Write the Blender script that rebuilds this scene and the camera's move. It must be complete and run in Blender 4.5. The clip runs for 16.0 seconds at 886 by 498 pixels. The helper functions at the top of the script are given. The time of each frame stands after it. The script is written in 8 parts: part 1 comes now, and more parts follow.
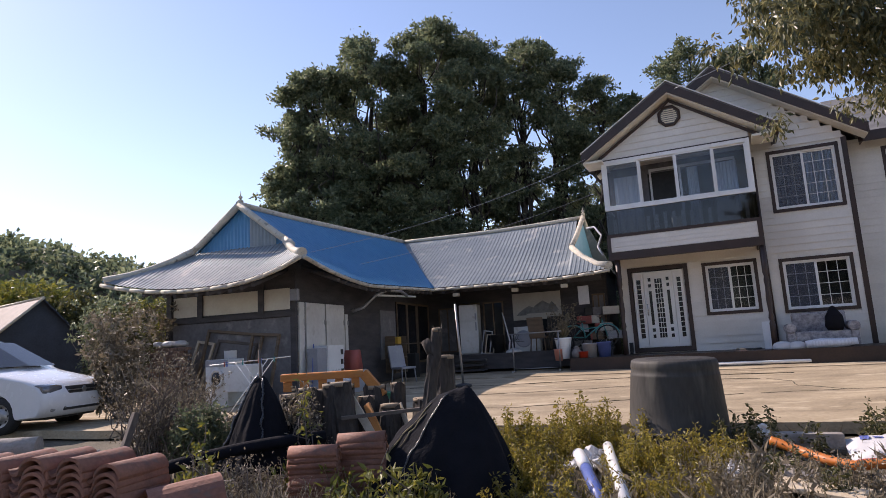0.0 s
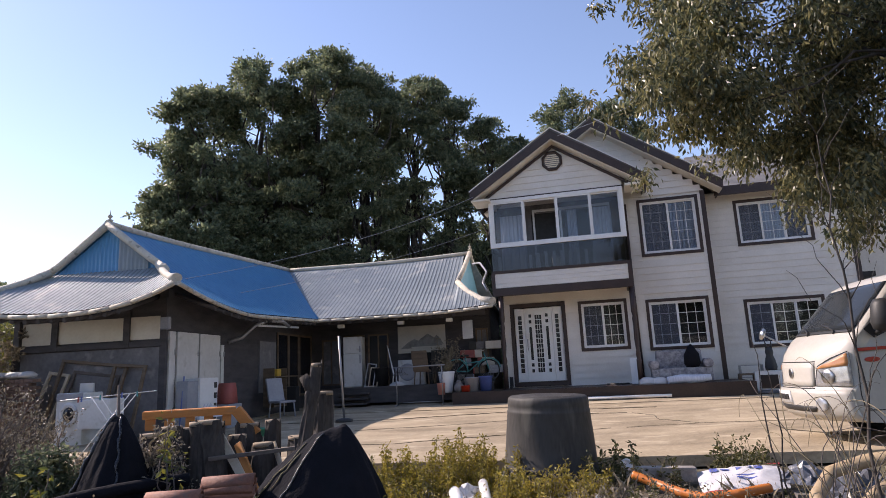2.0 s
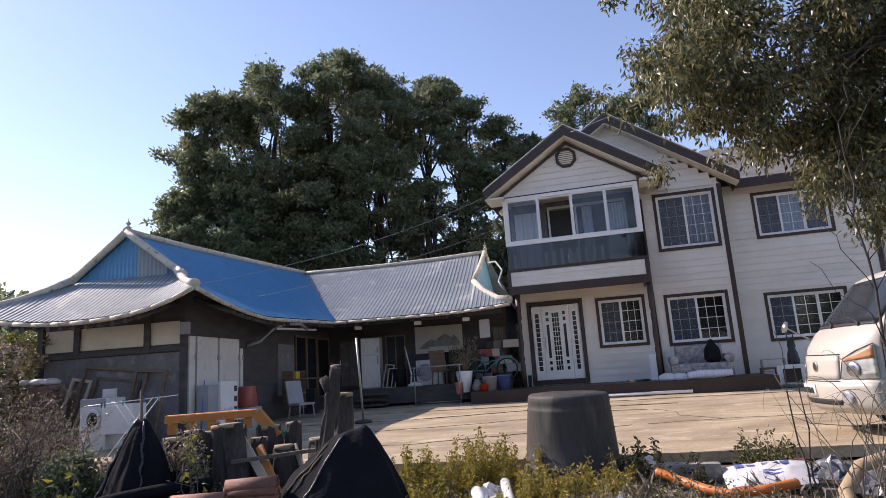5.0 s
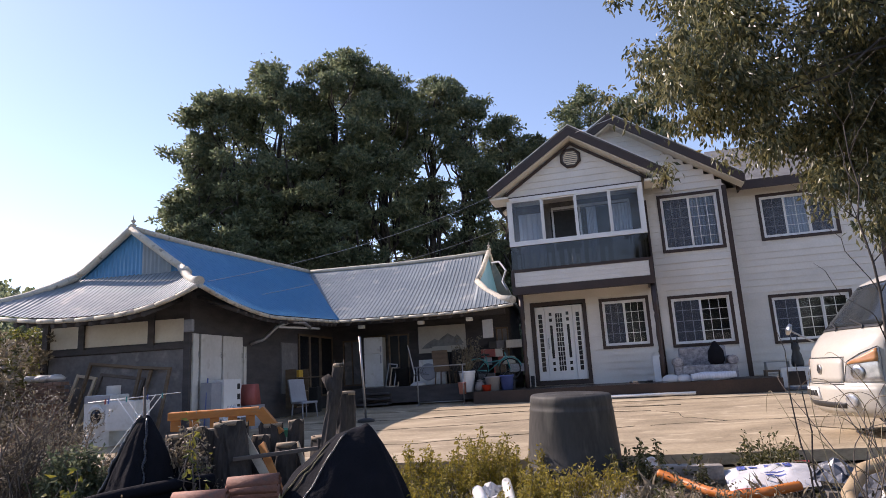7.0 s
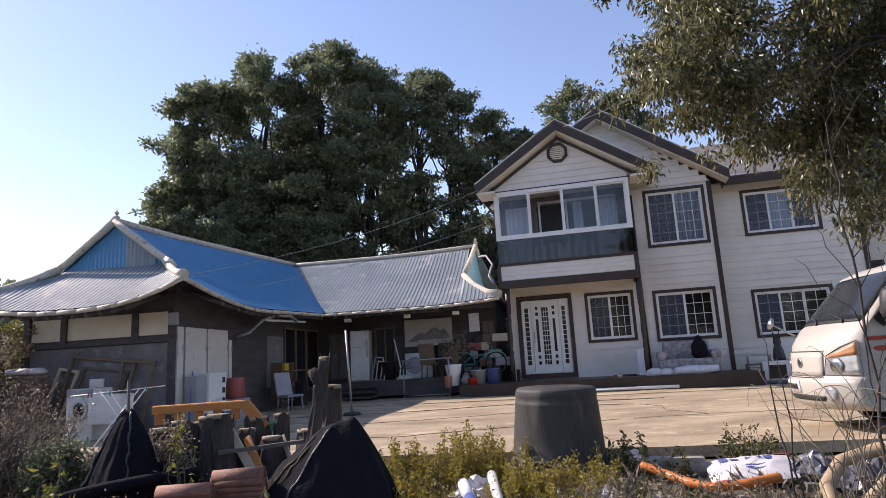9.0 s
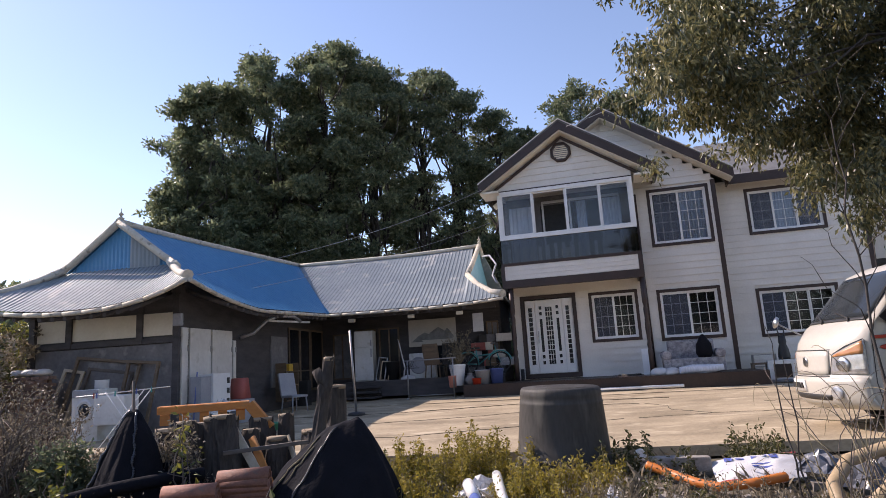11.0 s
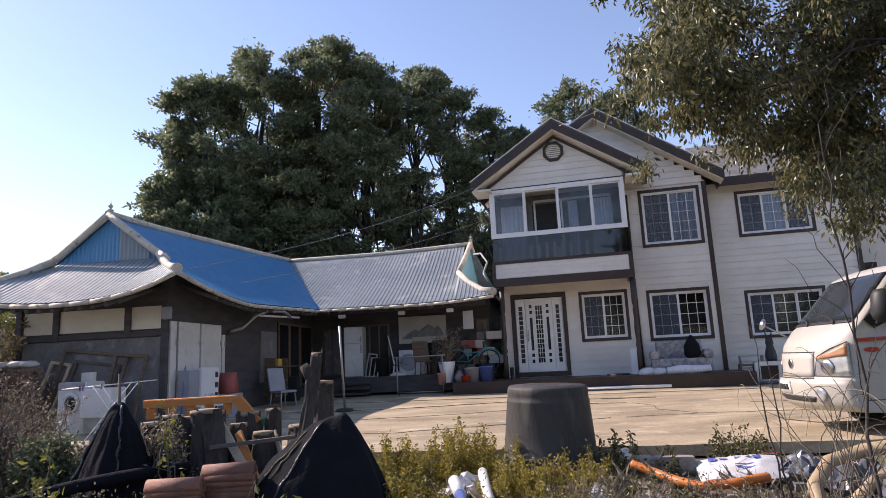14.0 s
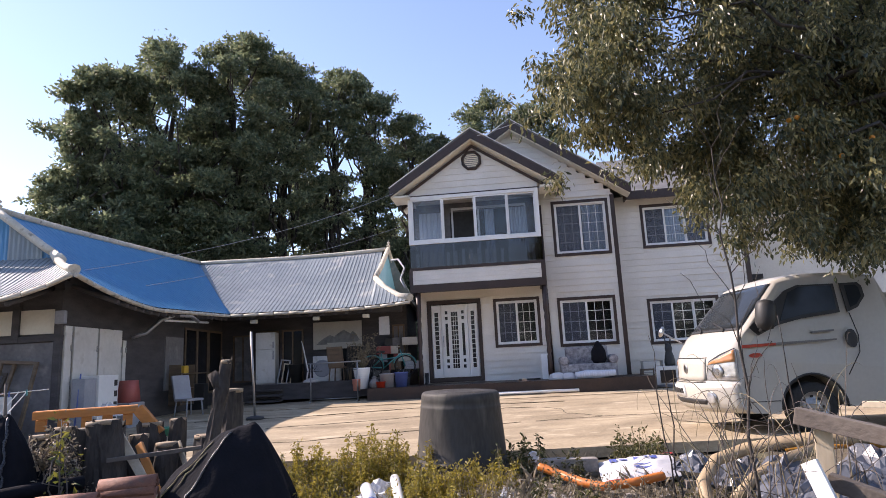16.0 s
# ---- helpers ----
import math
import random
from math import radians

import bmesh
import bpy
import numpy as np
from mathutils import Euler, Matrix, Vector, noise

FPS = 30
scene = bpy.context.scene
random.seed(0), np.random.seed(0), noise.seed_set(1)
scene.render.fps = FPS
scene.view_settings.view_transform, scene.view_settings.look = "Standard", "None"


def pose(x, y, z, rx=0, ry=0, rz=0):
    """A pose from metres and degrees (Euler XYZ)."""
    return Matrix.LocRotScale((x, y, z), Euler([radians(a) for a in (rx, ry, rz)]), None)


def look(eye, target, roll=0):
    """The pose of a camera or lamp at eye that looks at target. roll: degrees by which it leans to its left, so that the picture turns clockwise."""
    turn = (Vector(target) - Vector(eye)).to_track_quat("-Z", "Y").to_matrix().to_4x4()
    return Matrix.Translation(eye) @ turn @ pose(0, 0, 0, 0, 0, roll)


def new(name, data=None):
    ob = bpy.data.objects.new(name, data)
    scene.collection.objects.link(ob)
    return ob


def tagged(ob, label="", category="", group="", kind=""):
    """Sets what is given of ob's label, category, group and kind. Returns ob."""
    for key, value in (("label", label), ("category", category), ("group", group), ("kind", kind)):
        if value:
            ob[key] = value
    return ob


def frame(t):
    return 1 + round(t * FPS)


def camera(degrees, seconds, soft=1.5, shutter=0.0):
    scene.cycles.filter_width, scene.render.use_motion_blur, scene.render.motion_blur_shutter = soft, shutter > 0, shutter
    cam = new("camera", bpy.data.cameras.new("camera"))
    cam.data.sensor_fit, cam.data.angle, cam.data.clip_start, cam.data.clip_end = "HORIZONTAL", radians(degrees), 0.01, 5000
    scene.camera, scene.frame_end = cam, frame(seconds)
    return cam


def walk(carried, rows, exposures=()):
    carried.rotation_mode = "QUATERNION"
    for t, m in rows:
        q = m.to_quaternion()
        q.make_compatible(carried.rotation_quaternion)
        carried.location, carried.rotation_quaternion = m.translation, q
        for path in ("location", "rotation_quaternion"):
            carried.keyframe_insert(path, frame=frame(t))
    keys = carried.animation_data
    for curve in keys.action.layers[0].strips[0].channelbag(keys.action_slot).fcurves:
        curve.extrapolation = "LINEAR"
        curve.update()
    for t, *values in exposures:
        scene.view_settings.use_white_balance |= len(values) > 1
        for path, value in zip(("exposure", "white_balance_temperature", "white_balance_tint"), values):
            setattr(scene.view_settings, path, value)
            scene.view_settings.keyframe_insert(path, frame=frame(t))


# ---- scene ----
cam = camera(71.0, 16.0, soft=0.5)
EYE = 1.10
# seconds, offset x y z from the standing point, turn rx ry rz
ROWS = [
    (0.0, -0.034, -0.017, -0.043, 98.812, 3.207, 9.816),
    (0.5, -0.039, -0.010, -0.044, 98.771, 2.850, 9.608),
    (1.0, -0.033, 0.007, -0.036, 98.846, 2.866, 10.029),
    (1.5, 0.019, -0.035, -0.011, 99.615, 2.398, 4.886),
    (2.0, 0.013, -0.016, 0.006, 101.094, 2.734, -0.597),
    (2.5, -0.006, -0.011, 0.007, 101.100, 3.701, -1.074),
    (3.0, -0.004, -0.004, 0.007, 100.981, 4.003, -0.505),
    (3.5, -0.008, -0.000, 0.003, 100.715, 3.883, 0.076),
    (4.0, -0.007, 0.002, 0.003, 100.854, 4.049, 0.936),
    (6.5, -0.005, 0.001, 0.004, 101.412, 3.290, 0.887),
    (7.0, 0.003, -0.000, -0.002, 101.175, 3.255, 1.259),
    (7.5, 0.005, 0.009, -0.001, 100.483, 3.356, 1.010),
    (8.0, 0.010, 0.005, -0.000, 100.399, 3.244, 0.704),
    (8.5, 0.010, -0.003, 0.000, 100.415, 3.356, 0.359),
    (9.0, 0.003, -0.007, -0.002, 100.525, 3.222, 0.003),
    (11.5, -0.002, -0.001, -0.003, 100.550, 3.330, 0.455),
    (12.0, 0.003, -0.004, 0.001, 100.424, 3.090, 0.562),
    (12.5, 0.004, -0.010, -0.003, 100.506, 2.938, 0.488),
    (13.0, -0.014, 0.024, 0.001, 100.136, 3.329, 1.192),
    (13.5, -0.001, -0.006, -0.005, 100.215, 2.956, 2.189),
    (14.0, 0.025, -0.009, -0.007, 100.262, 2.631, -0.509),
    (14.5, 0.040, -0.011, 0.001, 100.535, 3.043, -3.279),
    (15.0, 0.054, -0.028, -0.004, 100.888, 3.060, -5.683),
    (15.5, 0.038, -0.066, 0.001, 100.490, 3.009, -7.305),
    (16.0, 0.034, -0.067, 0.009, 100.367, 2.860, -8.153),
]
walk(cam, [(t, pose(x, y, EYE + z, rx, ry, rz)) for t, x, y, z, rx, ry, rz in ROWS],
     [(0.0, 0.45, 6860, 25), (1.0, 0.45, 6860, 25), (2.0, 0.57, 6780, 25), (14.0, 0.62, 6780, 25), (16.0, 0.94, 6820, 25)])

# ---------------------------------------------------------------- light
SUN_AZ, SUN_EL = -65.0, 39.0        # degrees clockwise from +y, and height
world = bpy.data.worlds.new("sky")
scene.world = world
world.use_nodes = True
wn = world.node_tree.nodes
sky = wn.new("ShaderNodeTexSky")
sky.sky_type, sky.sun_disc = "NISHITA", False
sky.sun_elevation, sky.sun_rotation = radians(SUN_EL), radians(SUN_AZ)
sky.air_density, sky.dust_density, sky.ozone_density = 1.0, 0.20, 1.3
world.node_tree.links.new(sky.outputs[0], wn["Background"].inputs[0])
wn["Background"].inputs[1].default_value = 0.15
sun_data = bpy.data.lights.new("sun", "SUN")
sun_data.energy, sun_data.angle, sun_data.color = 4.4, radians(0.6), (1.0, 0.93, 0.82)
sun = new("sun", sun_data)
sa, se = radians(SUN_AZ), radians(SUN_EL)
sun.matrix_world = look((0, 0, 0), (-math.sin(sa) * math.cos(se), -math.cos(sa) * math.cos(se), -math.sin(se)))


# ---------------------------------------------------------------- materials
def material(name, a, b=None, scale=3.0, rough=0.6, bump=0.15, metal=0.0, fine=9.0, stretch=(1, 1, 1), spread=0.0, wear=None, coat=0.0, depth=0.02, spec=0.5):
    """Two tones mixed by coarse and fine noise, with fine relief. spread: how far pieces differ. wear: a third tone in patches."""
    m = bpy.data.materials.new(name)
    m.use_nodes = True
    n, k = m.node_tree.nodes, m.node_tree.links
    bs = n["Principled BSDF"]
    b = b or tuple(c * 0.75 for c in a)
    co, mp = n.new("ShaderNodeTexCoord"), n.new("ShaderNodeMapping")
    mp.inputs["Scale"].default_value = stretch
    k.new(co.outputs["Object"], mp.inputs[0])
    big, small = n.new("ShaderNodeTexNoise"), n.new("ShaderNodeTexNoise")
    big.inputs["Scale"].default_value, small.inputs["Scale"].default_value = scale, scale * fine
    big.inputs["Detail"].default_value, small.inputs["Detail"].default_value = 5, 4
    k.new(mp.outputs[0], big.inputs[0]), k.new(mp.outputs[0], small.inputs[0])
    add = n.new("ShaderNodeMath")
    add.operation = "MULTIPLY_ADD"
    k.new(small.outputs[0], add.inputs[0])
    add.inputs[1].default_value = 0.5
    k.new(big.outputs[0], add.inputs[2])
    ramp = n.new("ShaderNodeMapRange")
    ramp.inputs[1].default_value, ramp.inputs[2].default_value = 0.55, 0.95
    k.new(add.outputs[0], ramp.inputs[0])
    mix = n.new("ShaderNodeMix")
    mix.data_type = "RGBA"
    mix.inputs[6].default_value, mix.inputs[7].default_value = (*a, 1), (*b, 1)
    k.new(ramp.outputs[0], mix.inputs[0])
    out = mix.outputs[2]
    if wear:
        spot = n.new("ShaderNodeTexNoise")
        spot.inputs["Scale"].default_value, spot.inputs["Detail"].default_value = scale * 2.3, 8
        k.new(mp.outputs[0], spot.inputs[0])
        cut = n.new("ShaderNodeMapRange")
        cut.inputs[1].default_value, cut.inputs[2].default_value = 0.58, 0.7
        k.new(spot.outputs[0], cut.inputs[0])
        mix2 = n.new("ShaderNodeMix")
        mix2.data_type = "RGBA"
        mix2.inputs[7].default_value = (*wear, 1)
        k.new(cut.outputs[0], mix2.inputs[0]), k.new(out, mix2.inputs[6])
        out = mix2.outputs[2]
    if spread:
        info, rnd, hsv = n.new("ShaderNodeObjectInfo"), n.new("ShaderNodeMapRange"), n.new("ShaderNodeHueSaturation")
        rnd.inputs[3].default_value, rnd.inputs[4].default_value = 1 - spread, 1 + spread
        k.new(info.outputs["Random"], rnd.inputs[0])
        k.new(rnd.outputs[0], hsv.inputs["Value"]), k.new(out, hsv.inputs["Color"])
        out = hsv.outputs[0]
    k.new(out, bs.inputs["Base Color"])
    rr = n.new("ShaderNodeMapRange")
    rr.inputs[3].default_value, rr.inputs[4].default_value = max(0.02, rough - 0.12), min(1, rough + 0.12)
    k.new(small.outputs[0], rr.inputs[0]), k.new(rr.outputs[0], bs.inputs["Roughness"])
    bs.inputs["Metallic"].default_value = metal
    bs.inputs["Coat Weight"].default_value, bs.inputs["Specular IOR Level"].default_value = coat, spec
    if bump:
        bp = n.new("ShaderNodeBump")
        bp.inputs["Strength"].default_value, bp.inputs["Distance"].default_value = bump, depth
        k.new(add.outputs[0], bp.inputs["Height"]), k.new(bp.outputs[0], bs.inputs["Normal"])
    return m


def leaf_material(name, a, b, glow=0.35, rough=0.45):
    """Leaves: tone by leaf (random per island), some light passing through."""
    m = bpy.data.materials.new(name)
    m.use_nodes = True
    n, k = m.node_tree.nodes, m.node_tree.links
    bs = n["Principled BSDF"]
    geo, ramp = n.new("ShaderNodeNewGeometry"), n.new("ShaderNodeMix")
    ramp.data_type = "RGBA"
    ramp.inputs[6].default_value, ramp.inputs[7].default_value = (*a, 1), (*b, 1)
    pw = n.new("ShaderNodeMath")
    pw.operation = "POWER"
    pw.inputs[1].default_value = 1.6
    k.new(geo.outputs["Random Per Island"], pw.inputs[0]), k.new(pw.outputs[0], ramp.inputs[0])
    k.new(ramp.outputs[2], bs.inputs["Base Color"])
    bs.inputs["Roughness"].default_value = rough
    tr, mx = n.new("ShaderNodeBsdfTranslucent"), n.new("ShaderNodeMixShader")
    k.new(ramp.outputs[2], tr.inputs[0])
    mx.inputs[0].default_value = glow
    k.new(bs.outputs[0], mx.inputs[1]), k.new(tr.outputs[0], mx.inputs[2])
    k.new(mx.outputs[0], n["Material Output"].inputs[0])
    return m


def glass_material(name, tint, rough=0.03, ior=1.6):
    """Window glass: part mirror, part see-through."""
    m = bpy.data.materials.new(name)
    m.use_nodes = True
    n, k = m.node_tree.nodes, m.node_tree.links
    gl, tp, mx, fr = n.new("ShaderNodeBsdfGlossy"), n.new("ShaderNodeBsdfTransparent"), n.new("ShaderNodeMixShader"), n.new("ShaderNodeFresnel")
    gl.inputs["Roughness"].default_value, tp.inputs[0].default_value = rough, (*tint, 1)
    fr.inputs[0].default_value = ior
    k.new(fr.outputs[0], mx.inputs[0]), k.new(tp.outputs[0], mx.inputs[1]), k.new(gl.outputs[0], mx.inputs[2])
    k.new(mx.outputs[0], n["Material Output"].inputs[0])
    return m


def veil_material(name, tone, cover):
    """A fine woven mesh: partly open, partly grey thread."""
    m = bpy.data.materials.new(name)
    m.use_nodes = True
    n, k = m.node_tree.nodes, m.node_tree.links
    df, tp, mx = n.new("ShaderNodeBsdfDiffuse"), n.new("ShaderNodeBsdfTransparent"), n.new("ShaderNodeMixShader")
    df.inputs[0].default_value = (*tone, 1)
    mx.inputs[0].default_value = cover
    k.new(tp.outputs[0], mx.inputs[1]), k.new(df.outputs[0], mx.inputs[2])
    k.new(mx.outputs[0], n["Material Output"].inputs[0])
    return m


concrete = material("yard_concrete", (0.47, 0.38, 0.26), (0.25, 0.20, 0.135), 1.1, 0.9, 0.9, fine=26, wear=(0.54, 0.45, 0.32), spread=0.04, stretch=(0.6, 1.2, 1), spec=0.2)
earth = material("earth", (0.13, 0.105, 0.07), (0.07, 0.06, 0.04), 1.3, 0.95, 0.8, fine=14, wear=(0.11, 0.11, 0.05), depth=0.05)
siding = material("white_siding", (0.72, 0.69, 0.64), (0.62, 0.59, 0.54), 1.2, 0.55, 0.12, fine=18, spread=0.03)
cream = material("cream_paint", (0.76, 0.71, 0.60), (0.66, 0.60, 0.49), 1.5, 0.6, 0.12, fine=12)
brown = material("dark_brown_paint", (0.050, 0.028, 0.022), (0.028, 0.017, 0.014), 2.0, 0.5, 0.2, fine=12)
dark_wood = material("old_dark_wood", (0.088, 0.080, 0.082), (0.046, 0.043, 0.046), 2.0, 0.75, 0.4, stretch=(1, 1, 4), fine=14)
pvc = material("white_pvc_frame", (0.78, 0.78, 0.77), (0.70, 0.70, 0.69), 2.0, 0.35, 0.03)
roof_shingle = material("grey_shingles", (0.17, 0.165, 0.16), (0.10, 0.10, 0.10), 3.0, 0.9, 0.5)
blue_metal = material("blue_roof_metal", (0.055, 0.24, 0.44), (0.045, 0.205, 0.39), 0.6, 0.42, 0.06, fine=10, wear=(0.075, 0.27, 0.46))
# Paler, greyer roof metal than blue_metal.
pale_metal = material("pale_roof_metal", (0.25, 0.285, 0.30), (0.18, 0.215, 0.235), 0.7, 0.60, 0.08, metal=0.25, fine=9, stretch=(1, 1, 0.3), wear=(0.38, 0.38, 0.37))
glass = glass_material("window_glass", (0.80, 0.83, 0.86), ior=1.5)
# Near-black tone that puts the shade of the rooms into the colour.
interior = material("interior_shade_tone", (0.05, 0.05, 0.05), (0.03, 0.03, 0.03), 1, 0.9, 0)
curtain_mat = material("curtain", (0.66, 0.70, 0.78), (0.50, 0.54, 0.62), 2, 0.9, 0.3, stretch=(14, 14, 0.3))
cream_mortar = material("cream_mortar", (0.60, 0.55, 0.45), (0.45, 0.41, 0.33), 3.0, 0.75, 0.35, fine=8, wear=(0.24, 0.22, 0.18))
sky_metal = material("pale_blue_metal", (0.16, 0.42, 0.55), (0.12, 0.36, 0.5), 2, 0.4, 0.05)
# Grey for plaster and panels; also painted shade on the bay's back wall.
grey_plaster_and_shade = material("grey_plaster_and_shade", (0.22, 0.21, 0.21), (0.13, 0.125, 0.13), 1.5, 0.85, 0.3, wear=(0.27, 0.26, 0.25))
white_board = material("white_board", (0.70, 0.68, 0.64), (0.58, 0.56, 0.52), 1.4, 0.5, 0.1, wear=(0.48, 0.45, 0.40))
worn_wood = material("worn_wood", (0.20, 0.14, 0.09), (0.12, 0.085, 0.055), 2, 0.7, 0.3, stretch=(1, 1, 5))
steel = material("steel", (0.55, 0.55, 0.55), (0.45, 0.45, 0.45), 4, 0.3, 0.03, metal=1.0)
black_glass = material("black_glass", (0.02, 0.022, 0.025), (0.015, 0.015, 0.02), 2, 0.12, 0.0)
screen_mesh = veil_material("insect_screen", (0.11, 0.12, 0.145), 0.40)
tinted = glass_material("smoked_glass", (0.36, 0.38, 0.42), ior=1.6)


# ---------------------------------------------------------------- mesh helpers
def box(bm, x0, x1, y0, y1, z0, z1, m=None, bev=0.0):
    lo, hi = Vector((x0, y0, z0)), Vector((x1, y1, z1))
    r = bmesh.ops.create_cube(bm, size=1, matrix=Matrix.LocRotScale((lo + hi) / 2, None, hi - lo))
    if bev:
        e = list({e for v in r["verts"] for e in v.link_edges})
        r = bmesh.ops.bevel(bm, geom=e, offset=bev, segments=2, profile=0.6, affect="EDGES")
    if m is not None:
        bmesh.ops.transform(bm, matrix=m, verts=r["verts"])
    return bm


def boxed(*args, **kw):
    return box(bmesh.new(), *args, **kw)


def tube(bm, pts, r, n=8, caps=True):
    """A pipe along the points; r is one radius or one for each point."""
    pts = [Vector(p) for p in pts]
    rs = r if isinstance(r, (list, tuple)) else [r] * len(pts)
    rings, side = [], None
    for i, p in enumerate(pts):
        d = (pts[min(i + 1, len(pts) - 1)] - pts[max(i - 1, 0)]).normalized()
        if side is None:
            side = d.orthogonal().normalized()
        side = (side - d * side.dot(d)).normalized()
        up = d.cross(side)
        rings.append([bm.verts.new(p + (side * math.cos(2 * math.pi * j / n) + up * math.sin(2 * math.pi * j / n)) * rs[i]) for j in range(n)])
    for a, b in zip(rings, rings[1:]):
        for j in range(n):
            bm.faces.new((a[j], a[(j + 1) % n], b[(j + 1) % n], b[j])).smooth = True
    if caps:
        bm.faces.new(rings[0][::-1]), bm.faces.new(rings[-1])
    return bm


def lathe(bm, profile, n=24, m=None, caps=True):
    """A turned form round z from (radius, height) pairs."""
    rings = []
    for r, z in profile:
        rings.append([bm.verts.new((r * math.cos(2 * math.pi * j / n), r * math.sin(2 * math.pi * j / n), z)) for j in range(n)])
    for a, b in zip(rings, rings[1:]):
        for j in range(n):
            bm.faces.new((a[j], a[(j + 1) % n], b[(j + 1) % n], b[j])).smooth = True
    if caps:
        bm.faces.new(rings[0][::-1]), bm.faces.new(rings[-1])
    if m is not None:
        bmesh.ops.transform(bm, matrix=m, verts=[v for q in rings for v in q])
    return bm


def prism(bm, poly, y0, y1):
    """A polygon of (x, z) drawn out along y."""
    a = [bm.verts.new((x, y0, z)) for x, z in poly]
    b = [bm.verts.new((x, y1, z)) for x, z in poly]
    n = len(poly)
    bm.faces.new(a), bm.faces.new(b[::-1])
    for i in range(n):
        bm.faces.new((a[i], b[i], b[(i + 1) % n], a[(i + 1) % n]))
    bmesh.ops.recalc_face_normals(bm, faces=bm.faces)
    return bm


def finish(name, bm, mat):
    me = bpy.data.meshes.new(name)
    bm.to_mesh(me)
    bm.free()
    for x in (mat if isinstance(mat, (list, tuple)) else [mat]):
        me.materials.append(x)
    return new(name, me)


def part(name, bm, mat, parent, label=""):
    ob = finish(name, bm, mat)
    ob.parent = parent
    return tagged(ob, label)


def thing(name, label, category, m=None, group="", kind=""):
    ob = new(name)
    ob.empty_display_size = 0.1
    if m is not None:
        ob.matrix_basis = m
    return tagged(ob, label, category, group, kind)


def single(name, bm, mat, label, category="", m=None, group="", kind=""):
    ob = finish(name, bm, mat)
    if m is not None:
        ob.matrix_basis = m
    return tagged(ob, label, category, group, kind)


def raw(name, verts, faces, mat, smooth=False):
    me = bpy.data.meshes.new(name)
    me.from_pydata(verts, [], faces)
    me.materials.append(mat)
    if smooth:
        me.polygons.foreach_set("use_smooth", [True] * len(me.polygons))
    return me


def sub(name, bm, mat, parent, m, label=""):
    ob = part(name, bm, mat, parent, label)
    ob.matrix_basis = m
    return ob


H = pose(0, 0, 0, 0, 0, -15)      # the white house: u along its front, v away from the road
K = pose(0, 0, 0, 0, 0, -10)      # the old house


# ---------------------------------------------------------------- ground
def yard_z(x, y):
    return 0.013 * (y - 8)


def edge_y(x):
    return 8.0 - 0.157 * x


def ground_z(x, y):
    n1 = noise.noise((x * 0.35, y * 0.35, 3)) * 0.10 + noise.noise((x * 1.7, y * 1.7, 7)) * 0.04
    e = edge_y(x) - y
    if e > 0:                         # the strip between the road and the yard
        z = -0.14 - 0.05 * min(e, 6) + n1 * min(1, e)
    else:
        z = -0.16 + 0.013 * (y - 8) * (0 < y < 60)
    far = math.hypot(x, y)
    if y > 26:
        z += min((y - 26) * 0.12, 8)
    if far > 60:
        z += noise.noise((x * 0.01, y * 0.01, 1)) * min((far - 60) * 0.02, 4)
    return z


def ground():
    xs = sorted({*np.round(np.arange(-9, 9.01, 0.2), 2), *np.arange(-60, 60.1, 4), *np.arange(-900, 901, 60)})
    ys = sorted({*np.round(np.arange(-1, 10.01, 0.2), 2), *np.arange(-40, 80.1, 4), *np.arange(-900, 901, 60)})
    verts = [(x, y, ground_z(x, y)) for y in ys for x in xs]
    w = len(xs)
    faces = [(j * w + i, j * w + i + 1, (j + 1) * w + i + 1, (j + 1) * w + i) for j in range(len(ys) - 1) for i in range(w - 1)]
    return tagged(new("ground", raw("ground", verts, faces, earth, True)), "bare dark earth with dry weeds and litter", "ground", kind="structure")


ground()


def yard():
    """Cast concrete slabs with open joints, a few centimetres apart in height."""
    top = thing("yard", "sunlit tan concrete yard with cracked slabs", "pavement", kind="structure")
    lines = [0.0, 6.3, 8.6, 13.5]             # distance from the near edge
    cols = [-11.0, -4.6, 20.0]
    for j in range(len(lines) - 1):
        for i in range(len(cols) - 1):
            bm = bmesh.new()
            n, g = 30, 0.02
            rows_ = []
            for b in range(n + 1):
                row = []
                for a in range(n + 1):
                    x = cols[i] + g + (cols[i + 1] - cols[i] - 2 * g) * a / n
                    q = lines[j] + g + (lines[j + 1] - lines[j] - 2 * g) * b / n
                    wob = noise.noise((x * 0.9, q * 0.9, 5)) * 0.03
                    if b == 0:
                        wob += noise.noise((x * 2.1, j, 9)) * 0.05
                    y = edge_y(x) + q + (wob if b in (0, n) else 0)
                    row.append(bm.verts.new((x, y, yard_z(x, y) - 0.13 + 0.008 * noise.noise((x * 0.5, y * 0.5, 2)) + 0.006 * ((i + 2 * j) % 3))))
                rows_.append(row)
            for b in range(n):
                for a in range(n):
                    bm.faces.new((rows_[b][a], rows_[b][a + 1], rows_[b + 1][a + 1], rows_[b + 1][a]))
            ex = bmesh.ops.extrude_face_region(bm, geom=bm.faces[:])
            bmesh.ops.translate(bm, vec=(0, 0, 0.13), verts=[v for v in ex["geom"] if isinstance(v, bmesh.types.BMVert)])
            bmesh.ops.recalc_face_normals(bm, faces=bm.faces)
            part("slab", bm, concrete, top)


yard()


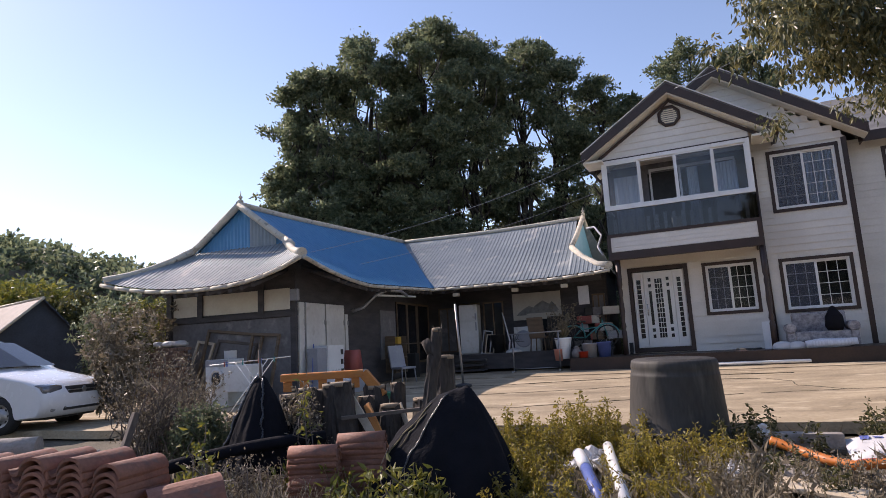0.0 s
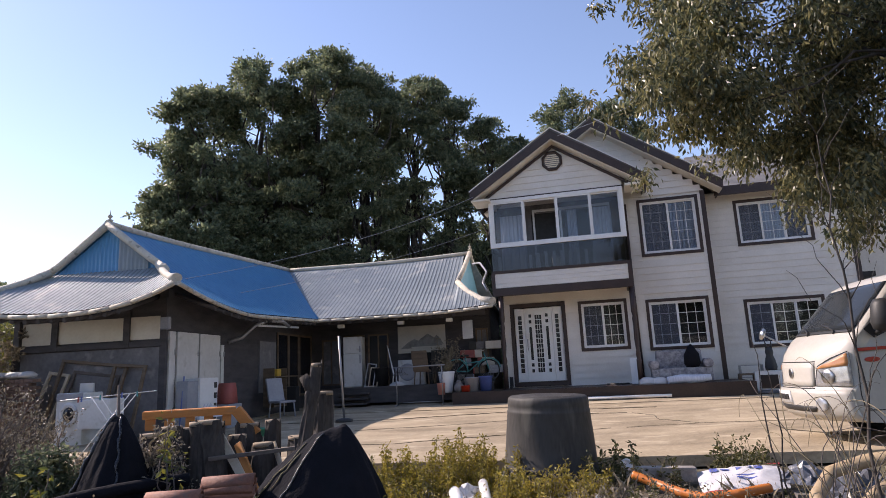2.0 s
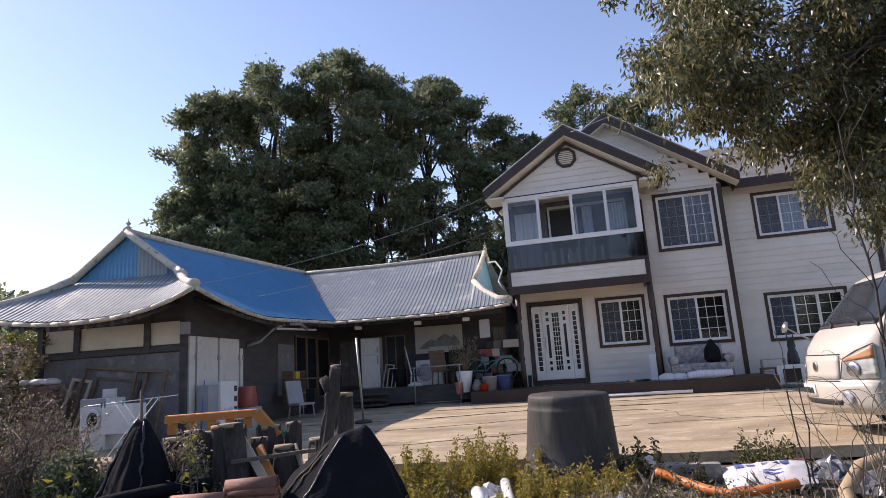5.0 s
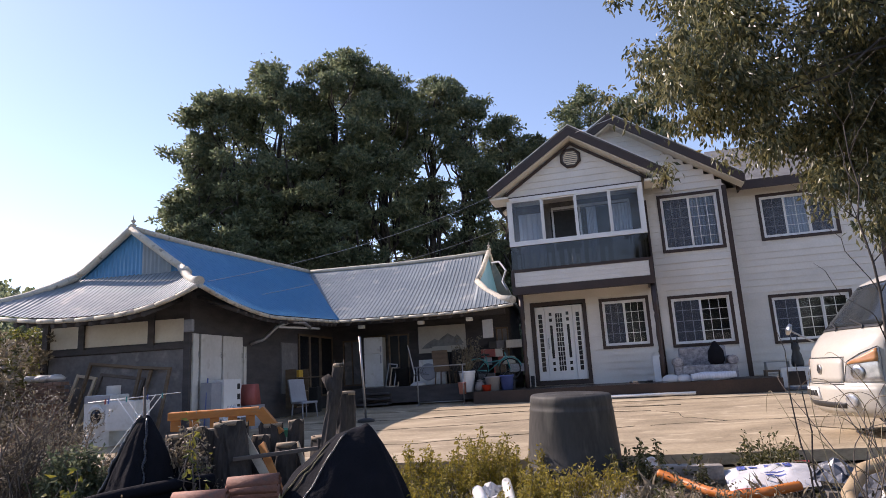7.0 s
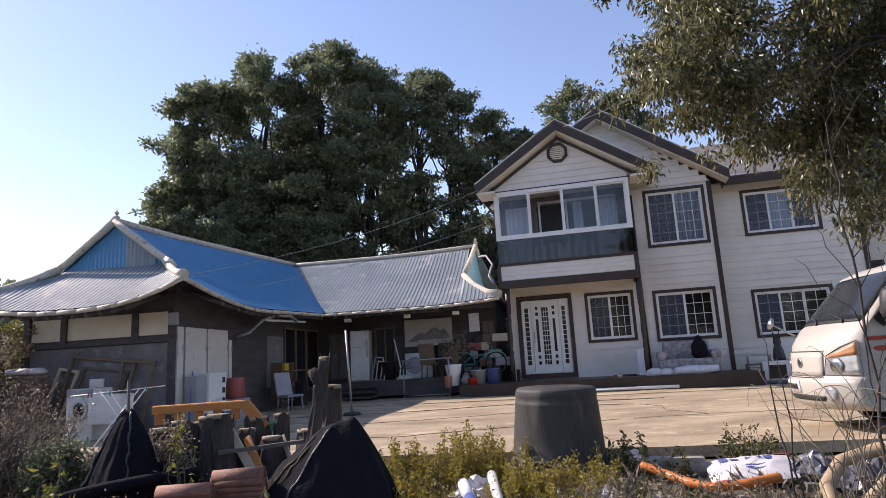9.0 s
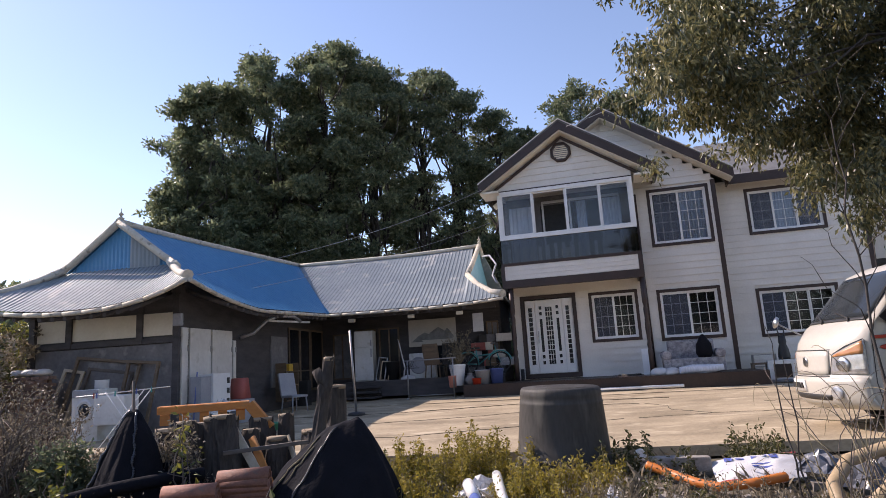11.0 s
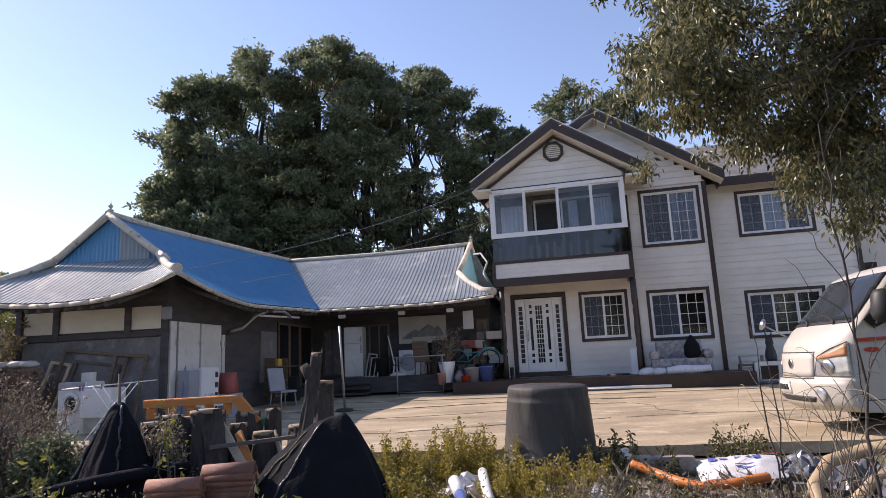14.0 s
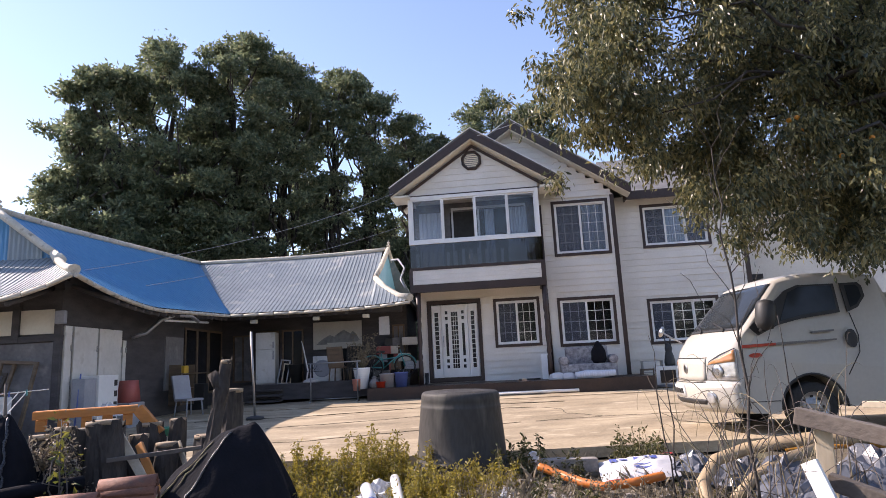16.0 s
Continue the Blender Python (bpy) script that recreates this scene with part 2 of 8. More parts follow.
def crack(points, width=0.010):
    """An earth-filled crack that wanders over the slabs."""
    out = []
    for (x0, y0), (x1, y1) in zip(points, points[1:]):
        n = max(2, int(math.hypot(x1 - x0, y1 - y0) / 0.12))
        for i in range(n):
            x, y = x0 + (x1 - x0) * i / n, y0 + (y1 - y0) * i / n
            x, y = x + 0.03 * noise.noise((x * 6, y * 6, 1)), y + 0.08 * noise.noise((x * 4, y * 4, 2))
            out.append((x, y, yard_z(x, y) + 0.008))
    return tube(bmesh.new(), out, [width * (0.6 + 0.9 * abs(noise.noise((p[0] * 3, p[1] * 3, 6)))) for p in out], 5)


def cracks():
    top = thing("yard_cracks", "dark earth-filled cracks in the concrete", "cracks", kind="structure")
    for pts in ([(4.0, 13.1), (4.2, 12.4), (4.0, 11.6), (4.4, 10.7), (6.4, 10.4)], [(4.4, 10.7), (3.0, 10.6)], [(-1.6, 12.3), (0.4, 12.5), (2.2, 13.0)], [(3.9, 13.2), (2.6, 13.6), (1.6, 13.9)], [(6.0, 12.2), (7.5, 11.8)], [(-2.6, 10.2), (-0.8, 10.0), (1.4, 10.5), (3.0, 10.6)], [(1.4, 10.5), (1.0, 9.3), (1.6, 8.4)], [(-3.4, 14.6), (-1.0, 14.4), (2.0, 14.9), (5.0, 14.2)], [(5.4, 10.5), (5.1, 9.4), (5.6, 8.2)]):
        part("crack", crack(pts), earth, top)


cracks()


# ---------------------------------------------------------------- white house
def window(parent, name, u0, u1, v, z0, z1, sashes, bars, blind=(), casing=0.09, screens=(0,)):
    """A window unit in the plane v: dark casing, white frame, sashes with glazing bars. bars: (columns, rows) for each sash or None."""
    w = part(name, bmesh.new(), brown, parent)
    bm = bmesh.new()
    c = casing
    box(bm, u0, u1, v - 0.035, v + 0.08, z1 - c, z1), box(bm, u0, u1, v - 0.035, v + 0.08, z0, z0 + c)
    box(bm, u0, u0 + c, v - 0.033, v + 0.08, z0 + c, z1 - c), box(bm, u1 - c, u1, v - 0.033, v + 0.08, z0 + c, z1 - c)
    part("casing", bm, brown, w, "dark brown casing")
    a, b, lo, hi = u0 + c, u1 - c, z0 + c, z1 - c
    bm = bmesh.new()
    f = 0.042
    box(bm, a, b, v - 0.005, v + 0.10, hi - f, hi), box(bm, a, b, v - 0.005, v + 0.10, lo, lo + f)
    box(bm, a, a + f, v - 0.004, v + 0.10, lo + f, hi - f), box(bm, b - f, b, v - 0.004, v + 0.10, lo + f, hi - f)
    part("frame", bm, pvc, w, "white frame")
    a, b, lo, hi = a + f, b - f, lo + f, hi - f
    step = (b - a) / sashes
    for i in range(sashes):
        s0, s1, dv = a + i * step, a + (i + 1) * step, 0.02 + 0.035 * (i % 2)
        bm, r = bmesh.new(), 0.034
        box(bm, s0, s1, v + dv, v + dv + 0.03, hi - r, hi), box(bm, s0, s1, v + dv, v + dv + 0.03, lo, lo + r)
        box(bm, s0, s0 + r, v + dv, v + dv + 0.03, lo + r, hi - r), box(bm, s1 - r, s1, v + dv, v + dv + 0.03, lo + r, hi - r)
        part("sash", bm, pvc, w)
        if bars[i]:
            cols, rows_ = bars[i]
            bm = bmesh.new()
            for k in range(1, cols):
                x = s0 + (s1 - s0) * k / cols
                box(bm, x - 0.008, x + 0.008, v + dv + 0.010, v + dv + 0.022, lo + r, hi - r)
            for k in range(1, rows_):
                z = lo + (hi - lo) * k / rows_
                box(bm, s0 + r, s1 - r, v + dv + 0.011, v + dv + 0.021, z - 0.008, z + 0.008)
            part("glazing_bar", bm, pvc, w)
        g = part("pane", boxed(s0 + r, s1 - r, v + dv + 0.024, v + dv + 0.029, lo + r, hi - r), glass, w)
        g.visible_shadow = False
        if i in screens:
            g = part("insect_screen", boxed(s0 + r, s1 - r, v + dv - 0.004, v + dv - 0.002, lo + r, hi - r), screen_mesh, w, "grey insect screen")
            g.visible_shadow = False
        if i == 0:
            # An added board half a metre in; its near-black colour paints the room's shade.
            part("room_shade_board", boxed(u0 - 0.25, u1 + 0.25, v + 0.50, v + 0.53, z0 - 0.25, z1 + 0.25), interior, w, "near-black board behind the glass, painted as room shade")
        if i in blind:
            bm = bmesh.new()
            n = 24
            q = [[bm.verts.new((s0 + (s1 - s0) * j / n, v + 0.125 + 0.02 * math.sin(j * 2.1), z)) for j in range(n + 1)] for z in (lo, hi)]
            for j in range(n):
                bm.faces.new((q[0][j], q[0][j + 1], q[1][j + 1], q[1][j]))
            part("curtain", bm, curtain_mat, w, "pale drawn curtain")
    return w


def boards(wall, u0, u1, v, z0, z1, holes=(), step=0.20, top=None):
    """Lapped siding boards on the plane v, cut round the openings. top(z) gives the limits under a gable."""
    z = z0
    while z < z1 - 0.01:
        hi = min(z + step, z1)
        lim = top(hi) if top else (u0, u1)
        a, b = max(u0, lim[0]), min(u1, lim[1])
        spans = [(a, b)] if b - a > 0.05 else []
        for h0, h1, hz0, hz1 in holes:
            if hz0 < hi - 0.02 and hz1 > z + 0.02:
                nxt = []
                for p, q in spans:
                    if h1 <= p or h0 >= q:
                        nxt.append((p, q))
                    else:
                        nxt += [s for s in ((p, h0), (h1, q)) if s[1] - s[0] > 0.03]
                spans = nxt
        for p, q in spans:
            bm = bmesh.new()
            vs = [bm.verts.new(c) for c in ((p, v - 0.030, z), (q, v - 0.030, z), (q, v - 0.007, hi), (p, v - 0.007, hi), (p, v + 0.01, z), (q, v + 0.01, z), (q, v + 0.01, hi), (p, v + 0.01, hi))]
            for f in ((0, 1, 2, 3), (4, 7, 6, 5), (0, 4, 5, 1), (3, 2, 6, 7), (0, 3, 7, 4), (1, 5, 6, 2)):
                bm.faces.new([vs[i] for i in f])
            part("board", bm, siding, wall)
        z = hi


def wall_with_holes(bm, u0, u1, v0, v1, z0, z1, holes):
    """A wall slab between v0 and v1, left open at the holes."""
    us = sorted({u0, u1, *[h for q in holes for h in q[:2] if u0 < h < u1]})
    zs = sorted({z0, z1, *[h for q in holes for h in q[2:] if z0 < h < z1]})
    for a, b in zip(us, us[1:]):
        for c, d in zip(zs, zs[1:]):
            if not any(h0 <= a + 1e-4 and h1 >= b - 1e-4 and g0 <= c + 1e-4 and g1 >= d - 1e-4 for h0, h1, g0, g1 in holes):
                box(bm, a, b, v0, v1, c, d)
    bmesh.ops.remove_doubles(bm, verts=bm.verts, dist=1e-4)
    return bm


def gable_roof(house, uc, half, v0, v1, ze, zr, name="roof"):
    """Two slopes with thickness, brown fascia boards and cream soffit; the gable looks to -v. ze, zr: eave and ridge heights."""
    s = (zr - ze) / half
    t = 0.16
    roof = part(name, prism(bmesh.new(), [(uc - half, ze), (uc, zr), (uc + half, ze), (uc + half, ze - 0.04), (uc, zr - 0.06), (uc - half, ze - 0.04)], v0 + 0.02, v1), roof_shingle, house)
    for sg in (-1, 1):
        a = uc + sg * half
        part("fascia", prism(bmesh.new(), [(a, ze - 0.045), (uc, zr - 0.065), (uc, zr - 0.32), (a - sg * 0.01, ze - 0.29)], v0, v0 + 0.05), brown, roof, "dark brown barge board")
        part("eave_board", boxed(min(a, a + sg * 0.03), max(a, a + sg * 0.03), v0, v1, ze - 0.29, ze - 0.04), brown, roof)
        part("drip_edge", prism(bmesh.new(), [(a + sg * 0.04, ze - 0.01), (uc, zr + 0.02), (uc, zr + 0.0), (a + sg * 0.04, ze - 0.035)], v0 - 0.03, v0 + 0.06), pvc, roof, "pale metal drip edge")
        part("soffit", prism(bmesh.new(), [(a - sg * 0.01, ze - 0.29), (uc, zr - 0.32), (uc, zr - 0.36), (a - sg * 0.01, ze - 0.33)], v0 + 0.05, v0 + 0.55), cream, roof, "cream boarded soffit")
    return roof


def white_house():
    hs = thing("white_house", "white lapped-siding two-storey house with dark brown trim", "house", H)
    A, B, P = 19.6, 20.5, 18.47          # front wall, set-back wall, bay
    base = 0.48
    door = (-2.74, -1.02, base + 0.12, 3.05)
    wa = [(-0.63, 0.82, 1.48, 3.00), (1.36, 3.14, 1.40, 2.91), (1.41, 3.19, 4.21, 6.00)]
    wb = [(4.25, 6.46, 1.34, 2.79), (4.33, 6.48, 4.43, 5.88)]
    bm = wall_with_holes(bmesh.new(), -3.02, 3.38, A, A + 0.2, base - 0.45, 6.1, [door] + wa)
    wl = part("front_wall", bm, siding, hs)
    boards(wl, -3.02, 3.27, A, base, 6.1, [door] + wa)
    # upper gable of the main block
    gz, gr, gc, gh = 6.1, 8.60, 0.27, 3.45
    lim = lambda z: (gc - (gr - z) / (gr - gz) * gh * 0.98, gc + (gr - z) / (gr - gz) * gh * 0.98)
    g = part("gable_wall", prism(bmesh.new(), [(gc - gh * 0.97, gz), (gc + gh * 0.91, gz), (gc, gr - 0.12)], A, A + 0.2), siding, hs)
    boards(g, -3.1, 3.30, A, gz, gr - 0.3, (), 0.20, lim)
    bm = wall_with_holes(bmesh.new(), 3.38, 7.54, B, B + 0.2, base - 0.45, 6.2, wb)
    wr = part("side_wall", bm, siding, hs)
    boards(wr, 3.40, 7.41, B, base, 6.2, wb)
    part("recessed_wall", boxed(7.54, 12.4, B + 1.1, B + 1.3, base - 0.45, 6.2), siding, hs, "plain pale set-back wall")
    part("return_wall", boxed(7.34, 7.54, B + 0.2, B + 1.3, base - 0.45, 6.2), siding, hs)
    part("return_wall", boxed(3.18, 3.38, A + 0.2, B, base - 0.45, 6.2), siding, hs)
    part("end_wall", boxed(12.4, 12.6, B + 1.1, 29, base - 0.45, 6.2), siding, hs)
    part("end_wall", boxed(-3.02, -2.82, A + 0.2, 29, base - 0.45, 6.0), siding, hs)
    part("back_wall", boxed(-3.02, 12.6, 29, 29.2, base - 0.45, 6.2), siding, hs)
    # Slab and partition take the same near-black, so rooms stay dark by colour.
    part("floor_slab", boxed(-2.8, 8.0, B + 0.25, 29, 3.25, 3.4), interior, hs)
    part("corner_board", boxed(3.27, 3.40, A - 0.035, A + 0.1, base, 6.1), brown, hs, "dark brown corner board")
    part("corner_board", boxed(7.41, 7.56, B - 0.035, B + 0.1, base, 6.2), brown, hs, "dark brown corner board")
    part("downpipe", tube(bmesh.new(), [(1.06, A - 0.07, 5.9), (1.06, A - 0.07, 3.4), (1.08, A - 0.07, base)], 0.04), brown, hs, "brown downpipe")
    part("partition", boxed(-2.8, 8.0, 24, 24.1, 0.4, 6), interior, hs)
    gable_roof(hs, gc, gh + 0.13, A - 0.45, 29.4, 6.31, 8.76)
    bm = bmesh.new()
    prism(bm, [(0, 6.25), (0, 6.1), (-4.6, 8.6), (-4.6, 8.75)], 0, 9.3)
    for v in bm.verts:
        x, y, z = v.co
        v.co = (3.7 + y, B - 0.5 - x, z)
    part("roof", bm, roof_shingle, hs)
    part("eave_board", boxed(3.75, 13.0, B - 0.53, B - 0.49, 5.98, 6.26), brown, hs)
    # windows
    window(hs, "window", *wa[0][:2], A, *wa[0][2:], 2, [(3, 4), (3, 4)])
    window(hs, "window", *wa[1][:2], A, *wa[1][2:], 2, [(3, 4), (3, 4)])
    window(hs, "window", *wa[2][:2], A, *wa[2][2:], 2, [(3, 5), (3, 5)], (0, 1))
    window(hs, "window", *wb[0][:2], B, *wb[0][2:], 3, [(2, 4), (2, 4), (2, 4)])
    window(hs, "window", *wb[1][:2], B, *wb[1][2:], 3, [(2, 4), (2, 4), (2, 4)], (0, 1, 2), screens=(0, 2))
    front_door(hs, *door, A)
    bay(hs, A, P)
    return hs


def front_door(hs, u0, u1, z0, z1, v):
    d = part("door", boxed(u0 + 0.12, u1 - 0.12, v + 0.03, v + 0.06, z0 + 0.04, z1 - 0.14), pvc, hs, "white panelled entrance door")
    bm = bmesh.new()
    box(bm, u0, u1, v - 0.05, v + 0.06, z1 - 0.12, z1), box(bm, u0, u0 + 0.11, v - 0.05, v + 0.06, z0 - 0.1, z1 - 0.12), box(bm, u1 - 0.11, u1, v - 0.05, v + 0.06, z0 - 0.1, z1 - 0.12)
    part("casing", bm, brown, d, "dark brown casing")
    part("threshold", boxed(u0 + 0.11, u1 - 0.11, v - 0.06, v + 0.08, z0 - 0.1, z0 + 0.04), brown, d)
    a, b, lo, hi = u0 + 0.13, u1 - 0.13, z0 + 0.05, z1 - 0.15
    w = b - a
    cuts = [a, a + 0.21 * w, a + 0.79 * w, b]
    for i, (p, q) in enumerate(zip(cuts, cuts[1:])):
        part("leaf", boxed(p + 0.006, q - 0.006, v - 0.005, v + 0.03, lo, hi, bev=0.008), pvc, d, "white leaf")
    lights = [(0.07, 0.15, 0.12, 0.90), (0.86, 0.93, 0.12, 0.90), (0.43, 0.57, 0.12, 0.90)]
    lights += [(0.30, 0.355, 0.29, 0.74), (0.655, 0.71, 0.29, 0.74)]
    for s in (0.30, 0.655):
        lights += [(s, s + 0.055, q, q + 0.045) for q in (0.12, 0.20, 0.79, 0.87)]
    for p, q, r, s in lights:
        rect = (a + p * w, a + q * w, lo + r * (hi - lo), lo + s * (hi - lo))
        part("light", boxed(rect[0], rect[1], v - 0.014, v - 0.004, rect[2], rect[3]), black_glass, d, "dark glass light")
        if s - r > 0.6:
            for k in range(1, 12):
                z = rect[2] + (rect[3] - rect[2]) * k / 12
                part("lattice_bar", boxed(rect[0], rect[1], v - 0.02, v - 0.013, z - 0.008, z + 0.008), pvc, d)
            for k in range(1, 3 if q - p > 0.1 else 1):
                x = rect[0] + (rect[1] - rect[0]) * k / 3
                part("lattice_upright", boxed(x - 0.006, x + 0.006, v - 0.023, v - 0.016, rect[2], rect[3]), pvc, d)
    part("handle", tube(bmesh.new(), [(a + 0.25 * w, v - 0.01, lo + 0.42 * (hi - lo)), (a + 0.25 * w, v - 0.06, lo + 0.43 * (hi - lo)), (a + 0.25 * w, v - 0.06, lo + 0.56 * (hi - lo)), (a + 0.25 * w, v - 0.01, lo + 0.57 * (hi - lo))], 0.014), steel, d, "steel pull handle")


def bay(hs, A, P):
    """The glazed balcony over the porch: white apron, tinted lower glass, sliding windows, its own gable."""
    u0, u1 = -3.02, 0.97
    zf, za, zg, zt = 3.38, 3.95, 4.69, 6.20
    b = part("bay", boxed(u0, u1, P, A, zf, zf + 0.1), brown, hs)
    bm = bmesh.new()
    box(bm, u0 - 0.04, u1 + 0.04, P - 0.05, P + 0.1, zf - 0.16, zf + 0.07), box(bm, u0 - 0.03, u1 + 0.03, P - 0.04, P + 0.08, za - 0.06, za + 0.03)
    box(bm, u0 - 0.05, u0 + 0.06, P - 0.045, P + 0.06, zf + 0.07, za - 0.06), box(bm, u1 - 0.06, u1 + 0.05, P - 0.045, P + 0.06, zf + 0.07, za - 0.06)
    box(bm, u0 - 0.04, u0 + 0.1, P + 0.1, A, zf - 0.16, zf + 0.07), box(bm, u1 - 0.1, u1 + 0.04, P + 0.1, A, zf - 0.16, zf + 0.07)
    part("beam", bm, brown, b, "dark brown beam and trim")
    part("ceiling", boxed(u0 + 0.1, u1 - 0.1, P + 0.1, A, zf - 0.04, zf), cream, b)
    part("apron", boxed(u0 + 0.06, u1 - 0.06, P - 0.02, P + 0.04, zf + 0.07, za - 0.06), siding, b, "white board apron")
    for k in range(3):
        z = zf + 0.08 + k * 0.135
        part("board", boxed(u0 + 0.06, u1 - 0.06, P - 0.033, P - 0.02, z, z + 0.13, bev=0.004), siding, b)
    low = part("lower_glass", boxed(u0, u1, P, P + 0.012, za + 0.03, zg), tinted, b, "smoked glass panel")
    low.visible_shadow = False
    for u in (u0, u1 - 0.012):
        part("side_glass", boxed(u, u + 0.012, P + 0.02, A, za + 0.03, zg), tinted, b)
    rng = random.Random(4)
    for k in range(16):                    # balusters and boxes behind the smoked glass
        u = u0 + 0.22 + k * 0.235
        part("baluster", boxed(u - 0.045, u + 0.045, P + 0.06, P + 0.10, za, za + 0.46 + 0.08 * rng.random()), pvc, b)
    part("stored_box", boxed(0.05, 0.45, P + 0.15, P + 0.45, za + 0.05, zg - 0.08, bev=0.02), pvc, b)
    part("stored_bucket", lathe(bmesh.new(), [(0.11, 0), (0.15, 0.35)], 16, pose(-1.1, P + 0.3, za + 0.03)), cream, b)
    fr = part("window_frame", bmesh.new(), pvc, b)
    bm = bmesh.new()
    f = 0.10
    box(bm, u0 - 0.01, u1 + 0.01, P - 0.06, P + 0.10, zt - f, zt), box(bm, u0 - 0.01, u1 + 0.01, P - 0.06, P + 0.10, zg, zg + f)
    box(bm, u0 - 0.01, u0 + f, P - 0.058, P + 0.10, zg + f, zt - f), box(bm, u1 - f, u1 + 0.01, P - 0.058, P + 0.10, zg + f, zt - f)
    for u, s in ((u0, 1), (u1, -1)):
        box(bm, min(u, u + s * 0.08), max(u, u + s * 0.08), P + 0.10, A, zg, zg + 0.08), box(bm, min(u, u + s * 0.08), max(u, u + s * 0.08), P + 0.10, A, zt - 0.08, zt)
    part("outer_frame", bm, pvc, fr)
    cuts = [u0 + f, -1.97, -0.97, 0.02, u1 - f]
    for i, (p, q) in enumerate(zip(cuts, cuts[1:])):
        dv = (0.0, 0.04, 0.0, 0.04)[i]
        bm, r = bmesh.new(), 0.045
        lo, hi = zg + f, zt - f
        box(bm, p, q, P - 0.04 + dv, P + dv, hi - r, hi), box(bm, p, q, P - 0.04 + dv, P + dv, lo, lo + r)
        box(bm, p, p + r, P - 0.04 + dv, P + dv, lo + r, hi - r), box(bm, q - r, q, P - 0.04 + dv, P + dv, lo + r, hi - r)
        part("sash", bm, pvc, fr)
        if i != 1:
            g = part("pane", boxed(p + r, q - r, P - 0.022 + dv, P - 0.016 + dv, lo + r, hi - r), glass, fr)
            g.visible_shadow = False
    for u in (u0 + 0.02, u1 - 0.03):
        g = part("side_pane", boxed(u, u + 0.01, P + 0.1, A, zg + 0.08, zt - 0.08), glass, fr)
        g.visible_shadow = False
    # Added panel over the white siding; its grey puts the bay's shade in colour.
    part("wall_shade_panel", boxed(u0 + 0.02, u1 - 0.04, A - 0.045, A - 0.032, zf + 0.1, zt), grey_plaster_and_shade, b, "grey cover panel painted in the tone of the shaded wall")
    # Flat panel on the wall: the doorway's depth of shade as near-black colour.
    part("doorway_shade", boxed(-1.85, -0.05, A - 0.055, A - 0.046, zf + 0.1, 5.9), interior, b, "flat near-black panel painted as the shade in a doorway")
    bm = bmesh.new()
    for x in (-1.8, -0.95, 0.0, 0.55):
        box(bm, x, x + 0.06, A - 0.085, A - 0.056, zf + 0.1, 5.95)
    box(bm, -1.8, 0.6, A - 0.087, A - 0.056, 5.951, 6.03)
    part("inner_frame", bm, pvc, b)
    for p, q in ((0.05, 0.62), (-2.85, -2.05), (-0.72, -0.42)):
        bm = bmesh.new()
        g = [[bm.verts.new((p + (q - p) * j / 18, A - 0.14 + 0.02 * math.sin(j * 2.3), z)) for j in range(19)] for z in (zf + 0.25, 5.9)]
        for j in range(18):
            bm.faces.new((g[0][j], g[0][j + 1], g[1][j + 1], g[1][j]))
        part("curtain", bm, curtain_mat, b, "pale hanging curtain")
    # gable over the bay
    gc, gh, ze, zr = -0.95, 2.54, 6.46, 8.14
    gz = 6.2
    lim = lambda z: (gc - (zr - 0.25 - z) / (zr - ze) * gh, gc + (zr - 0.25 - z) / (zr - ze) * gh)
    g = part("gable_wall", prism(bmesh.new(), [(u0, gz), (u1, gz), (u1, 6.50), (gc, zr - 0.32), (u0, 6.45)], P, P + 0.15), siding, b)
    boards(g, u0, u1, P, gz + 0.03, zr - 0.45, (), 0.20, lim)
    part("trim", boxed(u0 - 0.02, u1 + 0.02, P - 0.045, P + 0.02, gz - 0.0, gz + 0.04), brown, b)
    for sg in (-1, 1):
        e = gc + sg * (gh - 0.42)
        part("rake_trim", prism(bmesh.new(), [(gc, zr - 0.40), (gc, zr - 0.50), (e, ze - 0.22), (e, ze - 0.12)], P - 0.06, P - 0.02), brown, b)
    gable_roof(hs, gc, gh, P - 0.45, A + 2.0, ze, zr)
    for sg in (-1, 1):
        a, c = gc + sg * gh, gc + sg * (gh - 0.55)
        part("eave_box", boxed(min(a, c), max(a, c), P - 0.40, P + 0.5, ze - 0.34, ze - 0.28), cream, hs, "cream boxed eave")
    part("gutter", boxed(gc + gh, gc + gh + 0.13, P - 0.42, A - 0.1, ze - 0.28, ze - 0.02, bev=0.02), brown, hs, "brown gutter")
    vent = part("gable_vent", lathe(bmesh.new(), [(0.33, 0), (0.33, 0.05), (0.25, 0.05), (0.25, 0.02)], 8, pose(gc - 0.03, P - 0.02, 7.23, 90, 22.5, 0)), brown, b, "octagonal louvred vent")
    part("vent_face", lathe(bmesh.new(), [(0.25, 0), (0.25, 0.03)], 8, pose(gc - 0.03, P - 0.02, 7.23, 90, 22.5, 0)), grey_plaster_and_shade, vent)
    for k in range(7):
        z = 7.05 + k * 0.06
        h = math.sqrt(max(0.01, 0.24 ** 2 - (z - 7.23) ** 2)) * 0.9
        part("slat", boxed(gc - 0.03 - h, gc - 0.03 + h, P - 0.07, P - 0.045, z - 0.02, z + 0.012), cream, vent)
    part("porch_lamp", lathe(bmesh.new(), [(0.02, -0.07), (0.10, -0.05), (0.12, 0)], 16, pose(-0.95, P + 0.35, zf - 0.04)), pvc, b, "white dome lamp")
